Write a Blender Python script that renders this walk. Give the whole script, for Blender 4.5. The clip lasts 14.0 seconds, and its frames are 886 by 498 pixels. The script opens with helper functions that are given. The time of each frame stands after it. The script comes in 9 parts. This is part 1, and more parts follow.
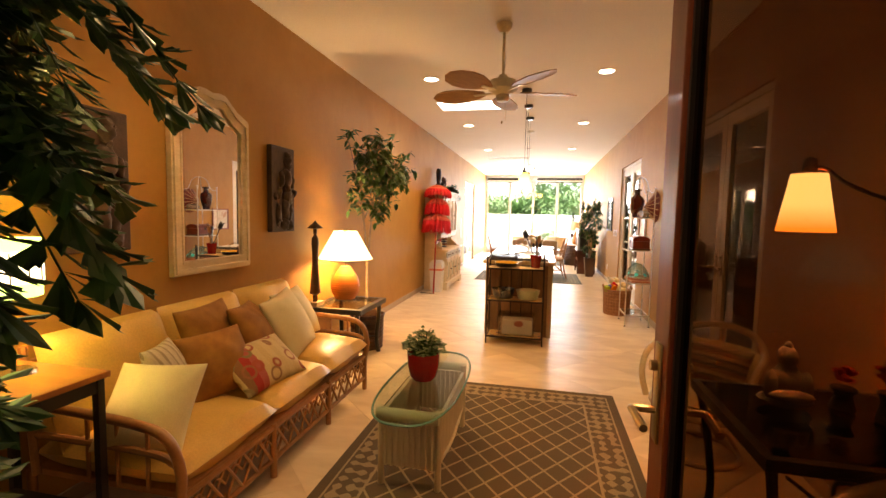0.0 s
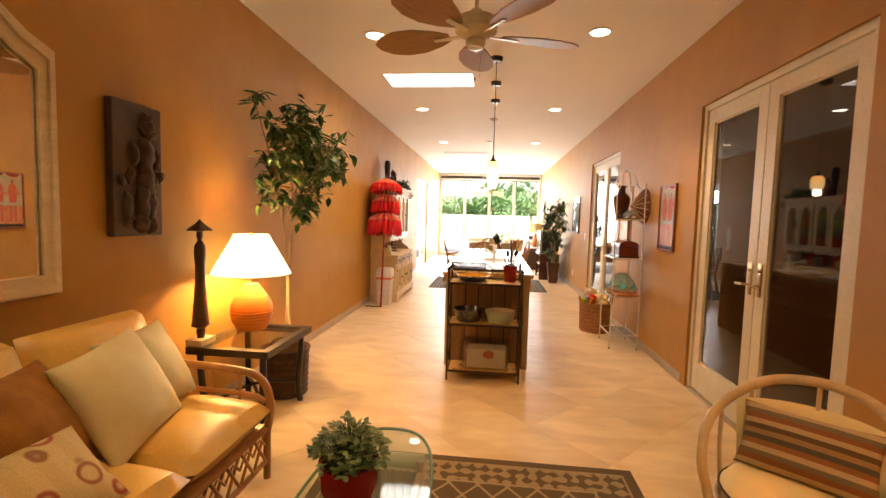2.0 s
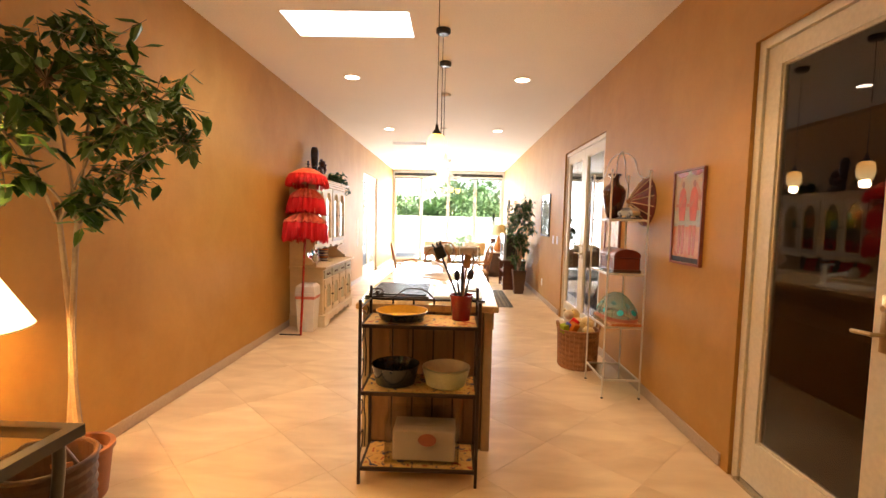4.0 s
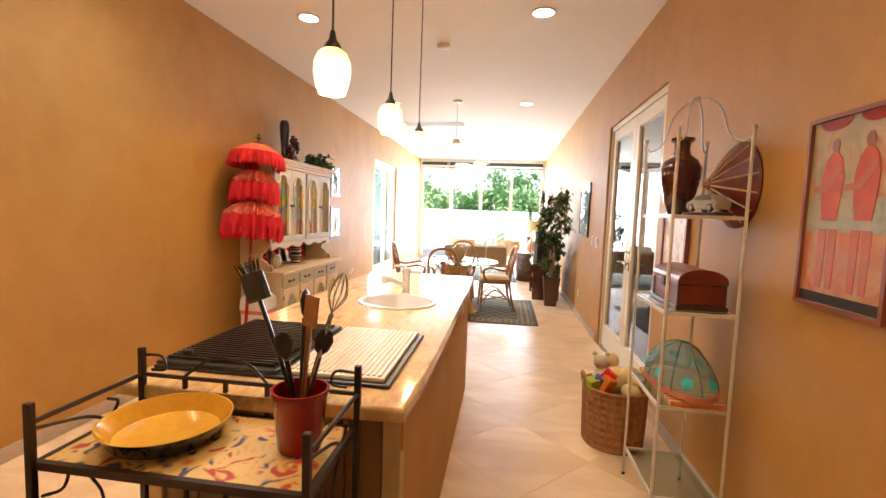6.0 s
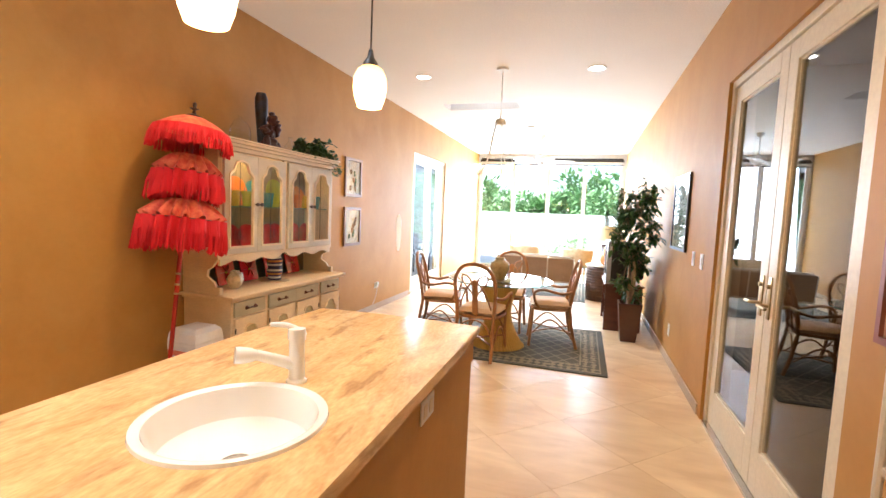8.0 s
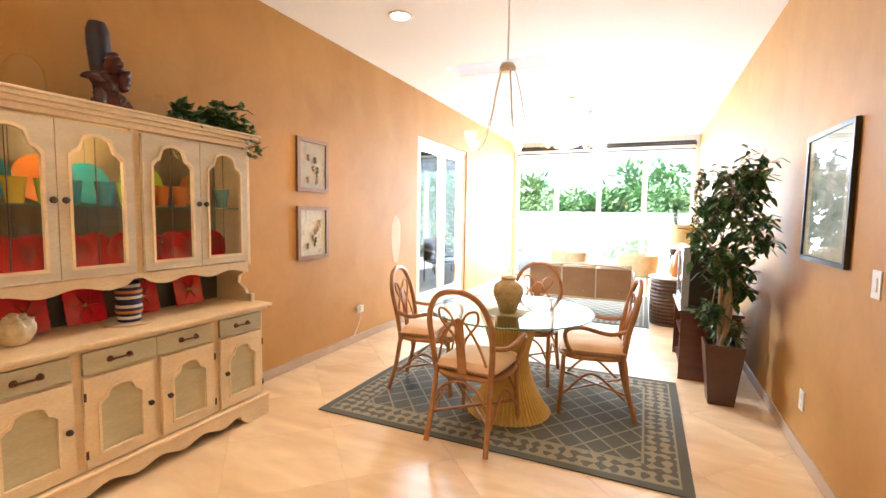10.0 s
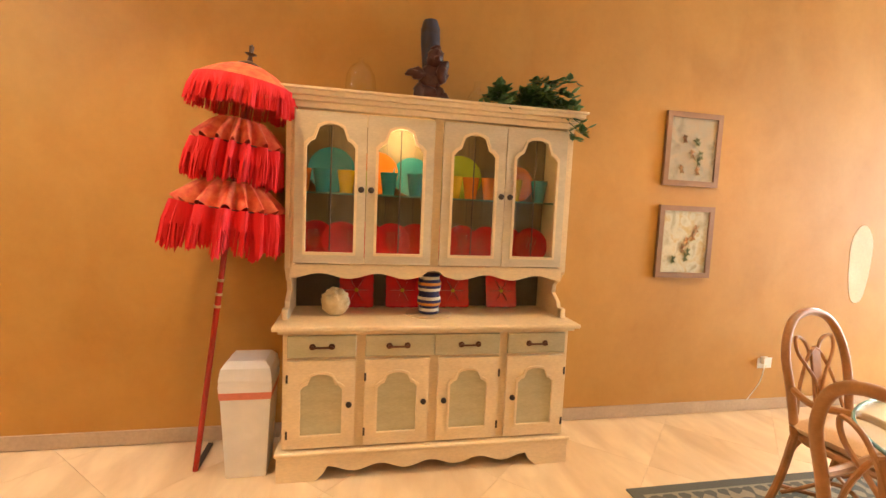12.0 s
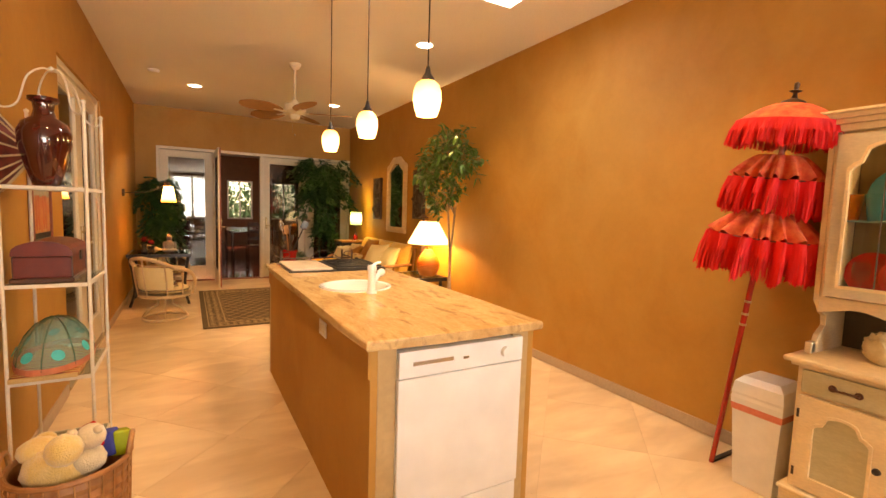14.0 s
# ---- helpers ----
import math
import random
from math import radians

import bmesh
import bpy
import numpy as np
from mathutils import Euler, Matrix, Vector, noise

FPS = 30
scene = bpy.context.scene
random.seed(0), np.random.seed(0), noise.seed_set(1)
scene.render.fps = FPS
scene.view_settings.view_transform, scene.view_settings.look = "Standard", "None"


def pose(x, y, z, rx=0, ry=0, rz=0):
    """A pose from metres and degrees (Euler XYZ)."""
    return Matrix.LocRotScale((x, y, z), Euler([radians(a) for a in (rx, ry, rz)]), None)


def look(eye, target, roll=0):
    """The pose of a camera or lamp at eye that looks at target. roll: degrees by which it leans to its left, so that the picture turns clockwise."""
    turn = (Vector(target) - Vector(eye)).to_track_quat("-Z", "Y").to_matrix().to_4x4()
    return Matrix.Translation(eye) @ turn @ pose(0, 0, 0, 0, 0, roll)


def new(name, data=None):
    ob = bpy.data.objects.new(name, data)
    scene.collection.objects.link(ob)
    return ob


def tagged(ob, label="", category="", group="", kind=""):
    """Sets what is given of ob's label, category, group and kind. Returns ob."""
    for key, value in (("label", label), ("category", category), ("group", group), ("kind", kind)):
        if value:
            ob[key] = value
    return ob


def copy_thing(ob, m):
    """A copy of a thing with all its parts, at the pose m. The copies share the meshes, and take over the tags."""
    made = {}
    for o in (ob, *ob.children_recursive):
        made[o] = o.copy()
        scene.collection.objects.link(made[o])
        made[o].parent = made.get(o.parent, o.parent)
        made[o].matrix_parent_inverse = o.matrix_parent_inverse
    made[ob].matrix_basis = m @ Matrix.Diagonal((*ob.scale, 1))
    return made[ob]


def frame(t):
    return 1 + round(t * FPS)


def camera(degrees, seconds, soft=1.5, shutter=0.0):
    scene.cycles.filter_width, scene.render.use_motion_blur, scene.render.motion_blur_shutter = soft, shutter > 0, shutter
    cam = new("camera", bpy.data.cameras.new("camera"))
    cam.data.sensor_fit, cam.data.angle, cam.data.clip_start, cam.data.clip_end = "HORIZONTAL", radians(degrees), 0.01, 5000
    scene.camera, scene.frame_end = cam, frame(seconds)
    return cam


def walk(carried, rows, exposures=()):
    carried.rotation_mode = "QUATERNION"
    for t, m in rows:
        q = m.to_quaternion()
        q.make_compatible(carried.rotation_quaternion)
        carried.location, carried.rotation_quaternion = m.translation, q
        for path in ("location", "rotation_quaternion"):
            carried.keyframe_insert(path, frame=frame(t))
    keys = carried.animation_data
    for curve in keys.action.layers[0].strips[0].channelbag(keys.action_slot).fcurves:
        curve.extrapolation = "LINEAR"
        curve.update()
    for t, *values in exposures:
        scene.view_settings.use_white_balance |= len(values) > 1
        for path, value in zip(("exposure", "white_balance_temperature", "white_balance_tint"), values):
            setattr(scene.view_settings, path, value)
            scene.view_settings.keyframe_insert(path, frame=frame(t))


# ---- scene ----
cam = camera(89.2, 14.0)
PATH = [
    (0, (-0.095, 0.512, 1.437), (-0.52, 2.46, 1.286), 1.1),
    (0.5, (-0.148, 0.761, 1.445), (-0.552, 2.714, 1.285), 1.1),
    (1, (-0.193, 1.062, 1.431), (-0.574, 3.019, 1.274), 1.2),
    (1.5, (-0.258, 1.37, 1.422), (-0.567, 3.34, 1.269), 1.4),
    (2, (-0.321, 1.688, 1.421), (-0.533, 3.671, 1.277), 1.6),
    (2.5, (-0.34, 2.046, 1.43), (-0.461, 4.037, 1.291), 1.6),
    (3, (-0.333, 2.427, 1.427), (-0.367, 4.422, 1.295), 1.6),
    (5.5, (0.192, 4.364, 1.405), (0.02, 6.351, 1.259), 1.4),
    (6, (0.307, 4.718, 1.423), (0.04, 6.694, 1.259), 2.1),
    (6.5, (0.409, 5.109, 1.418), (0.029, 7.065, 1.247), 2.2),
    (7, (0.468, 5.522, 1.421), (-0.02, 7.454, 1.245), 2.5),
    (7.5, (0.518, 5.898, 1.435), (-0.061, 7.804, 1.262), 2.6),
    (8, (0.506, 6.287, 1.431), (-0.086, 8.19, 1.268), 2.4),
    (8.2, (0.514, 6.443, 1.441), (-0.076, 8.347, 1.279), 1.9),
    (10.3, (0.508, 8.282, 1.367), (-0.429, 10.043, 1.215), 0.7),
    (10.5, (0.491, 8.404, 1.341), (-0.556, 10.102, 1.195), 0.9),
    (11, (0.466, 8.693, 1.313), (-0.923, 10.123, 1.158), 1.5),
    (11.5, (0.39, 8.967, 1.368), (-1.336, 9.956, 1.163), 1.7),
    (12, (0.345, 9.148, 1.350), (-1.606, 9.553, 1.176), 2.5),
    (12.5, (0.389, 9.281, 1.338), (-1.589, 9.008, 1.221), 2.2),
    (13, (0.466, 9.436, 1.357), (-1.269, 8.448, 1.247), 1.8),
    (13.5, (0.542, 9.645, 1.384), (-0.8, 8.17, 1.237), 2.3),
    (14, (0.63, 9.803, 1.397), (-0.353, 8.07, 1.228), 1.8),
]
walk(cam, [(t, look(eye, target, roll)) for t, eye, target, roll in PATH],
     exposures=[(0, 1.72, 7450, 16), (3, 1.66, 7250, 16), (5.5, 1.70, 6500, 14), (7.5, 1.82, 5750, 11), (10.5, 2.02, 5850, 10), (11.6, 2.06, 6150, 10), (12.3, 2.06, 7300, 12), (13, 1.98, 8000, 15), (14, 1.90, 8500, 18)])

# ---- world, sun and large lights ----
WARM = (1.0, 0.62, 0.30)
world = bpy.data.worlds.new("world")
scene.world = world
world.use_nodes = True
wn = world.node_tree.nodes
sky = wn.new("ShaderNodeTexSky")
sky.sky_type, sky.sun_disc = "NISHITA", False
sky.sun_elevation, sky.sun_rotation = radians(56), radians(205)
wn["Background"].inputs["Strength"].default_value = 0.15
world.node_tree.links.new(sky.outputs[0], wn["Background"].inputs["Color"])


def lamp(name, kind, loc, power, color=(1, 1, 1), size=0.1, rot=(0, 0, 0), **more):
    data = bpy.data.lights.new(name, kind)
    data.energy, data.color = power * (0.42 if kind in ("POINT", "SPOT") else 1), color
    if kind == "AREA":
        data.shape, data.size, data.size_y = "RECTANGLE", size if not isinstance(size, tuple) else size[0], size if not isinstance(size, tuple) else size[1]
    elif kind != "SUN":
        data.shadow_soft_size = size
    for k, v in more.items():
        if k == "spot":
            data.spot_size, data.spot_blend = radians(v), 0.6
    ob = new(name, data)
    ob.matrix_world = pose(*loc, *rot)
    return ob


sun = lamp("sun", "SUN", (0, 0, 30), 5.0, (1.0, 0.95, 0.86))
sun.data.angle = radians(0.5)
sun.matrix_world = look((0, 0, 30), Vector((0, 0, 30)) - Vector((math.sin(radians(205)) * math.cos(radians(56)), math.cos(radians(205)) * math.cos(radians(56)), math.sin(radians(56)))))

XL, XR, YS, YN, H = -2.285, 1.40, 0.65, 18.2, 3.012
lamp("window_skylight", "AREA", ((XL + XR) / 2, YN + 0.25, 1.5), 178, (0.84, 0.92, 1.0), (3.5, 2.7), (98, 0, 180))
lamp("garden_door_skylight", "AREA", (XL - 0.35, 14.3, 2.2), 120, (0.84, 0.92, 1.0), (1.6, 0.45), (70, 0, -90))
lamp("roof_window_skylight", "AREA", (-1.10, 7.05, 3.42), 12, (0.9, 0.95, 1.0), (0.9, 0.45))


# ---- materials ----
def ramp(nt, fac, a, b, lo=0.3, hi=0.7):
    r = nt.nodes.new("ShaderNodeValToRGB")
    r.color_ramp.elements[0].position, r.color_ramp.elements[1].position = lo, hi
    r.color_ramp.elements[0].color, r.color_ramp.elements[1].color = (*a, 1), (*b, 1)
    nt.links.new(fac, r.inputs[0])
    return r.outputs[0]


def tex(nt, kind, scale, vec=None, **more):
    n = nt.nodes.new(kind)
    n.inputs["Scale"].default_value = scale
    for k, v in more.items():
        n.inputs[k].default_value = v
    if vec is not None:
        nt.links.new(vec, n.inputs["Vector"])
    return n


def stretch(nt, scale=(1, 1, 1), rot=(0, 0, 0), src="Object"):
    co = nt.nodes.new("ShaderNodeTexCoord")
    m = nt.nodes.new("ShaderNodeMapping")
    m.inputs["Scale"].default_value = scale
    m.inputs["Rotation"].default_value = [radians(a) for a in rot]
    nt.links.new(co.outputs[src], m.inputs["Vector"])
    return m.outputs[0]


def bumped(nt, bsdf, fac, strength=0.2, dist=0.01):
    b = nt.nodes.new("ShaderNodeBump")
    b.inputs["Strength"].default_value, b.inputs["Distance"].default_value = strength, dist
    nt.links.new(fac, b.inputs["Height"])
    nt.links.new(b.outputs[0], bsdf.inputs["Normal"])


def mixed(nt, fac, a, b, mode="MIX"):
    m = nt.nodes.new("ShaderNodeMix")
    m.data_type, m.blend_type = "RGBA", mode
    for sock, v in ((m.inputs[0], fac), (m.inputs[6], a), (m.inputs[7], b)):
        if isinstance(v, (int, float)):
            sock.default_value = v
        elif isinstance(v, tuple):
            sock.default_value = (*v, 1)
        else:
            nt.links.new(v, sock)
    return m.outputs[2]


def mat(name, a, b=None, rough=0.6, metal=0.0, scale=6.0, fine=60.0, bump=0.15, dist=0.002, stretched=(1, 1, 1), coat=0.0, trans=0.0, sheen=0.0, emit=None, power=0.0, sub=0.0, detail=4.0):
    """A surface of two colours mixed by a coarse and a fine noise, with fine relief."""
    m = bpy.data.materials.new(name)
    m.use_nodes = True
    nt = m.node_tree
    bs = nt.nodes["Principled BSDF"]
    b = b or tuple(c * 0.85 for c in a)
    vec = stretch(nt, stretched)
    n1 = tex(nt, "ShaderNodeTexNoise", scale, vec, Detail=detail)
    n2 = tex(nt, "ShaderNodeTexNoise", fine, vec, Detail=3.0)
    col = ramp(nt, n1.outputs["Fac"], a, b)
    col = mixed(nt, 0.18, col, ramp(nt, n2.outputs["Fac"], (0.35, 0.35, 0.35), (1, 1, 1)), "MULTIPLY")
    nt.links.new(col, bs.inputs["Base Color"])
    bs.inputs["Roughness"].default_value, bs.inputs["Metallic"].default_value = rough, metal
    bs.inputs["Coat Weight"].default_value = coat
    bs.inputs["Transmission Weight"].default_value = trans
    bs.inputs["Sheen Weight"].default_value = sheen
    if emit:
        bs.inputs["Emission Color"].default_value, bs.inputs["Emission Strength"].default_value = (*emit, 1), power
    if bump:
        bumped(nt, bs, n2.outputs["Fac"], bump, dist)
    return m


def glass(name, tint=(0.97, 0.99, 0.98), gloss=0.06, rough=0.0, rim=1.0):
    m = bpy.data.materials.new(name)
    m.use_nodes = True
    nt = m.node_tree
    nt.nodes.clear()
    out, mx = nt.nodes.new("ShaderNodeOutputMaterial"), nt.nodes.new("ShaderNodeMixShader")
    tr, gl, fr = nt.nodes.new("ShaderNodeBsdfTransparent"), nt.nodes.new("ShaderNodeBsdfGlossy"), nt.nodes.new("ShaderNodeLayerWeight")
    add, pw = nt.nodes.new("ShaderNodeMath"), nt.nodes.new("ShaderNodeMath")
    pw.operation, pw.inputs[1].default_value = "POWER", 5.0
    tr.inputs["Color"].default_value = (*tint, 1)
    gl.inputs["Roughness"].default_value = rough
    fr.inputs["Blend"].default_value = 0.5
    nt.links.new(fr.outputs["Facing"], pw.inputs[0])
    add.inputs[1].default_value = gloss
    nt.links.new(pw.outputs[0], add.inputs[0])
    add.operation, add.inputs[1].default_value, add.inputs[2].default_value = "MULTIPLY_ADD", rim, gloss
    nt.links.new(add.outputs[0], mx.inputs[0])
    nt.links.new(tr.outputs[0], mx.inputs[1])
    nt.links.new(gl.outputs[0], mx.inputs[2])
    nt.links.new(mx.outputs[0], out.inputs["Surface"])
    return m


def glow(name, color, power, edge=None, z0=0.0, z1=1.0):
    """A lit shade: it glows, and more so lower or higher if edge is given."""
    m = bpy.data.materials.new(name)
    m.use_nodes = True
    nt = m.node_tree
    bs = nt.nodes["Principled BSDF"]
    bs.inputs["Base Color"].default_value = (*color, 1)
    bs.inputs["Roughness"].default_value = 0.4
    bs.inputs["Emission Strength"].default_value = power * 0.45
    bs.inputs["Emission Color"].default_value = (*color, 1)
    if edge:
        co, sp, mr = nt.nodes.new("ShaderNodeTexCoord"), nt.nodes.new("ShaderNodeSeparateXYZ"), nt.nodes.new("ShaderNodeMapRange")
        mr.inputs["From Min"].default_value, mr.inputs["From Max"].default_value = z0, z1
        nt.links.new(co.outputs["Object"], sp.inputs[0])
        nt.links.new(sp.outputs["Z"], mr.inputs["Value"])
        nt.links.new(mixed(nt, mr.outputs[0], color, edge), bs.inputs["Emission Color"])
    return m


def plaster(name, a, b, c):
    """Hand-trowelled wall plaster: cloudy colour with faint streaks and soft relief."""
    m = bpy.data.materials.new(name)
    m.use_nodes = True
    nt = m.node_tree
    bs = nt.nodes["Principled BSDF"]
    vec = stretch(nt, (1, 1, 1))
    big = tex(nt, "ShaderNodeTexNoise", 0.9, vec, Detail=5.0, Roughness=0.6)
    streak = tex(nt, "ShaderNodeTexNoise", 3.2, stretch(nt, (1, 1, 0.75)), Detail=6.0, Distortion=0.8)
    fine = tex(nt, "ShaderNodeTexNoise", 26.0, vec, Detail=5.0)
    col = mixed(nt, ramp(nt, streak.outputs["Fac"], (0, 0, 0), (0.5, 0.5, 0.5), 0.35, 0.8), ramp(nt, big.outputs["Fac"], a, b, 0.35, 0.65), c)
    col = mixed(nt, 0.1, col, ramp(nt, fine.outputs["Fac"], (0.5, 0.5, 0.5), (1, 1, 1)), "MULTIPLY")
    nt.links.new(col, bs.inputs["Base Color"])
    bs.inputs["Roughness"].default_value = 0.62
    bumped(nt, bs, mixed(nt, 0.5, streak.outputs["Fac"], fine.outputs["Fac"]), 0.25, 0.006)
    return m


def floor_stone(name):
    """Large honed sandy slabs laid on the diagonal, with brown veins and tight joints."""
    m = bpy.data.materials.new(name)
    m.use_nodes = True
    nt = m.node_tree
    bs = nt.nodes["Principled BSDF"]
    info = nt.nodes.new("ShaderNodeObjectInfo")
    co = nt.nodes.new("ShaderNodeTexCoord")
    mp = nt.nodes.new("ShaderNodeMapping")
    comb = nt.nodes.new("ShaderNodeCombineXYZ")
    mul = nt.nodes.new("ShaderNodeMath")
    mul.operation = "MULTIPLY"
    mul.inputs[1].default_value = 37.0
    nt.links.new(info.outputs["Random"], mul.inputs[0])
    for i in range(3):
        nt.links.new(mul.outputs[0], comb.inputs[i])
    nt.links.new(co.outputs["Object"], mp.inputs["Vector"])
    nt.links.new(comb.outputs[0], mp.inputs["Location"])
    mp.inputs["Scale"].default_value = (0.6, 1.9, 1)
    mp.inputs["Rotation"].default_value = (0, 0, radians(62))
    n1 = tex(nt, "ShaderNodeTexNoise", 2.0, mp.outputs[0], Detail=7.0, Distortion=0.9)
    n2 = tex(nt, "ShaderNodeTexNoise", 5.0, mp.outputs[0], Detail=7.0, Distortion=0.8)
    col = ramp(nt, n1.outputs["Fac"], (0.86, 0.68, 0.44), (0.67, 0.48, 0.28), 0.32, 0.70)
    col = mixed(nt, ramp(nt, n2.outputs["Fac"], (0, 0, 0), (0.35, 0.35, 0.35), 0.3, 0.8), col, (0.48, 0.32, 0.18))
    tint = ramp(nt, info.outputs["Random"], (0.93, 0.92, 0.90), (1.0, 1.0, 1.0), 0.0, 1.0)
    nt.links.new(mixed(nt, 1.0, col, tint, "MULTIPLY"), bs.inputs["Base Color"])
    bs.inputs["Roughness"].default_value = 0.3
    nt.links.new(ramp(nt, n2.outputs["Fac"], (0.30, 0.30, 0.30), (0.38, 0.38, 0.38)), bs.inputs["Roughness"])
    bumped(nt, bs, n2.outputs["Fac"], 0.02, 0.001)
    return m


M_WALL = plaster("ochre_plaster", (0.475, 0.238, 0.046), (0.415, 0.198, 0.034), (0.54, 0.300, 0.075))
M_CEIL = mat("ceiling_paint", (0.87, 0.84, 0.79), (0.84, 0.81, 0.76), rough=0.8, scale=1.5, fine=90, bump=0.1)
M_FLOOR = floor_stone("sandy_stone")
M_JOINT = mat("floor_joint", (0.62, 0.45, 0.27), rough=0.8)
M_BASE = mat("stone_base", (0.52, 0.40, 0.28), (0.44, 0.32, 0.22), rough=0.45, scale=3)
M_CREAM = mat("cream_door_paint", (0.76, 0.68, 0.52), (0.72, 0.64, 0.48), rough=0.4, scale=3, fine=40, bump=0.06)
M_WHITE = mat("white_paint", (0.80, 0.79, 0.76), (0.77, 0.76, 0.73), rough=0.45, scale=3, fine=14, bump=0.03)
M_REDWOOD = mat("red_varnished_wood", (0.34, 0.075, 0.022), (0.20, 0.040, 0.012), rough=0.42, scale=3, fine=30, stretched=(6, 6, 0.6), coat=0.1)
# Near-black brown that holds the side room's dimness; also colours the roof beams.
M_DARK = mat("dim_room_beam_brown", (0.05, 0.028, 0.018), (0.04, 0.022, 0.014), rough=0.7, bump=0)
M_BLACK = mat("black_enamel", (0.02, 0.018, 0.016), (0.03, 0.026, 0.022), rough=0.3)
M_IRON = mat("dark_iron", (0.05, 0.04, 0.035), (0.09, 0.06, 0.045), rough=0.5, metal=0.6, fine=120, bump=0.3)
M_BRASS = mat("aged_brass", (0.55, 0.42, 0.22), (0.40, 0.29, 0.14), rough=0.3, metal=1.0)
M_NICKEL = mat("nickel", (0.62, 0.57, 0.50), rough=0.25, metal=1.0)
M_GLASS = glass("clear_glass", gloss=0.03)
# The half-dark tint dims what lies behind, standing in for unlit rooms.
M_DOORGLASS = glass("door_glass", (0.52, 0.51, 0.50), gloss=0.09)
M_TERRACEGLASS = glass("terrace_door_glass", (0.72, 0.74, 0.74), gloss=0.01, rim=0.12)
M_ENTRYGLASS = glass("entrance_glass", (0.40, 0.31, 0.24), gloss=0.002, rim=0.04)
M_FROST = bpy.data.materials.new("frosted_pane")
M_FROST.use_nodes = True
M_FROST.node_tree.links.new(M_FROST.node_tree.nodes.new("ShaderNodeBsdfTranslucent").outputs[0], M_FROST.node_tree.nodes["Material Output"].inputs["Surface"])
M_TABLEGLASS = glass("greenish_glass", (0.90, 0.96, 0.93), gloss=0.08, rim=0.7)
M_GLASSEDGE = mat("glass_edge", (0.20, 0.42, 0.34), (0.25, 0.48, 0.40), rough=0.1, trans=0.4, bump=0)
M_RATTAN = mat("honey_rattan", (0.46, 0.22, 0.08), (0.33, 0.14, 0.045), rough=0.38, scale=14, fine=80, coat=0.2)
M_RATTAN_PALE = mat("pale_rattan", (0.66, 0.50, 0.30), (0.56, 0.40, 0.22), rough=0.4, scale=14, fine=80, coat=0.15)
M_BUTTER = mat("butter_leather", (0.80, 0.50, 0.13), (0.72, 0.43, 0.10), rough=0.36, scale=5, fine=110, bump=0.2)
M_CREAMCLOTH = mat("cream_cloth", (0.80, 0.69, 0.38), (0.74, 0.62, 0.32), rough=0.75, scale=6, fine=220, bump=0.3)
M_BROWNCLOTH = mat("brown_velvet", (0.42, 0.185, 0.030), (0.27, 0.105, 0.015), rough=0.85, scale=11, fine=170, bump=0.6, dist=0.004)
M_LEAF = mat("leaf_green", (0.055, 0.14, 0.03), (0.03, 0.085, 0.02), rough=0.4, scale=9, fine=50, bump=0.1)
M_LEAFBRIGHT = mat("bright_leaf_green", (0.10, 0.21, 0.035), (0.04, 0.11, 0.02), rough=0.38, scale=7, fine=50, bump=0.1)
M_LEAFPALE = mat("pale_leaf", (0.30, 0.36, 0.18), (0.07, 0.15, 0.04), rough=0.45, scale=12, fine=60, bump=0.1)
M_LEAFDARK = mat("dark_leaf", (0.022, 0.075, 0.016), (0.012, 0.042, 0.010), rough=0.65, scale=9, bump=0.1)
M_PALMLEAF = mat("palm_leaf", (0.040, 0.115, 0.022), (0.018, 0.060, 0.012), rough=0.45, scale=9, bump=0.1)
M_BARK = mat("pale_bark", (0.44, 0.32, 0.20), (0.30, 0.20, 0.12), rough=0.8, scale=10, bump=0.4)
M_SOIL = mat("soil", (0.05, 0.035, 0.025), rough=0.95, scale=30, bump=0.6, dist=0.01)
M_REDGLAZE = mat("red_glaze", (0.34, 0.005, 0.007), (0.26, 0.004, 0.006), rough=0.22, scale=4, bump=0.0, coat=0.12)


# ---- mesh helpers ----
def group_at(name, label, category, m, group=""):
    ob = tagged(new(name), label, category, group)
    ob.matrix_world = m
    return ob


def part(name, bm, material, parent=None, label="", smooth=False, kind=""):
    me = bpy.data.meshes.new(name)
    bmesh.ops.recalc_face_normals(bm, faces=bm.faces)
    bm.to_mesh(me)
    bm.free()
    for mm in (material if isinstance(material, (list, tuple)) else [material]):
        me.materials.append(mm)
    if smooth:
        me.polygons.foreach_set("use_smooth", [True] * len(me.polygons))
        me.set_sharp_from_angle(angle=radians(40))
    ob = new(name, me)
    ob.parent = parent
    return tagged(ob, label, "", "", kind)


def box(bm, x0, x1, y0, y1, z0, z1, bevel=0.0, m=None):
    vs = [bm.verts.new((x, y, z)) for z in (z0, z1) for y in (y0, y1) for x in (x0, x1)]
    fs = [bm.faces.new([vs[i] for i in q]) for q in ((0, 2, 3, 1), (4, 5, 7, 6), (0, 1, 5, 4), (2, 6, 7, 3), (0, 4, 6, 2), (1, 3, 7, 5))]
    if bevel:
        es = list({e for f in fs for e in f.edges})
        out = bmesh.ops.bevel(bm, geom=es, offset=bevel, segments=2, affect="EDGES", profile=0.5)
        vs = list({v for v in out["verts"]} | {v for v in vs if v.is_valid})
    if m is not None:
        bmesh.ops.transform(bm, matrix=m, verts=[v for v in vs if v.is_valid])
    return bm


def boxes(*rows, bevel=0.0):
    bm = bmesh.new()
    for r in rows:
        box(bm, *r, bevel=bevel)
    return bm


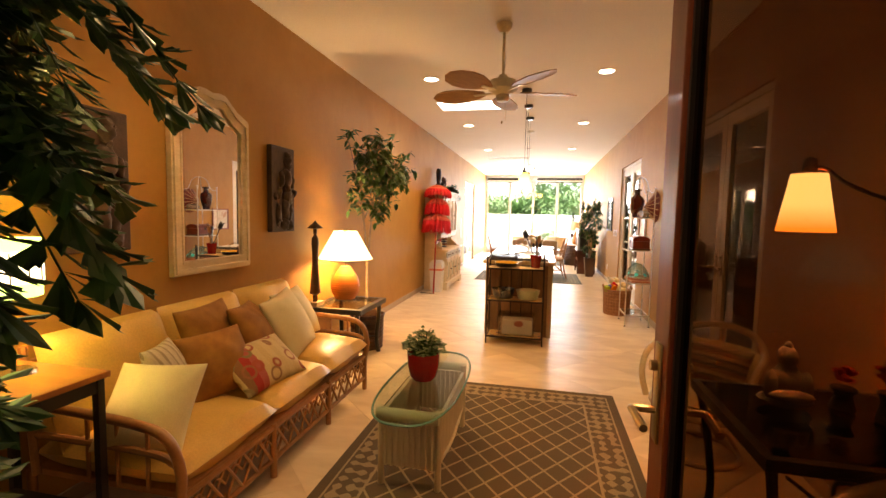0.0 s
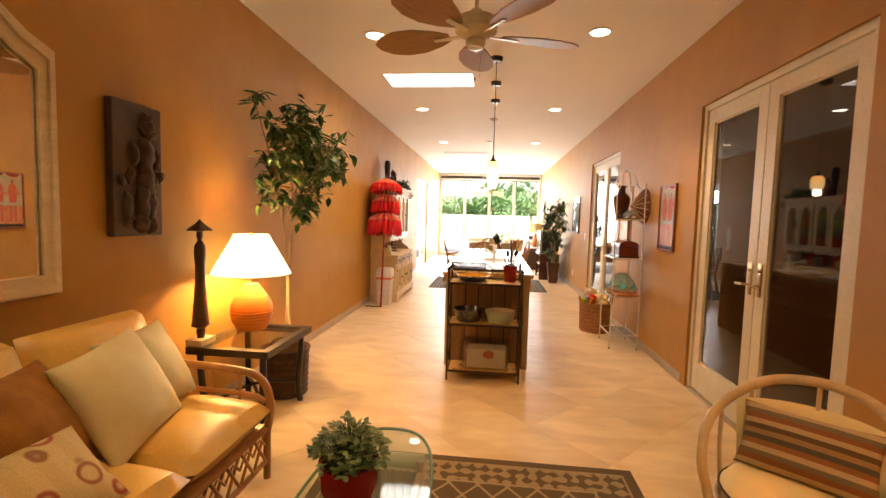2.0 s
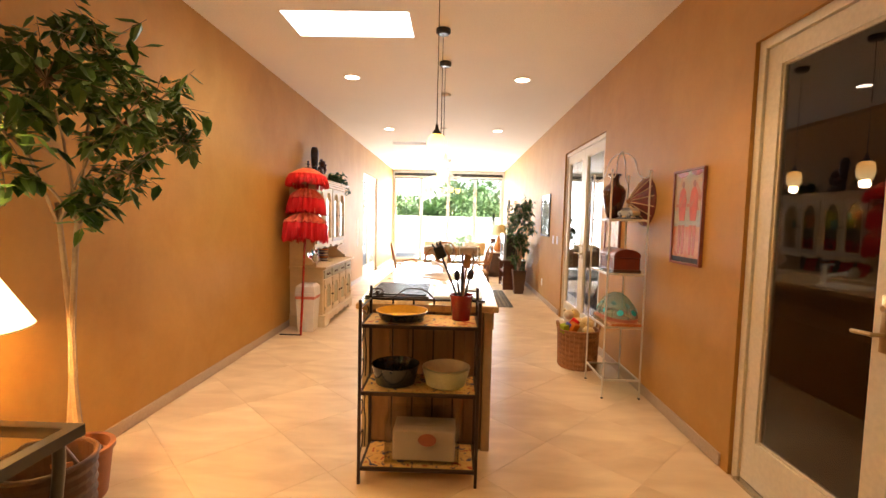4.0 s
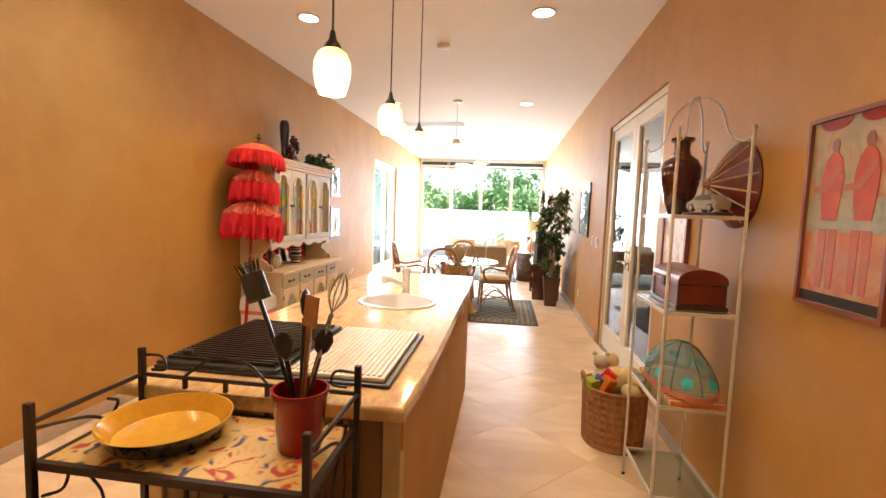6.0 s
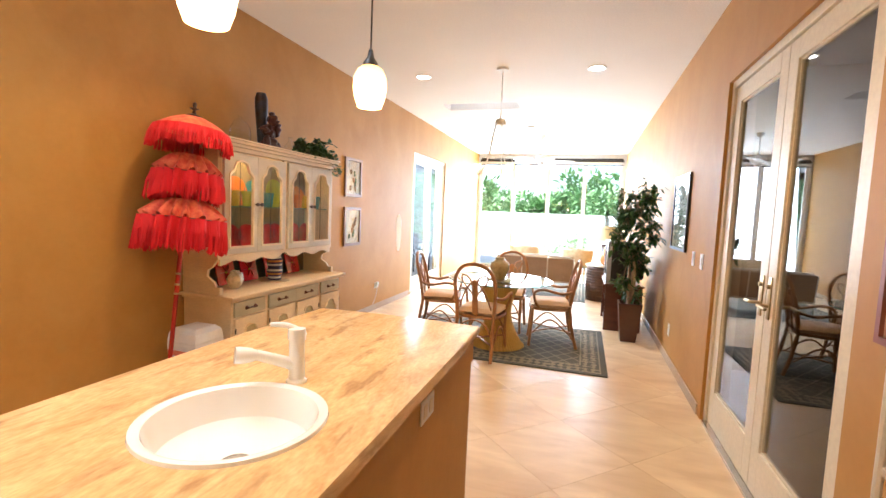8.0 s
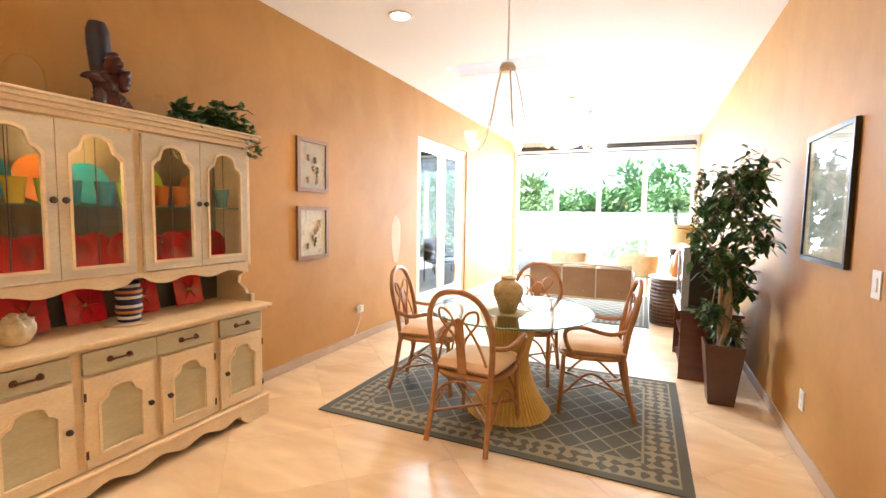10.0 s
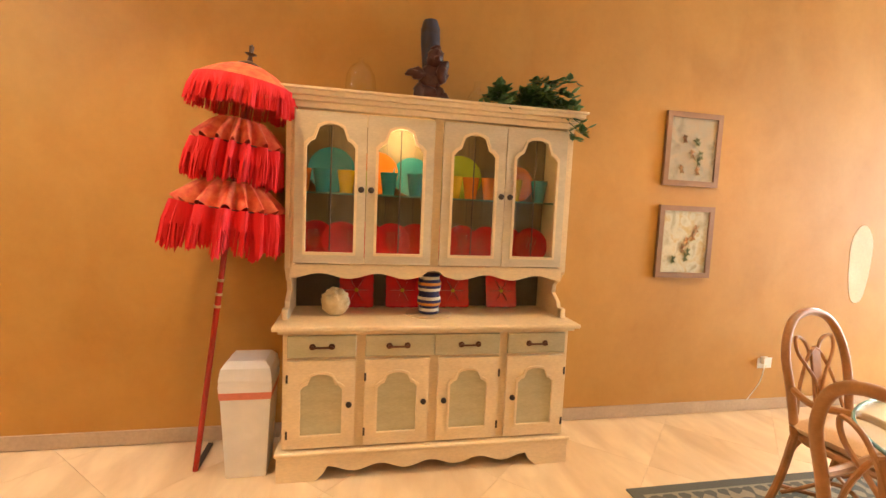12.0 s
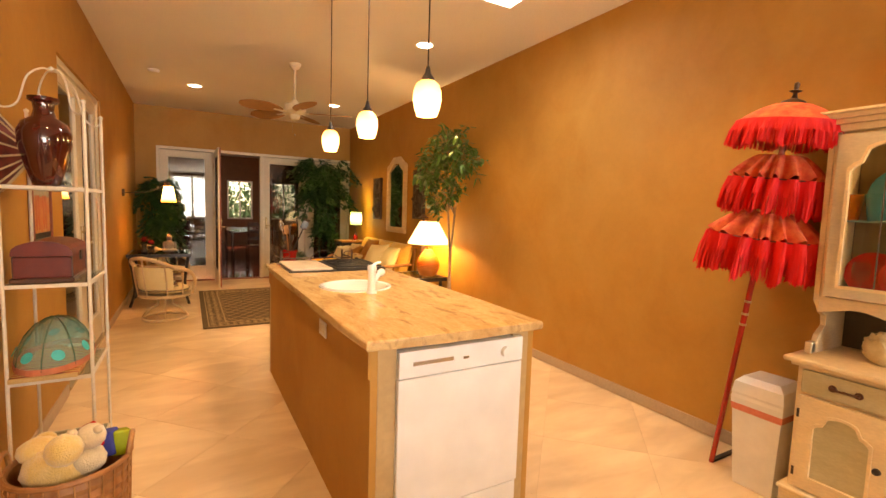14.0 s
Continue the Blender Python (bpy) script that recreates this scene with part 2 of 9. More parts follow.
def lathe(profile, seg=24, bm=None, m=None, wobble=0.0, capped=True):
    """Turns (radius, height) pairs about z."""
    bm = bm or bmesh.new()
    rings = []
    for r, z in profile:
        ring = []
        for i in range(seg):
            a = 2 * math.pi * i / seg
            rr = r * (1 + wobble * math.cos(a * seg / 2))
            p = Vector((rr * math.cos(a), rr * math.sin(a), z))
            ring.append(bm.verts.new(m @ p if m else p))
        rings.append(ring)
    for a, b in zip(rings, rings[1:]):
        for i in range(seg):
            bm.faces.new((a[i], a[(i + 1) % seg], b[(i + 1) % seg], b[i]))
    if capped:
        if profile[0][0] > 1e-4:
            bm.faces.new(rings[0][::-1])
        if profile[-1][0] > 1e-4:
            bm.faces.new(rings[-1])
    return bm


def tube(bm, pts, r, seg=8, closed=False, r2=None):
    """A round rod along points; its radius may run from r to r2."""
    pts = [Vector(p) for p in pts]
    n = len(pts)
    rings, up = [], None
    for i, p in enumerate(pts):
        if closed:
            d = pts[(i + 1) % n] - pts[i - 1]
        else:
            d = pts[min(i + 1, n - 1)] - pts[max(i - 1, 0)]
        d = d.normalized() if d.length > 1e-9 else Vector((0, 0, 1))
        if up is None:
            up = Vector((0, 0, 1)) if abs(d.z) < 0.9 else Vector((1, 0, 0))
        side = d.cross(up).normalized()
        up = side.cross(d).normalized()
        rr = r if r2 is None else r + (r2 - r) * i / max(1, n - 1)
        rings.append([bm.verts.new(p + rr * (math.cos(2 * math.pi * k / seg) * side + math.sin(2 * math.pi * k / seg) * up)) for k in range(seg)])
    pairs = list(zip(rings, rings[1:])) + ([(rings[-1], rings[0])] if closed else [])
    for a, b in pairs:
        for k in range(seg):
            bm.faces.new((a[k], a[(k + 1) % seg], b[(k + 1) % seg], b[k]))
    if not closed:
        bm.faces.new(rings[0][::-1])
        bm.faces.new(rings[-1])
    return bm


def arc(points, n=8):
    """A smooth line through points (Catmull-Rom)."""
    p = [Vector(q) for q in points]
    p = [2 * p[0] - p[1]] + p + [2 * p[-1] - p[-2]]
    out = []
    for i in range(1, len(p) - 2):
        for k in range(n):
            t = k / n
            out.append(0.5 * ((2 * p[i]) + (p[i + 1] - p[i - 1]) * t + (2 * p[i - 1] - 5 * p[i] + 4 * p[i + 1] - p[i + 2]) * t * t + (3 * p[i] - p[i - 1] - 3 * p[i + 1] + p[i + 2]) * t ** 3))
    return out + [p[-2]]


def prism(bm, outline, axis, a, b):
    """A plate with an outline in the plane across axis, from a to b."""
    def at(u, v, w):
        return {"x": (w, u, v), "y": (u, w, v), "z": (u, v, w)}[axis]
    lo = [bm.verts.new(at(u, v, a)) for u, v in outline]
    hi = [bm.verts.new(at(u, v, b)) for u, v in outline]
    bm.faces.new(lo[::-1])
    bm.faces.new(hi)
    n = len(outline)
    for i in range(n):
        bm.faces.new((lo[i], lo[(i + 1) % n], hi[(i + 1) % n], hi[i]))
    return bm


def framed(bm, outer, inner, axis, a, b):
    """A ring-shaped plate between two outlines of equal length."""
    def at(u, v, w):
        return {"x": (w, u, v), "y": (u, w, v), "z": (u, v, w)}[axis]
    n = len(outer)
    o0, o1 = [[bm.verts.new(at(u, v, w)) for u, v in outer] for w in (a, b)]
    i0, i1 = [[bm.verts.new(at(u, v, w)) for u, v in inner] for w in (a, b)]
    for k in range(n):
        j = (k + 1) % n
        for q in ((o0[k], o0[j], i0[j], i0[k]), (o1[k], i1[k], i1[j], o1[j]), (o0[k], o1[k], o1[j], o0[j]), (i0[k], i0[j], i1[j], i1[k])):
            bm.faces.new(q)
    return bm


def cushion(w, d, h, puff=0.5, n=12, dent=0.0):
    """A soft cushion w by d by h, flat on xy, thin at its seams; dent: how far the sides draw in."""
    bm = bmesh.new()
    top, bot = {}, {}
    for i in range(n + 1):
        for j in range(n + 1):
            u, v = 2 * i / n - 1, 2 * j / n - 1
            e = max(0.0, (1 - abs(u) ** 2.6)) ** puff * max(0.0, (1 - abs(v) ** 2.6)) ** puff
            x, y = u * w / 2 * (1 - dent * (1 - v * v)), v * d / 2 * (1 - dent * (1 - u * u))
            wr = 0.012 * noise.noise(Vector((x * 7, y * 7, h * 31 + w * 17))) * (1 if e > 0.05 else 0)
            top[i, j] = bm.verts.new((x, y, h / 2 * e + wr))
            bot[i, j] = top[i, j] if i in (0, n) or j in (0, n) else bm.verts.new((x, y, -h / 2 * e + wr))
    for i in range(n):
        for j in range(n):
            bm.faces.new((top[i, j], top[i + 1, j], top[i + 1, j + 1], top[i, j + 1]))
            q = (bot[i, j], bot[i, j + 1], bot[i + 1, j + 1], bot[i + 1, j])
            if len(set(q)) == 4:
                try:
                    bm.faces.new(q)
                except ValueError:
                    pass
    return bm


# ---- structure ----
def wall_x(name, x, out, openings, y0=YS, y1=YN, h=H + 0.02, material=M_WALL):
    """A wall that runs along y, its room face at x, with openings (y0, y1, z1)."""
    a, b = sorted((x, x + out))
    rows, y = [], y0
    for oa, ob_, top in openings:
        rows.append((a, b, y, oa, 0, h))
        rows.append((a, b, oa, ob_, top, h))
        y = ob_
    rows.append((a, b, y, y1, 0, h))
    return tagged(part(name, boxes(*rows), material), "ochre hand-trowelled plaster wall with soft cloudy streaks", "wall", kind="structure")


RD1, RD2, LD = (4.0, 5.74, 2.40), (8.14, 9.90, 2.40), (13.42, 15.2, 2.43)
wall_x("wall_east", XR, 0.16, [RD1, RD2])
wall_x("wall_west", XL, -0.2, [LD])
bm = boxes((XL, XR, YS - 0.15, YS, 2.36, H + 0.02), (1.10, XR, YS - 0.15, YS, 0, 2.36))
tagged(part("wall_south", bm, M_WALL), "ochre plaster wall above the entrance doors", "wall", kind="structure")
bm = boxes((XL, XR, YN, YN + 0.2, 2.93, H + 0.02), (XL, XL + 0.06, YN, YN + 0.2, 0, 2.93), (XR - 0.06, XR, YN, YN + 0.2, 0, 2.93))
tagged(part("wall_north", bm, M_WHITE), "white head and jambs round the garden window", "wall", kind="structure")

SKY = (-1.605, -0.593, 6.81, 7.30)
SKY2 = (-1.59, -0.50, 12.72, 13.12)
bm = boxes((XL - 0.2, XR + 0.16, YS - 0.15, SKY[2], H, H + 0.12), (XL - 0.2, XR + 0.16, SKY[3], SKY2[2], H, H + 0.12), (XL - 0.2, XR + 0.16, SKY2[3], YN + 0.2, H, H + 0.12), (XL - 0.2, SKY2[0], SKY2[2], SKY2[3], H, H + 0.12), (SKY2[1], XR + 0.16, SKY2[2], SKY2[3], H, H + 0.12),
           (XL - 0.2, SKY[0], SKY[2], SKY[3], H, H + 0.12), (SKY[1], XR + 0.16, SKY[2], SKY[3], H, H + 0.12))
tagged(part("ceiling", bm, M_CEIL), "off-white painted plaster ceiling with one roof light", "ceiling", kind="structure")
for S in (SKY, SKY2):
    bm = boxes((S[0] - 0.03, S[0], S[2], S[3], H + 0.12, H + 0.6), (S[1], S[1] + 0.03, S[2], S[3], H + 0.12, H + 0.6),
               (S[0], S[1], S[2] - 0.03, S[2], H + 0.12, H + 0.6), (S[0], S[1], S[3], S[3] + 0.03, H + 0.12, H + 0.6))
    shaft = tagged(part("skylight", bm, M_WHITE), "white shaft of the roof light", "skylight", kind="structure")
    part("pane", boxes((S[0], S[1], S[2], S[3], H + 0.56, H + 0.58)), M_FROST, shaft, "frosted pane of the roof light")


def baseboards():
    def run(name, x, a, b, side):
        part_ = part(name, boxes((min(x, x + side * 0.012), max(x, x + side * 0.012), a, b, 0.004, 0.085), bevel=0.002), M_BASE)
        tagged(part_, "low sandy stone skirting", "skirting", kind="structure")
    for a, b in ((YS, RD1[0] - 0.07), (RD1[1] + 0.07, RD2[0] - 0.07), (RD2[1] + 0.07, YN - 0.02)):
        run("baseboard", XR, a, b, -1)
    for a, b in ((YS, LD[0] - 0.07), (LD[1] + 0.07, YN - 0.02)):
        run("baseboard", XL, a, b, 1)


baseboards()


def french_leaf(parent, w, h, name="leaf", frame_mat=M_CREAM, outer_mat=None, stile=0.105, bottom=0.24, handle=1, pane_mat=M_DOORGLASS, thick=0.045, label=""):
    """A glazed leaf in its own xz plane, from x 0 to w; handle: 1 at the far stile, -1 at the near one, 0 none."""
    leaf = new(name)
    leaf.parent = parent
    if label:
        leaf["label"] = label
    t = thick / 2
    for nm, r in (("stile", (0, stile)), ("stile", (w - stile, w))):
        if outer_mat:
            part(nm, boxes((r[0], r[1], -t, 0, 0, h), bevel=0.003), frame_mat, leaf)
            part(nm, boxes((r[0], r[1], 0, t, 0, h), bevel=0.003), outer_mat, leaf, "red-brown varnished outer stile")
        else:
            part(nm, boxes((r[0], r[1], -t, t, 0, h), bevel=0.003), frame_mat, leaf)
    for z0, z1 in ((0, bottom), (h - stile, h)):
        part("rail", boxes((stile, w - stile, -t, 0 if outer_mat else t, z0, z1)), frame_mat, leaf)
        if outer_mat:
            part("rail", boxes((stile, w - stile, 0, t, z0, z1)), outer_mat, leaf, "red-brown varnished outer rail")
    g = 0.012
    part("glazing_bead", framed(bmesh.new(), [(stile - 0.001, bottom - 0.001), (w - stile + 0.001, bottom - 0.001), (w - stile + 0.001, h - stile + 0.001), (stile - 0.001, h - stile + 0.001)],
         [(stile + g, bottom + g), (w - stile - g, bottom + g), (w - stile - g, h - stile - g), (stile + g, h - stile - g)], "y", -0.012, 0.012), M_BLACK if outer_mat else frame_mat, leaf)
    p = part("pane", boxes((stile + 0.004, w - stile - 0.004, -0.003, 0.003, bottom + 0.004, h - stile - 0.004)), pane_mat, leaf, "clear glass pane")
    p.visible_shadow = False
    if handle:
        hx = w - stile / 2 if handle > 0 else stile / 2
        bm = bmesh.new()
        for s in (-1, 1):
            box(bm, hx - 0.02, hx + 0.02, min(s * t, s * (t + 0.006)), max(s * t, s * (t + 0.006)), 0.93, 1.15, bevel=0.002)
            tube(bm, arc([(hx, s * t, 1.0), (hx, s * (t + 0.05), 1.0), (hx - handle * 0.02, s * (t + 0.052), 1.0), (hx - handle * 0.09, s * (t + 0.048), 0.995)], 4), 0.009)
            tube(bm, [(hx, s * t, 1.10), (hx, s * (t + 0.02), 1.10)], 0.012)
        part("handle", bm, M_BRASS, leaf, "curved brass lever handle", smooth=True)
    bm = bmesh.new()
    for z in (0.3, 1.2, 2.05):
        hx = -0.004 if handle >= 0 else w + 0.004
        tube(bm, [(hx, -t - 0.004, z - 0.045), (hx, -t - 0.004, z + 0.045)], 0.007)
    part("hinge", bm, M_BRASS, leaf, smooth=True)
    return leaf


def french_pair(name, wallx, y0, y1, top, inward, label, depth, pane_mat=M_DOORGLASS):
    """A pair of glazed leaves in a wall along y with frame and sill."""
    ob = tagged(new(name), label, "french door", kind="structure")
    ob.location = (wallx, y0, 0)
    L, s = y1 - y0, inward
    def fr(nm, a, b, z0, z1, x0=0.022, x1=0.16):
        xs = sorted((-s * x0, -s * x1))
        part(nm, boxes((xs[0], xs[1], a, b, z0, z1), bevel=0.003), M_CREAM, ob)
    fr("door_frame", -0.0, 0.05, 0, top)
    fr("door_frame", L - 0.05, L, 0, top)
    fr("door_frame", 0.05, L - 0.05, top - 0.05, top)
    part("door_sill", boxes((min(0, -s * 0.16), max(0, -s * 0.16), 0.05, L - 0.05, 0.0, 0.018)), M_NICKEL, ob)
    w = (L - 0.10) / 2 - 0.003
    a = french_leaf(ob, w, top - 0.075, handle=1, pane_mat=pane_mat)
    a.location, a.rotation_euler = (-s * depth, 0.05, 0.02), (0, 0, radians(90))
    b = french_leaf(ob, w, top - 0.075, handle=-1, pane_mat=pane_mat)
    b.location, b.rotation_euler = (-s * depth, L - 0.05 - w, 0.02), (0, 0, radians(90))
    return ob


french_pair("door_1", XR, RD1[0], RD1[1], RD1[2], -1, "cream double french door with full glass panes and brass levers, shut", 0.060)
french_pair("door_2", XR, RD2[0], RD2[1], RD2[2], -1, "cream double french door with full glass panes near the dining end, shut", 0.060)
french_pair("door_3", XL, LD[0], LD[1], LD[2], 1, "white double french door to the terrace with clear panes, shut", 0.060, M_TERRACEGLASS)


def entrance():
    ob = tagged(new("door_4"), "cream glazed entrance front with four tall panels and one leaf standing open", "french door", kind="structure")
    ob.location = (0, YS - 0.075, 0)
    xs = [XL, -1.42, -0.58, 0.22, 1.10]
    for x in xs[1:-1]:
        part("door_frame", boxes((x - 0.03, x + 0.03, -0.07, 0.07, 0, 2.31), bevel=0.003), M_CREAM, ob)
    for x0 in (XL, 1.05):
        part("door_frame", boxes((x0, x0 + 0.05, -0.07, 0.07, 0, 2.31), bevel=0.003), M_CREAM, ob)
    part("door_frame", boxes((XL, 1.10, -0.07, 0.08, 2.31, 2.358), bevel=0.003), M_CREAM, ob)
    part("door_sill", boxes((XL + 0.05, 1.05, -0.07, 0.07, 0.0, 0.012)), M_REDWOOD, ob, "dark red wooden sill")
    for i, (a, b) in enumerate(((XL + 0.05, -1.45), (-1.39, -0.61), (0.25, 1.05))):
        lf = french_leaf(ob, b - a - 0.006, 2.285, handle=(0, 1, 0)[i])
        lf.location = (a + 0.003, 0, 0.018)
    leaf = french_leaf(ob, 0.91, 2.285, outer_mat=M_REDWOOD, handle=1, pane_mat=M_ENTRYGLASS, label="entrance leaf standing open, cream inside and red-brown varnished outside")
    leaf.location, leaf.rotation_euler = (0.205, 0.12, 0.018), (0, 0, radians(91))


entrance()


def garden_window():
    ob = tagged(new("window_1"), "full-width white sliding window wall to the bright garden", "window", kind="structure")
    ob.location = (0, YN + 0.06, 0)
    a, b = XL + 0.06, XR - 0.06
    part("window_frame", boxes((a, b, -0.04, 0.04, 2.88, 2.93), bevel=0.003), M_WHITE, ob)
    part("window_sill", boxes((a, b, -0.05, 0.05, 0.0, 0.03)), M_NICKEL, ob)
    n = 4
    for i in range(n):
        x0, x1 = a + (b - a) * i / n, a + (b - a) * (i + 1) / n
        y = 0.015 if i in (1, 2) else -0.015
        part("window_frame", framed(bmesh.new(), [(x0, 0.03), (x1, 0.03), (x1, 2.88), (x0, 2.88)], [(x0 + 0.05, 0.10), (x1 - 0.05, 0.10), (x1 - 0.05, 2.82), (x0 + 0.05, 2.82)], "y", y - 0.015, y + 0.015), M_WHITE, ob)
        p = part("pane", boxes((x0 + 0.045, x1 - 0.045, y - 0.003, y + 0.003, 0.095, 2.825)), M_GLASS, ob, "clear glass pane")
        p.visible_shadow = False
    for i, (x0, x1) in enumerate(((a + 0.02, (a + b) / 2 - 0.14), ((a + b) / 2 + 0.14, b - 0.02))):
        sh = group_at("roller_shade", "dark roller shade drawn up under the ceiling at the garden window", "roller shade", pose(0, YN - 0.09, 2.84))
        part("roller", tube(bmesh.new(), [(x0, 0, 0), (x1, 0, 0)], 0.022, 12), M_BLACK, sh, smooth=True)
        part("valance", boxes((x0, x1, 0.03, 0.045, 0.02, 0.07)), M_BLACK, sh)
        part("hem_bar", boxes((x0, x1, -0.012, 0.012, -0.11, -0.085), bevel=0.003), M_BLACK, sh)
        part("fabric", boxes((x0 + 0.01, x1 - 0.01, -0.002, 0.002, -0.085, -0.02)), M_WHITE, sh)
        part("bracket", boxes((x0 - 0.012, x0, -0.03, 0.088, -0.03, 0.03)), M_BLACK, sh)
        part("bracket", boxes((x1, x1 + 0.012, -0.03, 0.088, -0.03, 0.03)), M_BLACK, sh)


garden_window()


# ---- rooms and ground beyond the openings ----
def ground():
    g = tagged(part("ground", boxes((-60, 60, -60, 120, -0.30, -0.06)), mat("lawn", (0.07, 0.12, 0.03), (0.10, 0.15, 0.05), rough=0.9, scale=1.2, fine=30, bump=0.5)), "green lawn beyond the terrace", "ground", kind="structure")
    t = tagged(part("pavement", boxes((-9, 9, YN + 0.2, YN + 7, -0.06, -0.012), (-9, XL - 0.2, 8, YN + 0.2, -0.06, -0.012)), mat("pale_concrete", (0.62, 0.58, 0.52), (0.54, 0.50, 0.45), rough=0.8, scale=1.5, fine=40)), "pale concrete terrace outside the garden window", "terrace", kind="structure")
    tagged(part("garden_wall", boxes((-9, 11, 25.8, 26.0, -0.1, 1.55)), M_WHITE), "low white stucco garden wall", "garden wall", kind="structure")


ground()


def side_room():
    """Plain room behind the east doors, its dimness put into the colour."""
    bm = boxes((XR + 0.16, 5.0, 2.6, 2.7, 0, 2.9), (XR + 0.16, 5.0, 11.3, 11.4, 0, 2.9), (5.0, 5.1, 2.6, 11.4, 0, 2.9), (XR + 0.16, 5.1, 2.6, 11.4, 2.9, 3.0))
    tagged(part("wall_side_room", bm, M_DARK), "side room walls, their dimness put into a near-black brown", "wall", kind="structure")
    tagged(part("floor_side_room", boxes((XR + 0.16, 5.0, 2.7, 11.3, -0.05, -0.002)), M_DARK), "side room floor, its dimness put into a near-black brown", "floor", kind="structure")


side_room()


def hall():
    """The dining hall in front of the entrance doors."""
    y1 = YS - 0.15
    red = mat("polished_red_floor", (0.22, 0.035, 0.02), (0.16, 0.025, 0.015), rough=0.12, scale=3, coat=0.5)
    bm = boxes((-5.0, -4.9, -7.0, y1, 0, 3.0), (3.5, 3.6, -7.0, y1, 0, 3.0), (-5.0, 3.6, -7.1, -7.0, 0, 0.9), (-5.0, 3.6, -7.1, -7.0, 2.2, 3.0), (-5, -2.75, -7.1, -7.0, 0.9, 2.2), (-1.9, -1.3, -7.1, -7.0, 0.9, 2.2), (-0.5, 0.05, -7.1, -7.0, 0.9, 2.2), (0.9, 3.6, -7.1, -7.0, 0.9, 2.2))
    box(bm, -5.0, XL - 0.001, y1 - 0.1, y1, 0, 3.0), box(bm, XR, 3.6, y1 - 0.1, y1, 0, 3.0)
    tagged(part("wall_hall", bm, mat("hall_russet_paint", (0.16, 0.065, 0.025), (0.12, 0.05, 0.02), rough=0.6)), "dark russet walls of the dining hall with three windows", "wall", kind="structure")
    tagged(part("ceiling_hall", boxes((-5.0, 3.6, -7.1, y1, 3.0, 3.1)), M_CEIL), "off-white hall ceiling", "ceiling", kind="structure")
    tagged(part("floor_hall", boxes((-5.0, 3.6, -7.1, y1, -0.05, -0.002)), red), "dark red polished hall floor", "floor", kind="structure")
    for x0, x1 in ((-2.75, -1.9), (-1.3, -0.5), (0.05, 0.9)):
        w = tagged(new("window_2"), "white-framed hall window to the daylight", "window", kind="structure")
        w.location = ((x0 + x1) / 2, -7.05, 0.9)
        a = (x1 - x0) / 2
        part("window_frame", framed(bmesh.new(), [(-a, 0), (a, 0), (a, 1.3), (-a, 1.3)], [(-a + 0.05, 0.05), (a - 0.05, 0.05), (a - 0.05, 1.25), (-a + 0.05, 1.25)], "y", -0.03, 0.03), M_WHITE, w)
        part("window_frame", boxes((-0.02, 0.02, -0.02, 0.02, 0.05, 1.25)), M_WHITE, w)
        part("pane", boxes((-a + 0.04, a - 0.04, -0.003, 0.003, 0.04, 1.26)), M_GLASS, w).visible_shadow = False
    lamp("hall_lamp", "POINT", (-0.8, -2.6, 2.6), 45, WARM, 0.12)


hall()

# ---- ceiling lights, pendants and fans ----
M_LAMPGLOW = glow("downlight_glow", (1.0, 0.88, 0.70), 14)
M_PEND = glow("pendant_glass", (1.0, 0.72, 0.34), 3.4, (1.0, 0.40, 0.05), 0.02, 0.16)


def downlight(x, y, lit=True):
    ob = group_at("downlight", "round recessed downlight with a white trim ring, lit", "recessed light", pose(x, y, H), "ceiling downlights")
    part("trim_ring", lathe([(0.078, 0.0), (0.098, -0.002), (0.100, -0.008), (0.092, -0.010), (0.078, -0.006)], 28, capped=False), M_WHITE, ob, smooth=True)
    part("bulb", lathe([(0.0, -0.0045), (0.077, -0.0045), (0.077, -0.001), (0.0, -0.001)], 28, capped=False), M_LAMPGLOW, ob, "glowing warm lens")
    lamp("downlight_lamp", "SPOT", (x, y, H - 0.03), 48, (1.0, 0.66, 0.34), 0.06, spot=104)


for y in (2.55, 5.72, 8.45, 11.4):
    for x in (-1.41, 0.53):
        downlight(x, y)


def pendant(y):
    ob = group_at("pendant_light", "small amber glass pendant on a thin black cord over the island", "pendant lamp", pose(-0.33, y, 1.83), "pendants over the island")
    part("canopy", lathe([(0.0, H - 1.83), (0.062, H - 1.83), (0.062, H - 1.86), (0.045, H - 1.875), (0.0, H - 1.875)], 24), M_BLACK, ob, smooth=True)
    part("cord", tube(bmesh.new(), [(0, 0, 0.20), (0, 0, H - 1.87)], 0.0035, 6), M_BLACK, ob)
    part("socket", lathe([(0.0, 0.225), (0.008, 0.22), (0.014, 0.19), (0.030, 0.168), (0.032, 0.150), (0.0, 0.150)], 16), M_BLACK, ob, smooth=True)
    part("shade", lathe([(0.047, 0.0), (0.058, 0.03), (0.066, 0.07), (0.064, 0.11), (0.050, 0.142), (0.030, 0.156), (0.028, 0.153), (0.048, 0.138), (0.061, 0.11), (0.063, 0.07), (0.055, 0.03), (0.044, 0.0)], 24, capped=False), M_PEND, ob, "glowing amber glass shade", smooth=True)
    lamp("pendant_lamp", "POINT", (-0.33, y, 1.80), 5, (1.0, 0.70, 0.36), 0.04)


for y in (6.30, 7.12, 7.92):
    pendant(y)


# ---- island ----
M_GRANITE = bpy.data.materials.new("gold_granite")
M_GRANITE.use_nodes = True


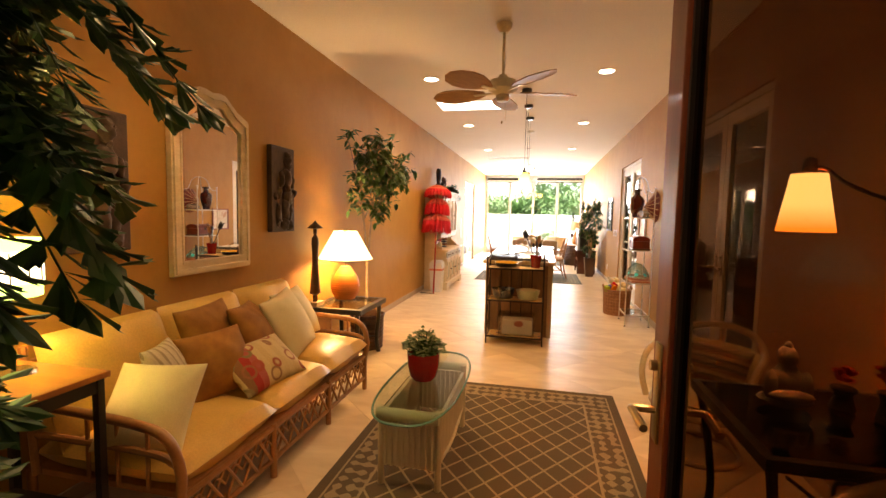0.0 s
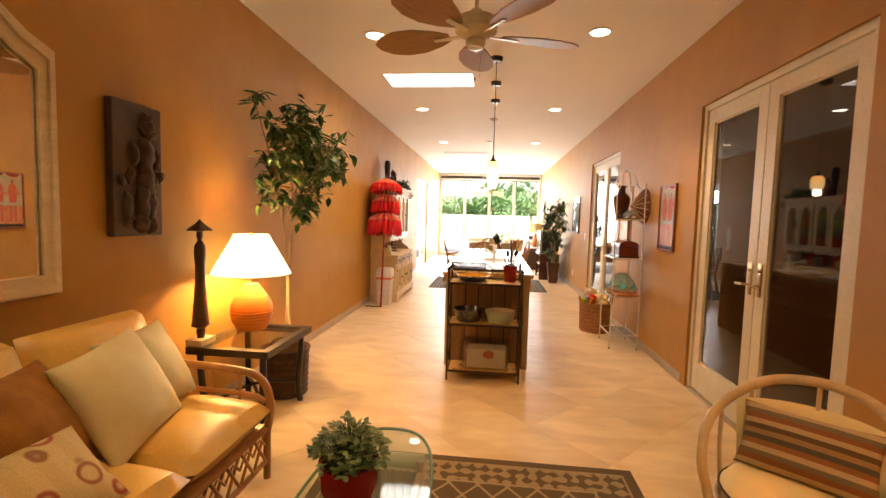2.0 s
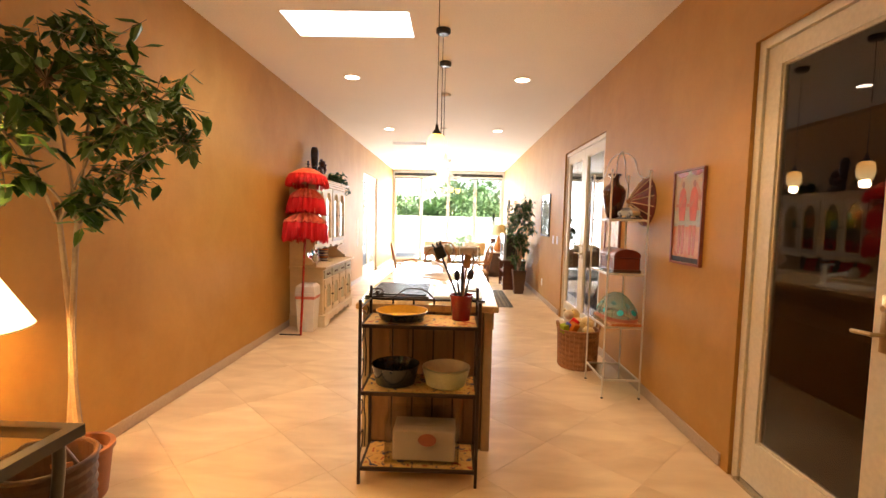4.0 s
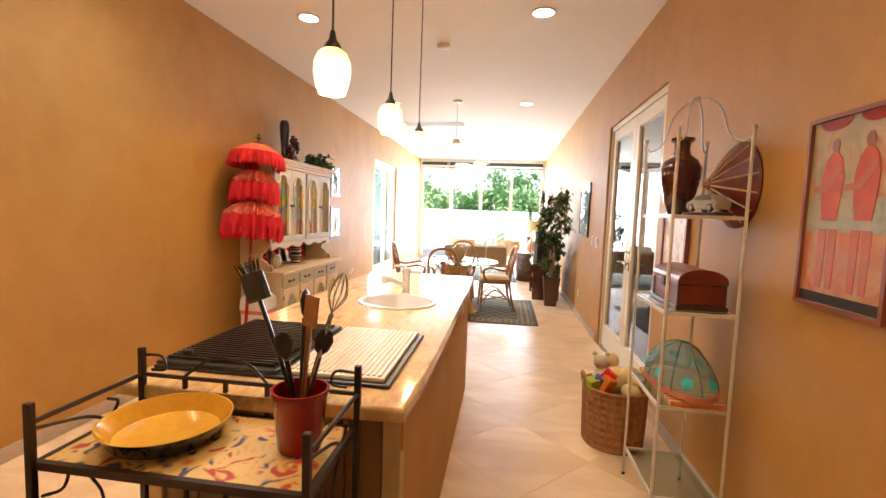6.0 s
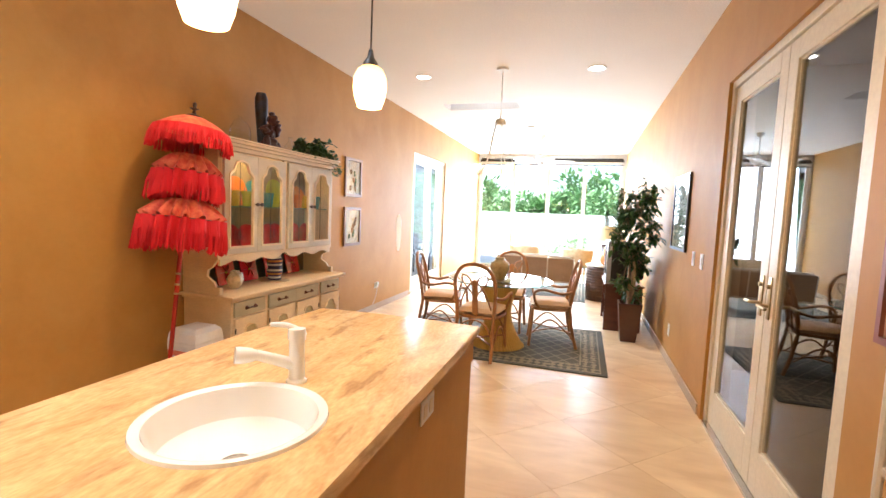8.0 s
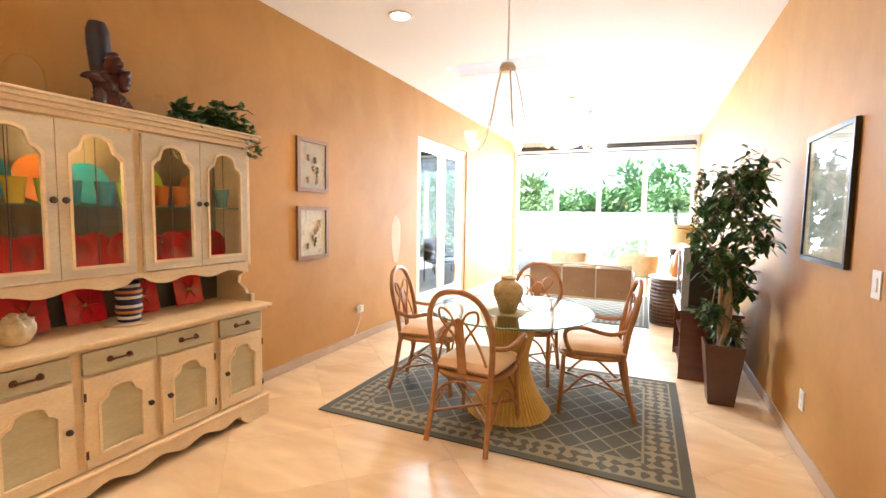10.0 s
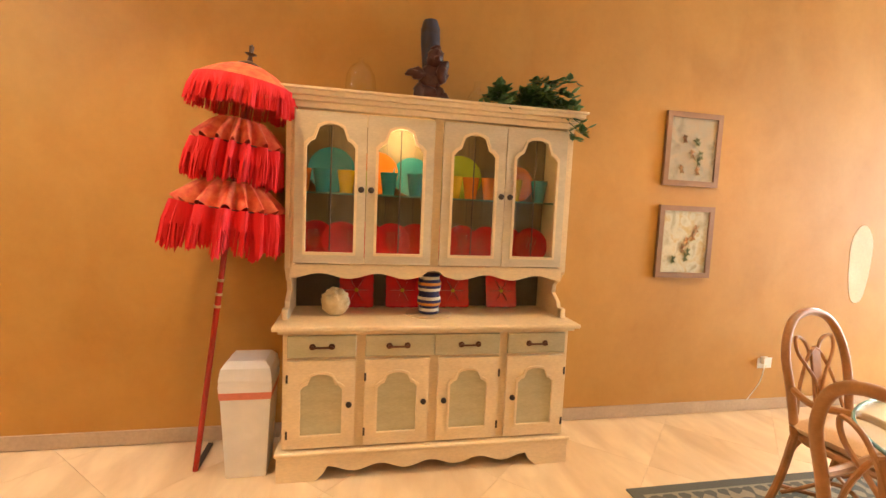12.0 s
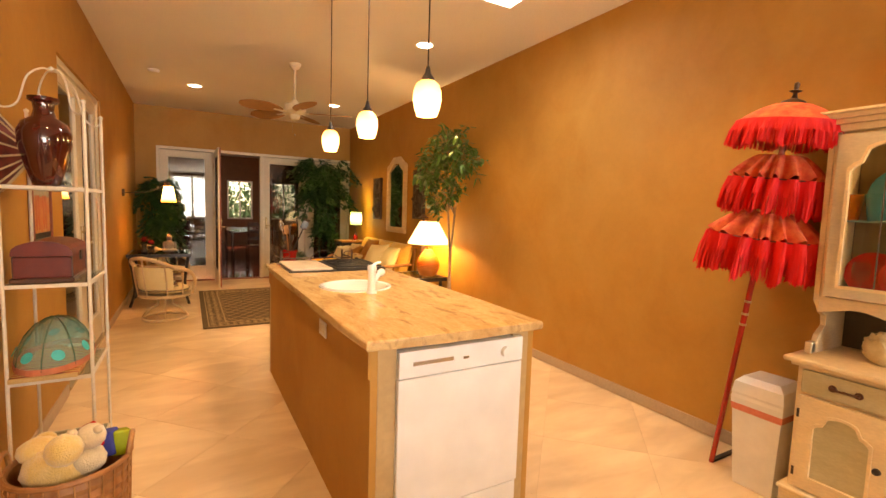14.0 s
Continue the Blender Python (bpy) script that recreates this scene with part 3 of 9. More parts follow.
def granite(nt):
    bs = nt.nodes["Principled BSDF"]
    v = stretch(nt, (1.15, 0.34, 1), (0, 0, 32))
    n1 = tex(nt, "ShaderNodeTexNoise", 7.0, v, Detail=8.0, Distortion=1.8, Roughness=0.62)
    n2 = tex(nt, "ShaderNodeTexNoise", 90.0, None, Detail=3.0)
    n3 = tex(nt, "ShaderNodeTexNoise", 16.0, v, Detail=6.0, Distortion=0.8)
    c = ramp(nt, n1.outputs["Fac"], (0.76, 0.54, 0.27), (0.58, 0.36, 0.15), 0.38, 0.72)
    c = mixed(nt, ramp(nt, n3.outputs["Fac"], (0, 0, 0), (0.7, 0.7, 0.7), 0.54, 0.70), c, (0.38, 0.22, 0.10))
    c = mixed(nt, 0.35, c, ramp(nt, n2.outputs["Fac"], (0.45, 0.35, 0.25), (1, 1, 1)), "MULTIPLY")
    nt.links.new(c, bs.inputs["Base Color"])
    bs.inputs["Roughness"].default_value = 0.12


granite(M_GRANITE.node_tree)
IX0, IX1, IY0, IY1 = -0.768, 0.085, 5.80, 8.30
SINK = (-0.265, 7.14, 0.208, 0.203)


def island():
    ob = group_at("kitchen_island", "plastered kitchen island with planked end, boarded sides and a dishwasher", "kitchen island", pose(-0.34, 7.05, 0))
    ob.matrix_world = pose(0, 0, 0)
    x0, x1, y0, y1 = IX0 + 0.035, IX1 - 0.035, IY0 + 0.09, IY1 - 0.04
    part("side_panel", boxes((x1 - 0.03, x1, y0, y1, 0.002, 0.874), bevel=0.002), M_WALL, ob, "ochre plastered side")
    part("side_panel", boxes((x0, x0 + 0.03, y0, y1, 0.002, 0.874), bevel=0.002), M_WALL, ob, "ochre plastered side")
    part("frieze", boxes((x1, x1 + 0.008, y0, y1, 0.76, 0.874)), M_WALL, ob)
    wood = mat("brown_board", (0.30, 0.16, 0.07), (0.20, 0.10, 0.04), rough=0.5, scale=4, fine=40, stretched=(5, 5, 0.7), bump=0.3)
    n = 6
    for i in range(n):
        a, b = x0 + 0.05 + (x1 - x0 - 0.10) * i / n, x0 + 0.05 + (x1 - x0 - 0.10) * (i + 1) / n
        part("board", boxes((a + 0.003, b - 0.003, y0 + 0.01, y0 + 0.025, 0.06, 0.86), bevel=0.003), wood, ob, "upright brown board")
    post = mat("sandy_post_paint", (0.56, 0.40, 0.20), (0.50, 0.34, 0.16), rough=0.5, scale=3, fine=40)
    for a in (x0, x1 - 0.05):
        part("end_post", boxes((a - 0.001, a + 0.051, y0 - 0.002, y0 + 0.05, 0.002, 0.874), bevel=0.003), post, ob)
    part("end_backing", boxes((x0 + 0.03, x1 - 0.03, y0 + 0.026, y0 + 0.04, 0.002, 0.86)), wood, ob)
    part("end_frame", boxes((x0 + 0.03, x0 + 0.118, y1 - 0.05, y1, 0.002, 0.874), (x1 - 0.105, x1 - 0.03, y1 - 0.05, y1, 0.002, 0.874), (x0 + 0.118, x1 - 0.105, y1 - 0.05, y1 - 0.01, 0.86, 0.874)), post, ob, "sandy end posts beside the dishwasher")
    out = group_at("electrical_outlet", "white double wall socket on the island's side", "socket", pose(x1 + 0.008, 7.62, 0.80))
    part("cover_plate", boxes((0, 0.006, -0.06, 0.06, -0.038, 0.038), bevel=0.002), M_WHITE, out)
    for s in (-1, 1):
        part("receptacle", boxes((0.006, 0.008, s * 0.027 - 0.016, s * 0.027 + 0.016, -0.022, 0.022), bevel=0.001), M_CREAM, out)
    top = group_at("worktop", "polished gold-brown granite worktop with a rounded edge on the island", "worktop", pose(0, 0, 0))
    bm = bmesh.new()
    cx, cy, rx, ry = SINK
    seg = 40
    r = 0.03
    outer = []
    for i in range(seg):
        a = 2 * math.pi * (i + 0.5) / seg
        c, s = math.cos(a), math.sin(a)
        hw, hl = (IX1 - IX0) / 2, (IY1 - IY0) / 2
        k = min(hw / abs(c) if abs(c) > 1e-6 else 9, hl / abs(s) if abs(s) > 1e-6 else 9)
        outer.append([(IX0 + IX1) / 2 + k * c, (IY0 + IY1) / 2 + k * s])
    for sx in (-1, 1):
        for sy in (-1, 1):
            q = ((IX0 + IX1) / 2 + sx * (IX1 - IX0) / 2, (IY0 + IY1) / 2 + sy * (IY1 - IY0) / 2)
            i = min(range(seg), key=lambda k: (outer[k][0] - q[0]) ** 2 + (outer[k][1] - q[1]) ** 2)
            outer[i] = [q[0] - sx * 0.008, q[1] - sy * 0.008]
    inner = []
    for x, y in outer:
        a = math.atan2((y - cy) / ry, (x - cx) / rx)
        inner.append((cx + rx * math.cos(a), cy + ry * math.sin(a)))
    framed(bm, outer, inner, "z", 0.875, 0.915)
    edges = [e for e in bm.edges if all(min(abs(v.co.x - IX0), abs(v.co.x - IX1), abs(v.co.y - IY0), abs(v.co.y - IY1)) < 0.02 for v in e.verts) and abs(e.verts[0].co.z - e.verts[1].co.z) < 1e-5]
    bmesh.ops.bevel(bm, geom=edges, offset=0.012, segments=3, affect="EDGES", profile=0.5)
    part("slab", bm, M_GRANITE, top)
    snk = group_at("sink", "oval white enamel drop-in sink with a broad rim", "sink", pose(cx, cy, 0.915))
    bm = lathe([(1.06, 0.0), (1.05, 0.008), (1.0, 0.010), (0.94, 0.004), (0.91, -0.02), (0.84, -0.075), (0.6, -0.105), (0.12, -0.110), (0.1, -0.115), (0.0, -0.115)], 48, m=Matrix.Diagonal((rx, ry, 1, 1)), capped=False)
    white = mat("white_enamel", (0.88, 0.87, 0.84), (0.87, 0.86, 0.83), rough=0.1, scale=2, fine=3, coat=0.6, bump=0)
    part("basin", bm, white, snk, smooth=True)
    part("drain", lathe([(0.0, -0.107), (0.035, -0.107), (0.04, -0.110), (0.0, -0.112)], 20), M_NICKEL, snk, smooth=True)
    tap = group_at("faucet", "white enamelled pull-out kitchen tap behind the sink", "tap", pose(-0.275, 7.395, 0.915))
    part("base", lathe([(0.030, 0), (0.030, 0.006), (0.024, 0.012), (0.022, 0.12), (0.024, 0.135), (0.0, 0.145)], 20), white, tap, smooth=True)
    part("spout", tube(bmesh.new(), arc([(0, 0, 0.05), (-0.035, -0.04, 0.072), (-0.075, -0.085, 0.096)], 5), 0.019, 12, r2=0.015), white, tap, smooth=True)
    part("spray_head", lathe([(0.0, -0.004), (0.014, 0.0), (0.021, 0.018), (0.024, 0.045), (0.023, 0.058), (0.0, 0.060)], 16, m=Matrix.Translation((-0.072, -0.082, 0.094)) @ Vector((-0.65, -0.74, 0.12)).to_track_quat("Z", "Y").to_matrix().to_4x4()), white, tap, smooth=True)
    part("lever_cap", lathe([(0.0255, 0.128), (0.027, 0.145), (0.024, 0.160), (0.0, 0.166)], 18), white, tap, smooth=True)
    part("lever", tube(bmesh.new(), arc([(-0.005, 0, 0.158), (-0.03, -0.015, 0.170), (-0.065, -0.035, 0.172)], 4), 0.010, 10, r2=0.007), white, tap, smooth=True)


island()


def dishwasher():
    ob = group_at("dishwasher", "white built-in dishwasher in the end of the island, shut", "dishwasher", pose(-0.355, IY1 - 0.04, 0))
    w = mat("appliance_white", (0.90, 0.90, 0.89), (0.87, 0.87, 0.86), rough=0.3, scale=1.5, fine=5, bump=0.01)
    part("body", boxes((-0.30, 0.30, -0.55, 0.0, 0.10, 0.855)), M_WHITE, ob)
    part("door", boxes((-0.299, 0.299, 0.0, 0.022, 0.19, 0.745), bevel=0.004), w, ob)
    part("control_panel", boxes((-0.299, 0.299, 0.0, 0.026, 0.75, 0.855), bevel=0.004), w, ob)
    part("kick_plate", boxes((-0.299, 0.299, -0.03, 0.012, 0.06, 0.18), bevel=0.003), w, ob)
    part("handle_slot", boxes((0.06, 0.24, 0.026, 0.029, 0.797, 0.812)), M_NICKEL, ob, "grey handle slot")
    part("dial", tube(bmesh.new(), [(-0.20, 0.026, 0.80), (-0.20, 0.045, 0.80)], 0.022, 20), w, ob, smooth=True)
    part("badge", boxes((-0.015, 0.012, 0.026, 0.028, 0.795, 0.805)), M_NICKEL, ob)
    for a in (-0.28, 0.25):
        part("foot", boxes((a, a + 0.03, -0.2, -0.17, 0, 0.10)), M_IRON, ob)


dishwasher()


# ---- plants ----
def leaf_mesh(bm, base, tip, width, fold=0.15, droop=0.0):
    """One pointed leaf as a folded blade of four faces."""
    base, tip = Vector(base), Vector(tip)
    d = tip - base
    side = d.cross(Vector((0, 0, 1)))
    side = side.normalized() if side.length > 1e-5 else Vector((1, 0, 0))
    up = side.cross(d).normalized()
    m1, m2 = base + d * 0.35, base + d * 0.7 - Vector((0, 0, droop))
    a = bm.verts.new(base)
    c1, c2 = bm.verts.new(m1 - up * width * fold), bm.verts.new(m2 - up * width * fold)
    l1, r1 = bm.verts.new(m1 + side * width / 2), bm.verts.new(m1 - side * width / 2)
    l2, r2 = bm.verts.new(m2 + side * width * 0.36), bm.verts.new(m2 - side * width * 0.36)
    t = bm.verts.new(tip - Vector((0, 0, droop * 1.6)))
    for q in ((a, c1, l1), (a, r1, c1), (l1, c1, c2, l2), (c1, r1, r2, c2), (l2, c2, t), (c2, r2, t)):
        bm.faces.new(q)


def rnd(a, b):
    return random.uniform(a, b)


def leaf_crown(bm, twigs, per, size, spread, rng_dir=None):
    """Leaves set along twigs (start, end)."""
    for a, b in twigs:
        a, b = Vector(a), Vector(b)
        for k in range(per):
            p = a.lerp(b, 0.25 + 0.8 * k / per)
            d = Vector((rnd(-1, 1), rnd(-1, 1), rnd(-0.9, 0.35))).normalized()
            s = size * rnd(0.7, 1.25)
            q = p + Vector((rnd(-1, 1), rnd(-1, 1), rnd(-1, 1))) * spread
            leaf_mesh(bm, q, q + d * s, s * 0.48, droop=s * 0.1)


def ficus(label, loc, pot, trunk_h, crown, leaves, size, seed, stems=2, lean=(0, 0), group="", leaf_mat=M_LEAF, pot_label="", thin=()):
    """A potted tree: crown is a list of (x, y, z, radius) clumps above the pot's centre."""
    random.seed(seed)
    ob = group_at("potted_tree", label, "potted plant", pose(*loc), group)
    pot_h = pot(ob)
    part("soil", lathe([(0.0, pot_h - 0.035), (0.11, pot_h - 0.035), (0.0, pot_h - 0.02)], 16, capped=False), M_SOIL, ob)
    wood, twigs, lv = bmesh.new(), [], bmesh.new()
    for s in range(stems):
        a = 2 * math.pi * s / stems
        top = Vector((lean[0] + 0.05 * math.cos(a), lean[1] + 0.05 * math.sin(a), trunk_h))
        tube(wood, arc([(0.03 * math.cos(a), 0.03 * math.sin(a), pot_h - 0.04), (top.x * 0.3 + 0.04 * math.cos(a + 2), top.y * 0.3, pot_h + (trunk_h - pot_h) * 0.4), top], 6), 0.021, 8, r2=0.011)
        for i, (x, y, z, r) in enumerate(crown):
            if i % stems == s:
                c = Vector((x, y, z))
                tube(wood, arc([top - Vector((0, 0, 0.1)), top.lerp(c, 0.5) + Vector((0, 0, 0.03)), c], 4), 0.008, 5, r2=0.004)
                n = max(4, int(leaves * r * r / sum(q[3] ** 2 for q in crown) / 6))
                for k in range(n):
                    d = Vector((rnd(-1, 1), rnd(-1, 1), rnd(-1, 1)))
                    e = c + d.normalized() * r * rnd(0.45, 1.05)
                    tube(wood, [c, c.lerp(e, 0.5) + Vector((0, 0, 0.015)), e], 0.003, 3, r2=0.0015)
                    twigs.append((c.lerp(e, 0.3), e))
    leaf_crown(lv, twigs, 6, size, 0.025)
    part("trunk", wood, M_BARK, ob, "slender pale trunk with fine twigs", smooth=True)
    part("crown", lv, leaf_mat, ob, "open crown of small pointed leaves")
    return ob


def square_pot(mt, w0, w1, h):
    def make(ob):
        q0, q1, t = w0 / 2, w1 / 2, 0.02
        bm = bmesh.new()
        m = Matrix.Rotation(radians(45), 4, "Z")
        k = math.sqrt(2)
        lathe([(q0 * k, 0), (q1 * k, h), ((q1 - t) * k, h), ((q1 - t) * k, h - 0.05), (0, h - 0.05)], 4, bm, m)
        part("pot", bm, mt, ob)
        return h
    return make


def round_pot(mt, r0, r1, h):
    def make(ob):
        part("pot", lathe([(r0, 0), (r0 * 1.05, 0.01), (r1, h - 0.03), (r1 + 0.012, h - 0.02), (r1 + 0.012, h), (r1 - 0.01, h), (r1 - 0.02, h - 0.05), (0, h - 0.05)], 24), mt, ob, smooth=True)
        return h
    return make


M_TERRA = mat("terracotta", (0.36, 0.14, 0.06), (0.28, 0.10, 0.045), rough=0.6)
M_DARKPOT = mat("dark_brown_pot", (0.09, 0.035, 0.018), (0.06, 0.022, 0.012), rough=0.35, scale=4, coat=0.2)
ficus("slender ficus tree with an open leafy crown behind the end table", (-2.02, 5.30, 0), round_pot(M_TERRA, 0.12, 0.15, 0.26), 1.45,
      [(0.10, -0.20, 1.96, 0.33), (0.14, 0.42, 2.00, 0.33), (0.11, 0.08, 2.18, 0.27), (0.08, -0.40, 1.74, 0.24), (0.14, 0.22, 1.62, 0.20), (0.16, -0.05, 1.48, 0.17), (0.22, 0.55, 1.86, 0.16), (0.24, 0.05, 1.83, 0.27), (0.02, -0.32, 1.56, 0.15), (-0.02, -0.5, 2.22, 0.10)], 1150, 0.092, 3, 2, leaf_mat=M_LEAFBRIGHT)
ficus("tall bushy ficus in a dark square pot beside the television", (1.08, 11.98, 0), square_pot(M_DARKPOT, 0.17, 0.26, 0.46), 1.15,
      [(0.02, 0.0, 1.60, 0.28), (-0.08, 0.12, 1.42, 0.24), (0.12, -0.1, 1.3, 0.24), (0.0, 0.0, 1.06, 0.22), (0.10, 0.10, 0.92, 0.20), (-0.10, -0.05, 0.70, 0.16), (0.0, 0.05, 0.58, 0.16), (0.1, -0.05, 1.72, 0.2), (-0.12, -0.12, 1.18, 0.2)], 1500, 0.085, 5, 3)


def palm(label, loc, seed, n, reach, height, group=""):
    """A fishtail palm: canes with long arching fronds of ragged wedge leaflets."""
    random.seed(seed)
    ob = group_at("fishtail_palm", label, "potted plant", pose(*loc), group)
    round_pot(M_DARKPOT, 0.15, 0.19, 0.34)(ob)
    part("soil", lathe([(0.0, 0.30), (0.165, 0.30), (0.0, 0.315)], 16, capped=False), M_SOIL, ob)
    wood, lv = bmesh.new(), bmesh.new()
    for c in range(6):
        a = rnd(0, 6.28)
        tube(wood, arc([(0.08 * math.cos(a), 0.08 * math.sin(a), 0.30), (0.11 * math.cos(a), 0.11 * math.sin(a), height * 0.45), (0.14 * math.cos(a), 0.14 * math.sin(a), height * 0.8)], 5), 0.013, 6, r2=0.008)
    for k in range(n):
        a = 2 * math.pi * k / n * 2.39996 + rnd(-0.2, 0.2)
        z0 = rnd(0.36, 1.05) * height * 0.9
        r = reach * rnd(0.6, 1.0) * (1.0 if z0 > 0.78 * height else 0.8)
        if z0 < 0.46 * height:
            r *= 0.5
        elif z0 < 0.64 * height and reach > 0.5:
            if k % 4:
                continue
            r *= 0.5
        p0 = Vector((0.1 * math.cos(a), 0.1 * math.sin(a), z0 * 0.85))
        p1 = Vector((r * 0.5 * math.cos(a), r * 0.5 * math.sin(a), z0 + 0.16))
        p2 = Vector((r * math.cos(a), r * math.sin(a), z0 - 0.02 - rnd(0, 0.25)))
        line = arc([p0, p1, p2], 7)
        tube(wood, line, 0.006, 5, r2=0.0025)
        for i, p in enumerate(line[3:]):
            for s in (-1, 1):
                for q in range(2):
                    b = a + s * rnd(0.5, 1.3)
                    ln = rnd(0.09, 0.15)
                    d = Vector((math.cos(b), math.sin(b), rnd(-1.1, 0.1))).normalized()
                    side = d.cross(Vector((0, 0, 1))).normalized()
                    w = ln * rnd(0.20, 0.32)
                    v = [bm_v for bm_v in (lv.verts.new(p), lv.verts.new(p + d * ln * 0.75 + side * w), lv.verts.new(p + d * ln * 0.85 + side * w * 0.2 - Vector((0, 0, 0.01))), lv.verts.new(p + d * ln * 1.1 - side * w * 0.25), lv.verts.new(p + d * ln * 0.7 - side * w * 0.7))]
                    lv.faces.new((v[0], v[1], v[2]))
                    lv.faces.new((v[0], v[2], v[3], v[4]))
    part("trunk", wood, M_LEAFDARK, ob, "thin green canes and frond stalks", smooth=True)
    part("crown", lv, M_PALMLEAF, ob, "ragged wedge-shaped dark green leaflets")


palm("large dark green fishtail palm in a pot beside the entrance doors", (-1.62, 1.22, 0), 11, 92, 0.72, 2.3)
palm("dark green fishtail palm in a pot in the corner", (1.02, 1.12, 0), 12, 44, 0.42, 1.85)


# ---- lounge ----
def rug(name, label, x0, x1, y0, y1, field, line, border, step):
    """A flat woven rug: an edge band, a leafy border and a field of diamonds."""
    m = bpy.data.materials.new(name + "_weave")
    m.use_nodes = True
    nt = m.node_tree
    bs = nt.nodes["Principled BSDF"]
    co, sp = nt.nodes.new("ShaderNodeTexCoord"), nt.nodes.new("ShaderNodeSeparateXYZ")
    nt.links.new(co.outputs["Object"], sp.inputs[0])

    def f(op, a, b=0.0, c=0.0):
        n = nt.nodes.new("ShaderNodeMath")
        n.operation = op
        for i, v in enumerate((a, b, c)):
            if isinstance(v, (int, float)):
                n.inputs[i].default_value = v
            else:
                nt.links.new(v, n.inputs[i])
        return n.outputs[0]
    hx, hy = (x1 - x0) / 2, (y1 - y0) / 2
    dx, dy = f("SUBTRACT", hx, f("ABSOLUTE", sp.outputs[0])), f("SUBTRACT", hy, f("ABSOLUTE", sp.outputs[1]))
    dist = f("MINIMUM", dx, dy)
    u = f("ADD", f("MULTIPLY", sp.outputs[0], 1 / step), f("MULTIPLY", sp.outputs[1], 0.8 / step))
    v = f("SUBTRACT", f("MULTIPLY", sp.outputs[0], 1 / step), f("MULTIPLY", sp.outputs[1], 0.8 / step))
    lines = f("MAXIMUM", *[f("GREATER_THAN", f("ABSOLUTE", f("SUBTRACT", f("FRACT", f("ADD", q, 100.0)), 0.5)), 0.445) for q in (u, v)])
    fieldc = mixed(nt, lines, field, line)
    w1 = f("SINE", f("MULTIPLY", f("ADD", sp.outputs[0], sp.outputs[1]), 42.0))
    w2 = f("SINE", f("MULTIPLY", f("SUBTRACT", sp.outputs[0], sp.outputs[1]), 42.0))
    nz = tex(nt, "ShaderNodeTexVoronoi", 22.0, co.outputs["Object"])
    pat = f("GREATER_THAN", f("ADD", f("MULTIPLY", w1, w2), f("MULTIPLY", nz.outputs["Distance"], 1.2)), 0.62)
    bordc = mixed(nt, pat, border, field)
    edge_in = f("LESS_THAN", f("ABSOLUTE", f("SUBTRACT", dist, 0.245)), 0.008)
    edge_mid = f("LESS_THAN", f("ABSOLUTE", f("SUBTRACT", dist, 0.062)), 0.006)
    c = mixed(nt, f("LESS_THAN", dist, 0.245), fieldc, bordc)
    c = mixed(nt, edge_in, c, line)
    c = mixed(nt, f("LESS_THAN", dist, 0.062), c, field)
    c = mixed(nt, edge_mid, c, line)
    fine = tex(nt, "ShaderNodeTexNoise", 220.0, co.outputs["Object"], Detail=2.0)
    big = tex(nt, "ShaderNodeTexNoise", 2.5, co.outputs["Object"], Detail=4.0)
    c = mixed(nt, 0.5, c, ramp(nt, fine.outputs["Fac"], (0.45, 0.45, 0.45), (1, 1, 1)), "MULTIPLY")
    c = mixed(nt, 0.35, c, ramp(nt, big.outputs["Fac"], (0.6, 0.6, 0.6), (1, 1, 1)), "MULTIPLY")
    nt.links.new(c, bs.inputs["Base Color"])
    bs.inputs["Roughness"].default_value = 0.95
    bumped(nt, bs, fine.outputs["Fac"], 0.6, 0.004)
    bm = bmesh.new()
    n, q = 26, 18
    vs = [[bm.verts.new(((2 * i / q - 1) * hx, (2 * j / n - 1) * hy, 0.009 + 0.0015 * noise.noise(Vector((i * 0.7, j * 0.7, hx))))) for j in range(n + 1)] for i in range(q + 1)]
    for i in range(q):
        for j in range(n):
            bm.faces.new((vs[i][j], vs[i + 1][j], vs[i + 1][j + 1], vs[i][j + 1]))
    lo = bmesh.ops.extrude_face_region(bm, geom=bm.faces[:])
    for e in lo["geom"]:
        if isinstance(e, bmesh.types.BMVert):
            e.co.z = 0.001
    ob = part("rug", bm, m)
    ob.location = ((x0 + x1) / 2, (y0 + y1) / 2, 0)
    tagged(ob, label, "rug")


rug("lounge_rug", "olive woven rug with a diamond field and leafy border", -1.20, 0.51, 1.78, 4.25, (0.13, 0.085, 0.04), (0.40, 0.29, 0.16), (0.36, 0.26, 0.14), 0.155)
rug("dining_rug", "grey-green woven rug with a diamond field under the table", -1.54, 0.80, 10.52, 12.24, (0.11, 0.11, 0.085), (0.30, 0.27, 0.19), (0.33, 0.28, 0.19), 0.17)
rug("sitting_rug", "grey-green patterned rug in front of the far sofa", -1.6, 0.6, 14.2, 16.6, (0.14, 0.15, 0.12), (0.50, 0.46, 0.36), (0.42, 0.40, 0.30), 0.17)


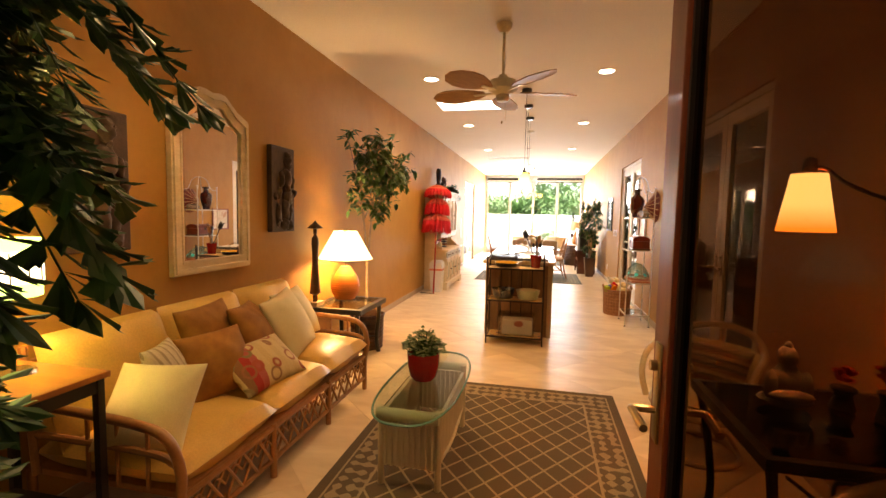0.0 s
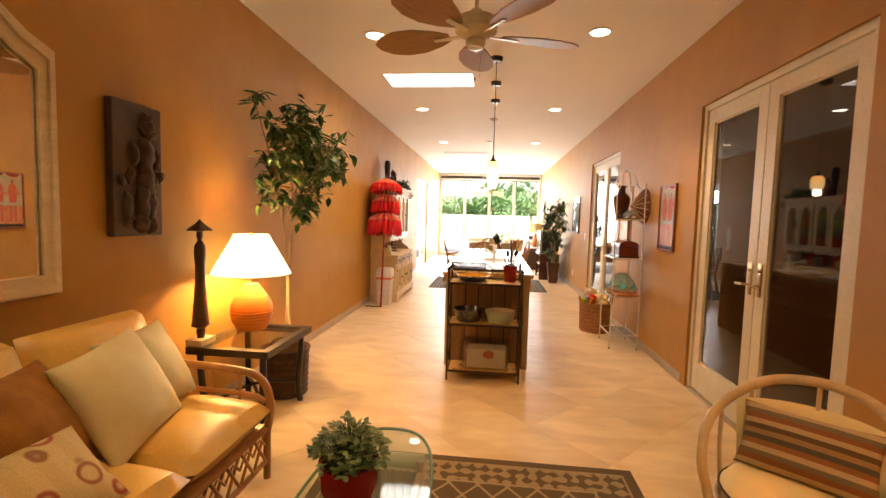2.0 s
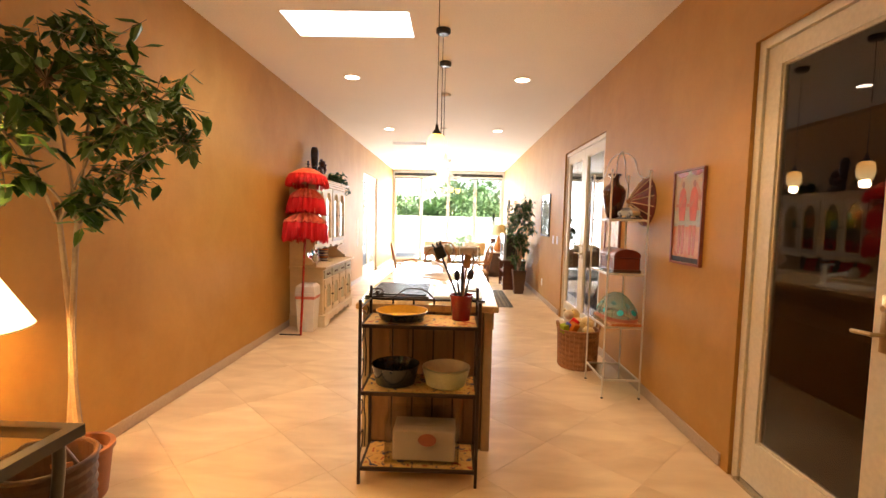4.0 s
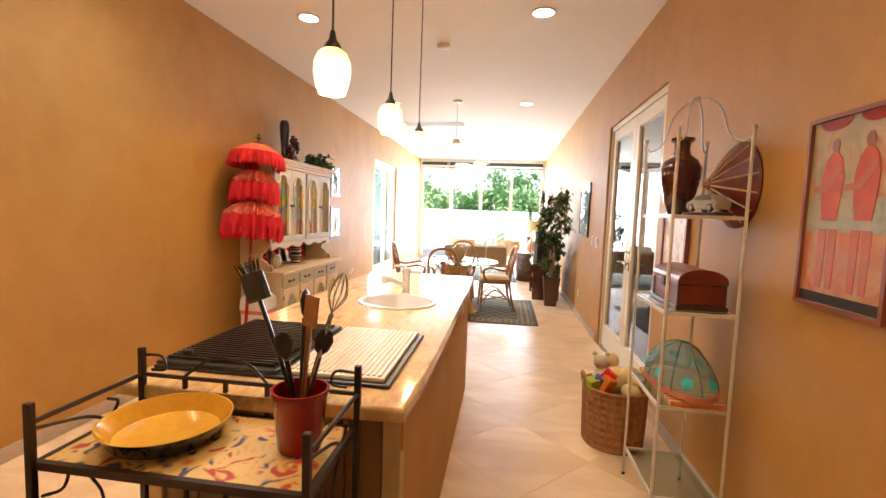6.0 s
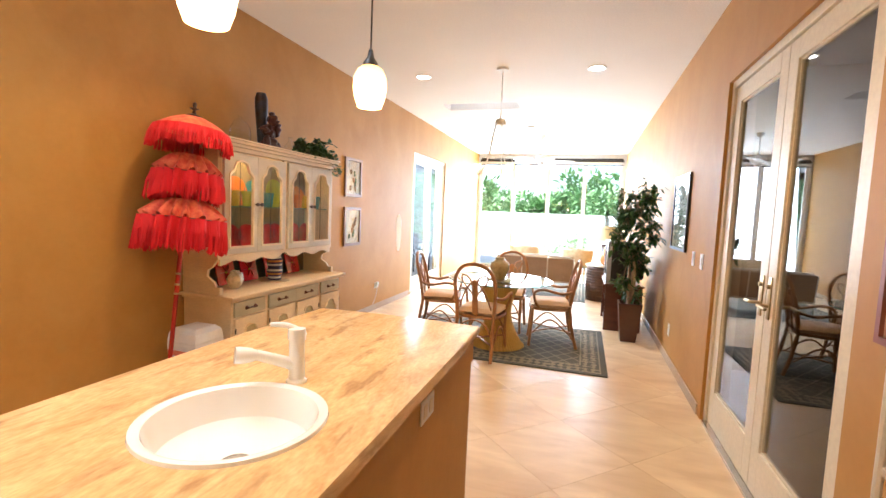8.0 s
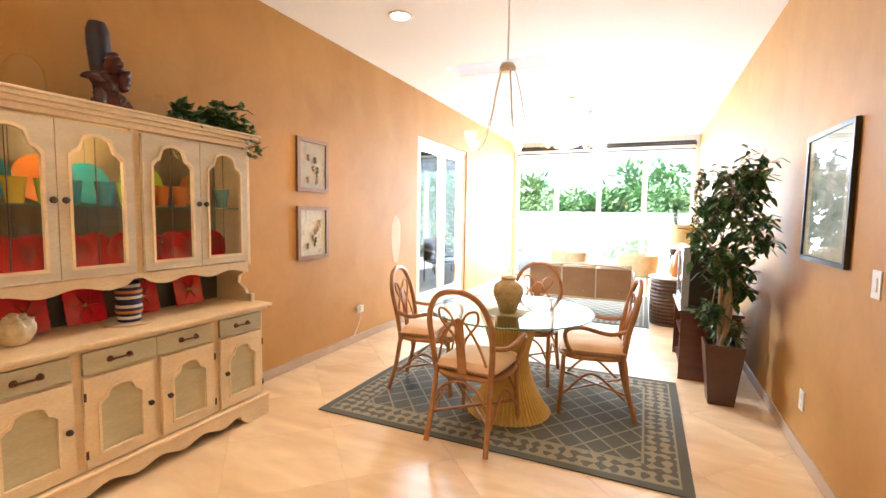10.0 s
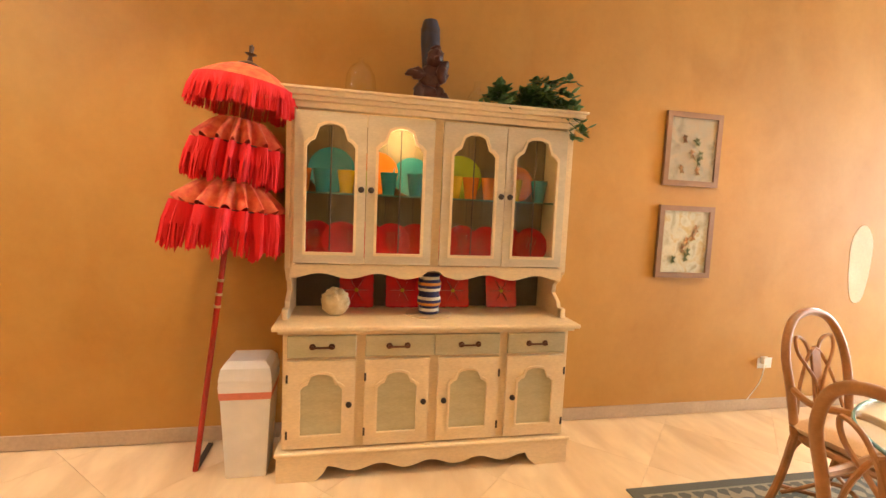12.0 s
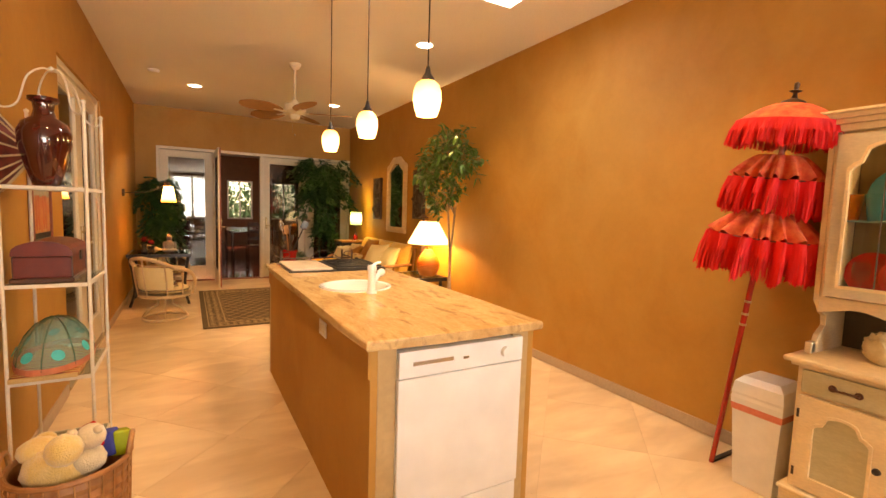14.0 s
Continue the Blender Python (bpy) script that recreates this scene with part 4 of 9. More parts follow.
def sofa():
    ob = group_at("sofa", "three-seat rattan sofa with butter-yellow leather cushions and lattice base", "sofa", pose(-1.86, 2.93, 0))
    L, D = 0.96, 0.39
    bm = bmesh.new()
    for z in (0.10, 0.275):
        tube(bm, [(D, -L, z), (D, L, z)], 0.014, 8)
    part("front_rail", bm, M_RATTAN, ob, smooth=True)
    part("back_rail", tube(bmesh.new(), [(-D + 0.02, -L, 0.27), (-D + 0.02, L, 0.27)], 0.016, 8), M_RATTAN, ob, smooth=True)
    for x in (-D + 0.02, D):
        for y in (-L, -L / 3, L / 3, L):
            part("leg", tube(bmesh.new(), [(x, y, 0), (x, y, 0.30)], 0.019, 10), M_RATTAN, ob, smooth=True)
    for k in range(3):
        y0, y1 = -L + k * 2 * L / 3 + 0.02, -L + (k + 1) * 2 * L / 3 - 0.02
        bm = bmesh.new()
        n = 5
        for i in range(n):
            a, b = y0 + (y1 - y0) * i / n, y0 + (y1 - y0) * (i + 1) / n
            tube(bm, [(D, a, 0.10), (D, b, 0.275)], 0.008, 6)
            tube(bm, [(D + 0.004, b, 0.10), (D + 0.004, a, 0.275)], 0.008, 6)
            mid = (a + b) / 2
            tube(bm, arc([(D, a, 0.19), (D + 0.002, mid, 0.245), (D, b, 0.19)], 4), 0.006, 6)
        part("lattice", bm, M_RATTAN, ob, "crossed rattan lattice panel", smooth=True)
    part("seat_deck", boxes((-D + 0.03, D - 0.005, -L + 0.01, L - 0.01, 0.275, 0.30)), M_RATTAN, ob)
    for s in (-1, 1):
        bm = bmesh.new()
        tube(bm, arc([(D, s * L, 0.26), (D + 0.015, s * (L + 0.01), 0.40), (D - 0.04, s * (L + 0.015), 0.53), (D - 0.20, s * (L + 0.015), 0.575), (-D + 0.06, s * (L + 0.01), 0.60)], 6), 0.021, 10)
        tube(bm, arc([(D - 0.01, s * L, 0.42), (D - 0.15, s * L, 0.455), (-D + 0.06, s * L, 0.46)], 4), 0.016, 8)
        for x in (D - 0.15, D - 0.3, D - 0.45):
            tube(bm, [(x, s * L, 0.30), (x, s * L, 0.57)], 0.009, 6)
        part("armrest", bm, M_RATTAN, ob, "bent cane arm", smooth=True)
        m = bmesh.new()
        tube(m, [(-D + 0.05, s * L, 0.28), (-D - 0.0, s * L, 0.84)], 0.018, 8)
        part("back_post", m, M_RATTAN, ob, smooth=True)
    part("back_rail", tube(bmesh.new(), [(-D, -L, 0.76), (-D, L, 0.76)], 0.018, 8), M_RATTAN, ob, smooth=True)
    for k in range(3):
        y = -L + (k + 0.5) * 2 * L / 3
        c = part("seat_cushion", cushion(0.76, 2 * L / 3 - 0.004, 0.185, 0.25, 18), M_BUTTER, ob, "plump butter-yellow leather seat", smooth=True)
        c.location = (0.035, y, 0.375)
        part("piping", tube(bmesh.new(), [(0.366, -L / 3 + 0.03, 0), (0.366, L / 3 - 0.03, 0)], 0.006, 6), M_BUTTER, c, smooth=True)
        b = part("back_cushion", cushion(0.52, 2 * L / 3 - 0.004, 0.20, 0.33, 16), M_BUTTER, ob, "plump butter-yellow leather backrest", smooth=True)
        b.location, b.rotation_euler = (-0.27, y, 0.635), (0, radians(74), 0)


sofa()


def stripes(name, colors, period, axis=0, motif=None):
    m = bpy.data.materials.new(name)
    m.use_nodes = True
    nt = m.node_tree
    bs = nt.nodes["Principled BSDF"]
    co, sp = nt.nodes.new("ShaderNodeTexCoord"), nt.nodes.new("ShaderNodeSeparateXYZ")
    nt.links.new(co.outputs["Object"], sp.inputs[0])
    k = nt.nodes.new("ShaderNodeMath")
    k.operation, k.inputs[1].default_value = "MULTIPLY", 1 / period
    nt.links.new(sp.outputs[axis], k.inputs[0])
    fr = nt.nodes.new("ShaderNodeMath")
    fr.operation = "FRACT"
    nt.links.new(k.outputs[0], fr.inputs[0])
    r = nt.nodes.new("ShaderNodeValToRGB")
    r.color_ramp.interpolation = "CONSTANT"
    n = len(colors)
    while len(r.color_ramp.elements) < n:
        r.color_ramp.elements.new(0.5)
    for i, c in enumerate(colors):
        r.color_ramp.elements[i].position = i / n
        r.color_ramp.elements[i].color = (*c, 1)
    nt.links.new(fr.outputs[0], r.inputs[0])
    fine = tex(nt, "ShaderNodeTexNoise", 180.0, co.outputs["Object"])
    cloth = r.outputs[0]
    if motif:
        vo = tex(nt, "ShaderNodeTexVoronoi", 9.0, co.outputs["Object"])
        ring = ramp(nt, vo.outputs["Distance"], (0, 0, 0), (1, 1, 1), 0.22, 0.30)
        inner = ramp(nt, vo.outputs["Distance"], (1, 1, 1), (0, 0, 0), 0.36, 0.42)
        cloth = mixed(nt, mixed(nt, 1.0, ring, inner, "MULTIPLY"), cloth, mixed(nt, vo.outputs["Color"], motif[0], motif[1]))
    nt.links.new(mixed(nt, 0.3, cloth, ramp(nt, fine.outputs["Fac"], (0.4, 0.4, 0.4), (1, 1, 1)), "MULTIPLY"), bs.inputs["Base Color"])
    bs.inputs["Roughness"].default_value = 0.85
    bumped(nt, bs, fine.outputs["Fac"], 0.3, 0.003)
    return m


M_STRIPE = stripes("brown_stripes", [(0.30, 0.18, 0.08), (0.10, 0.06, 0.03), (0.42, 0.30, 0.16), (0.22, 0.08, 0.03), (0.16, 0.12, 0.07), (0.45, 0.34, 0.20), (0.26, 0.11, 0.04), (0.08, 0.07, 0.05)], 0.17)
M_KILIM = stripes("kilim_stripes", [(0.66, 0.49, 0.22), (0.63, 0.45, 0.19), (0.66, 0.49, 0.22), (0.63, 0.45, 0.19), (0.66, 0.49, 0.22), (0.66, 0.49, 0.22), (0.26, 0.12, 0.04), (0.42, 0.03, 0.02), (0.46, 0.10, 0.07), (0.66, 0.49, 0.22), (0.63, 0.45, 0.19)], 0.50, 1, ((0.45, 0.06, 0.03), (0.20, 0.22, 0.08)))
M_TICKING = stripes("ticking", [(0.62, 0.50, 0.32), (0.58, 0.46, 0.29), (0.38, 0.28, 0.16)], 0.042, 1)


def puffed(w, h, t, n=20):
    """A stuffed square pillow: full in the middle, drawn in along its seams, with creased corners."""
    bm = bmesh.new()
    for s in (1, -1):
        g = []
        for i in range(n + 1):
            for j in range(n + 1):
                u, v = math.sin(math.pi * (i / n - 0.5)), math.sin(math.pi * (j / n - 0.5))
                z = ((1 - u * u) * (1 - v * v)) ** 0.42 * (1 - 0.12 * (u * u + v * v))
                crease = 0.022 * math.sin(9 * math.atan2(v, u) + w * 40) * (u * u + v * v) * (1 - max(abs(u), abs(v)))
                k = noise.noise(Vector((u * 1.6, v * 1.6, s + w * 30 + h * 50))) * 0.10
                g.append(bm.verts.new((u * w / 2 * (1 - 0.07 * (1 - v * v)), v * h / 2 * (1 - 0.07 * (1 - u * u)), s * (t * 0.58 * z * (1 + k)) + crease * z)))
        for i in range(n):
            for j in range(n):
                a, b = i * (n + 1) + j, (i + 1) * (n + 1) + j
                q = (g[a], g[b], g[b + 1], g[a + 1])
                bm.faces.new(q if s > 0 else q[::-1])
    bmesh.ops.remove_doubles(bm, verts=bm.verts, dist=0.0004)
    return bm


def pillow(label, mt, w, h, loc, rot, t=0.16):
    ob = part("throw_pillow", puffed(w, h, t), mt, smooth=True)
    ob.matrix_world = pose(*loc, *rot)
    tagged(ob, label, "cushion")


pillow("cream throw pillow on the sofa beside the end table", M_CREAMCLOTH, 0.42, 0.44, (-1.93, 3.63, 0.65), (4, 62, 8), 0.17)
pillow("large cream satin throw pillow leaning on the sofa back", M_CREAMCLOTH, 0.46, 0.50, (-1.83, 3.37, 0.65), (10, 62, 20), 0.17)
pillow("brown velvet throw pillow leaning on the sofa back", M_BROWNCLOTH, 0.42, 0.42, (-1.87, 3.03, 0.66), (-6, 60, 14), 0.17)
pillow("brown velvet throw pillow lying against another one", M_BROWNCLOTH, 0.37, 0.38, (-1.80, 2.60, 0.61), (4, 58, -16), 0.17)
pillow("brown velvet throw pillow behind the other brown ones", M_BROWNCLOTH, 0.40, 0.42, (-1.97, 2.76, 0.70), (3, 68, 6), 0.15)
pillow("red and cream striped kilim pillow on the sofa seat", M_KILIM, 0.32, 0.50, (-1.66, 2.80, 0.555), (0, 40, -6), 0.13)
pillow("brown and cream ticking pillow leaning at the sofa end", M_TICKING, 0.36, 0.26, (-1.84, 2.32, 0.62), (2, 68, 20), 0.13)
pillow("cream throw pillow against the sofa arm", M_CREAMCLOTH, 0.38, 0.38, (-1.73, 2.10, 0.585), (0, 52, -76), 0.15)


def coffee_table():
    ob = group_at("coffee_table", "oval green-edged glass coffee table on a whitewashed rattan base", "coffee table", pose(-0.73, 3.06, 0))
    pts = [(0.225 * math.copysign(abs(math.cos(a)) ** 0.75, math.cos(a)), 0.59 * math.copysign(abs(math.sin(a)) ** 0.75, math.sin(a))) for a in [2 * math.pi * i / 48 for i in range(48)]]
    part("glass_top", prism(bmesh.new(), pts, "z", 0.438, 0.450), M_TABLEGLASS, ob, "clear glass top")
    edge = part("glass_edge", tube(bmesh.new(), [(x * 1.002, y * 1.001, 0.444) for x, y in pts], 0.0065, 6, closed=True), M_GLASSEDGE, ob, "polished green glass edge", smooth=True)
    wash = mat("whitewashed_rattan", (0.62, 0.52, 0.36), (0.50, 0.40, 0.26), rough=0.6, scale=5, fine=70, stretched=(9, 9, 1), bump=0.5)
    for y in (-0.37, 0.37):
        part("end_panel", boxes((-0.14, 0.14, y - 0.012, y + 0.012, 0.12, 0.39)), wash, ob, "slatted rattan end")
        for i in range(9):
            x = -0.125 + i * 0.031
            part("slat", tube(bmesh.new(), [(x, y - 0.014 * (1 if y > 0 else 1), 0.12), (x, y - 0.014, 0.39)], 0.008, 6), wash, ob, smooth=True)
        part("scroll", tube(bmesh.new(), [(-0.165, y - 0.03 * (1 if y < 0 else -1), 0.405), (0.165, y - 0.03 * (1 if y < 0 else -1), 0.405)], 0.032, 14), mat("pale_green_cloth", (0.64, 0.62, 0.44), (0.54, 0.53, 0.36), rough=0.6, fine=150), ob, "rolled end bound in pale green", smooth=True)
        for x in (-0.155, 0.155):
            part("leg", tube(bmesh.new(), [(x, y, 0.009), (x, y, 0.43)], 0.017, 10), wash, ob, smooth=True)
    for x in (-0.155, 0.155):
        part("side_panel", boxes((x - 0.01, x + 0.01, -0.35, 0.35, 0.16, 0.39)), wash, ob, "woven rattan side")
        part("stretcher", tube(bmesh.new(), arc([(x, -0.36, 0.15), (x, 0, 0.10), (x, 0.36, 0.15)], 6), 0.012, 8), wash, ob, smooth=True)


coffee_table()


def small_plant(label, loc, pot_mat, r, h, n, size, seed, spread, leaf_mat=M_LEAFPALE):
    random.seed(seed)
    ob = group_at("potted_plant", label, "potted plant", pose(*loc))
    part("pot", lathe([(r * 0.62, 0), (r * 0.82, h * 0.15), (r * 0.97, h * 0.55), (r, h), (r * 0.93, h), (r * 0.90, h * 0.85), (0, h * 0.84)], 32), pot_mat, ob, "round glazed pot", smooth=True)
    part("soil", lathe([(0, h * 0.86), (r * 0.88, h * 0.86), (0, h * 0.9)], 20, capped=False), M_SOIL, ob)
    lv, st = bmesh.new(), bmesh.new()
    for i in range(n):
        a, q = rnd(0, 6.28), rnd(0.1, 1.0)
        top = Vector((spread * q * math.cos(a), spread * q * math.sin(a), h + rnd(0.02, 0.13) * (1.3 - q)))
        tube(st, [(0.4 * top.x, 0.4 * top.y, h * 0.86), (0.8 * top.x, 0.8 * top.y, top.z * 0.98), top], 0.0015, 3)
        for k in range(3):
            d = Vector((math.cos(a + rnd(-1, 1)), math.sin(a + rnd(-1, 1)), rnd(-0.5, 0.6))).normalized()
            leaf_mesh(lv, top + d * 0.004, top + d * size * rnd(0.7, 1.2), size * 0.75)
    part("stems", st, M_LEAF, ob)
    part("foliage", lv, leaf_mat, ob, "small variegated round leaves")


small_plant("bushy variegated plant in a glossy red pot on the glass table", (-0.76, 3.07, 0.4515), M_REDGLAZE, 0.098, 0.165, 190, 0.028, 21, 0.125)


def end_table():
    ob = group_at("end_table", "black wooden end table with a glass top beside the sofa", "side table", pose(-1.93, 4.60, 0))
    hx, hy = 0.27, 0.34
    part("frame", framed(bmesh.new(), [(-hx, -hy), (hx, -hy), (hx, hy), (-hx, hy)], [(-hx + 0.05, -hy + 0.05), (hx - 0.05, -hy + 0.05), (hx - 0.05, hy - 0.05), (-hx + 0.05, hy - 0.05)], "z", 0.515, 0.56), M_BLACK, ob)
    part("glass_top", boxes((-hx + 0.047, hx - 0.047, -hy + 0.047, hy - 0.047, 0.550, 0.563), bevel=0.003), M_TABLEGLASS, ob, "inset glass top")
    for x in (-hx + 0.06, hx - 0.06):
        for y in (-hy + 0.06, hy - 0.06):
            part("leg", tube(bmesh.new(), arc([(x, y, 0.0), (x * 0.94, y * 0.94, 0.15), (x, y, 0.40), (x, y, 0.52)], 5), 0.022, 10), M_BLACK, ob, smooth=True)
    part("stretcher", tube(bmesh.new(), arc([(-0.20, -0.27, 0.16), (0, 0, 0.22), (0.20, 0.27, 0.16)], 6), 0.012, 8), M_BLACK, ob, smooth=True)
    part("stretcher", tube(bmesh.new(), arc([(0.20, -0.27, 0.16), (0, 0, 0.20), (-0.20, 0.27, 0.16)], 6), 0.012, 8), M_BLACK, ob, smooth=True)


end_table()


def table_lamp():
    ob = group_at("table_lamp", "table lamp with a ribbed orange egg-shaped base and cream shade, lit", "table lamp", pose(-2.03, 4.74, 0.565))
    prof = [(0.075, 0), (0.085, 0.004)]
    for i in range(1, 44):
        t = i / 44
        r = 0.085 + 0.066 * math.sin(math.pi * min(1, t * 0.95 + 0.05)) - 0.03 * t * t
        prof.append((r + 0.0022 * math.sin(i * 2.1), 0.32 * t))
    prof += [(0.055, 0.322), (0.05, 0.335), (0.0, 0.335)]
    part("base", lathe(prof, 36), mat("ribbed_orange_clay", (0.64, 0.22, 0.04), (0.48, 0.13, 0.02), rough=0.55, scale=3, fine=30, stretched=(0.3, 0.3, 5)), ob, "ribbed orange clay body", smooth=True)
    part("stem", tube(bmesh.new(), [(0, 0, 0.33), (0, 0, 0.685)], 0.006, 8), M_BRASS, ob)
    part("finial", lathe([(0.0, 0.675), (0.016, 0.68), (0.018, 0.695), (0.008, 0.705), (0.0, 0.715)], 14), M_BRASS, ob, smooth=True)
    part("shade", lathe([(0.118, 0.69), (0.272, 0.41), (0.2695, 0.41), (0.1155, 0.69)], 40, capped=False), glow("cream_shade_glow", (1.0, 0.80, 0.42), 2.2), ob, "cream fabric shade, lit from inside", smooth=True)
    part("shade_ring", tube(bmesh.new(), [(0.271 * math.cos(a), 0.271 * math.sin(a), 0.41) for a in [2 * math.pi * i / 40 for i in range(40)]], 0.003, 5, closed=True), M_CREAMCLOTH, ob)
    part("bulb", lathe([(0.0, 0.46), (0.03, 0.49), (0.03, 0.52), (0.012, 0.56), (0.0, 0.56)], 12), glow("bulb_glow", (1.0, 0.8, 0.5), 12), ob, smooth=True)
    lamp("table_lamp_light", "POINT", (-2.03, 4.74, 1.06), 64, (1.0, 0.62, 0.26), 0.05)


table_lamp()


def statue():
    m = mat("dark_carved_wood", (0.07, 0.035, 0.02), (0.11, 0.055, 0.03), rough=0.4, scale=12, fine=60, bump=0.5)
    ob = group_at("figurine", "tall dark wooden figurine of a robed figure in a wide hat", "sculpture", pose(-2.15, 4.34, 0.565))
    bm = boxes((-0.055, 0.055, -0.075, 0.075, 0, 0.04), bevel=0.004)
    part("plinth", bm, mat("pale_stone_plinth", (0.45, 0.36, 0.25), rough=0.6), ob, "pale stone block")
    part("figure", lathe([(0.024, 0.04), (0.030, 0.085), (0.024, 0.10), (0.062, 0.12), (0.055, 0.16), (0.045, 0.27), (0.034, 0.42), (0.033, 0.50), (0.040, 0.58), (0.036, 0.63), (0.013, 0.665), (0.022, 0.685), (0.020, 0.715), (0.030, 0.722), (0.082, 0.726), (0.078, 0.735), (0.030, 0.768), (0.008, 0.79), (0.0, 0.80)], 18, m=Matrix.Diagonal((0.85, 1, 1, 1))), m, ob, "dark carved figure", smooth=True)


statue()


def wicker_drum(name, label, loc, r, h, mt, category="basket", lid=False):
    ob = group_at(name, label, category, pose(*loc))
    prof = [(r * 0.92, 0.0)]
    n = int(h / 0.022)
    for i in range(n):
        z = h * (i + 0.5) / n
        prof.append((r * (0.93 + 0.07 * z / h) + 0.004 * (-1) ** i, z))
    prof += [(r, h), (r - 0.012, h), (r * 0.90, h * 0.2), (0, 0.02)]
    part("body", lathe(prof, 32), mt, ob, smooth=False)
    part("rim", tube(bmesh.new(), [(r * math.cos(a), r * math.sin(a), h) for a in [2 * math.pi * i / 32 for i in range(32)]], 0.011, 8, closed=True), mt, ob, smooth=True)
    return ob


M_DARKWICKER = mat("dark_wicker", (0.10, 0.045, 0.022), (0.06, 0.028, 0.014), rough=0.5, scale=20, bump=0.5)
binn = wicker_drum("waste_basket", "dark brown round basket on the floor beside the end table", (-1.90, 5.01, 0), 0.18, 0.36, M_DARKWICKER)
part("handle", tube(bmesh.new(), arc([(-0.15, 0.0, 0.34), (-0.08, 0.0, 0.42), (0.06, 0.0, 0.43), (0.15, 0.0, 0.34)], 6), 0.008, 8), M_DARKWICKER, binn, smooth=True)


def mirror():
    ob = group_at("wall_mirror", "tall whitewashed wooden mirror with a scrolled arched top", "mirror", pose(XL + 0.004, 3.15, 1.03))
    w = 0.36

    def outline(k, z0, top):
        pts = [(-w + k, z0), (w - k, z0), (w - k, top - 0.14)]
        for i in range(1, 12):
            t = i / 12
            y = (w - k) * (1 - 2 * t)
            zz = top - 0.14 + 0.14 * math.sin(math.pi * t) ** 1.3 + 0.018 * math.cos(6 * math.pi * t) * math.sin(math.pi * t)
            pts.append((y, zz))
        pts.append((-w + k, top - 0.14))
        return pts
    frame_m = mat("whitewashed_wood", (0.80, 0.64, 0.42), (0.68, 0.52, 0.32), rough=0.55, scale=6, fine=50, stretched=(1, 1, 4))
    part("frame", framed(bmesh.new(), outline(0, 0, 1.20), outline(0.075, 0.08, 1.11), "x", 0, 0.035), frame_m, ob)
    part("moulding", framed(bmesh.new(), outline(0.012, 0.014, 1.185), outline(0.035, 0.04, 1.155), "x", 0.035, 0.048), frame_m, ob)
    part("bead", framed(bmesh.new(), outline(0.068, 0.072, 1.12), outline(0.082, 0.088, 1.10), "x", 0.030, 0.042), frame_m, ob)
    mm = bpy.data.materials.new("mirror_silver")
    mm.use_nodes = True
    b = mm.node_tree.nodes["Principled BSDF"]
    b.inputs["Metallic"].default_value, b.inputs["Roughness"].default_value, b.inputs["Base Color"].default_value = 1.0, 0.01, (0.9, 0.9, 0.88, 1)
    part("glass", prism(bmesh.new(), outline(0.07, 0.075, 1.115), "x", 0.014, 0.022), mm, ob, "silvered mirror glass")


mirror()


def relief(label, y, z, w, h, seed):
    """A carved wooden wall panel: a backing with a figure in relief."""
    random.seed(seed)
    ob = group_at("wood_carving", label, "wall carving", pose(XL + 0.003, y, z))
    m = mat("black_carved_wood", (0.05, 0.028, 0.016), (0.09, 0.05, 0.028), rough=0.5, scale=16, fine=70, bump=0.8)
    part("backing", boxes((0, 0.045, -w / 2, w / 2, 0, h), bevel=0.006), m, ob)
    bm = bmesh.new()
    for u, v, r, d, sz in ((0.10, 0.83, 0.11, 0.12, 1.15), (0.10, 0.90, 0.08, 0.09, 1.0), (0.10, 0.75, 0.07, 0.10, 1.0), (0.08, 0.64, 0.17, 0.12, 1.25), (0.06, 0.52, 0.12, 0.11, 1.5), (0.10, 0.41, 0.17, 0.12, 1.3), (0.02, 0.27, 0.11, 0.11, 2.6), (0.16, 0.25, 0.10, 0.10, 2.6), (0.0, 0.09, 0.12, 0.10, 1.2), (0.18, 0.08, 0.12, 0.11, 1.0), (-0.10, 0.62, 0.06, 0.09, 3.0), (0.25, 0.60, 0.06, 0.10, 2.6), (0.28, 0.46, 0.07, 0.11, 1.2), (-0.16, 0.45, 0.06, 0.07, 2.0), (-0.2, 0.2, 0.08, 0.06, 3.2)):
        c = Matrix.Translation((0.045, u * w * 1.3, v * h)) @ Matrix.Diagonal((d * 0.8, r * w * 2.3, r * w * 2.3 * sz, 1))
        bmesh.ops.create_icosphere(bm, subdivisions=3, radius=0.5, matrix=c)
    for i in range(5):
        bmesh.ops.create_icosphere(bm, subdivisions=2, radius=0.5, matrix=Matrix.Translation((0.05, rnd(-0.42, 0.42) * w, rnd(0.05, 0.95) * h)) @ Matrix.Diagonal((0.05, rnd(0.03, 0.06), rnd(0.03, 0.08), 1)))
    for v in bm.verts:
        k = noise.noise(v.co * 22) + 0.5 * noise.noise(v.co * 55)
        v.co.x += 0.016 * k
        v.co.z += 0.014 * noise.noise(v.co * 18 + Vector((9, 0, 0)))
        v.co.y += 0.012 * noise.noise(v.co * 18 + Vector((0, 5, 0)))
    part("relief_figure", bm, m, ob, "dark figure carved in relief", smooth=True)


relief("dark wooden panel carved with a figure in deep relief", 3.96, 1.27, 0.34, 0.71, 4)
relief("dark wooden panel carved with a figure, behind the palm", 2.33, 1.22, 0.34, 0.71, 5)


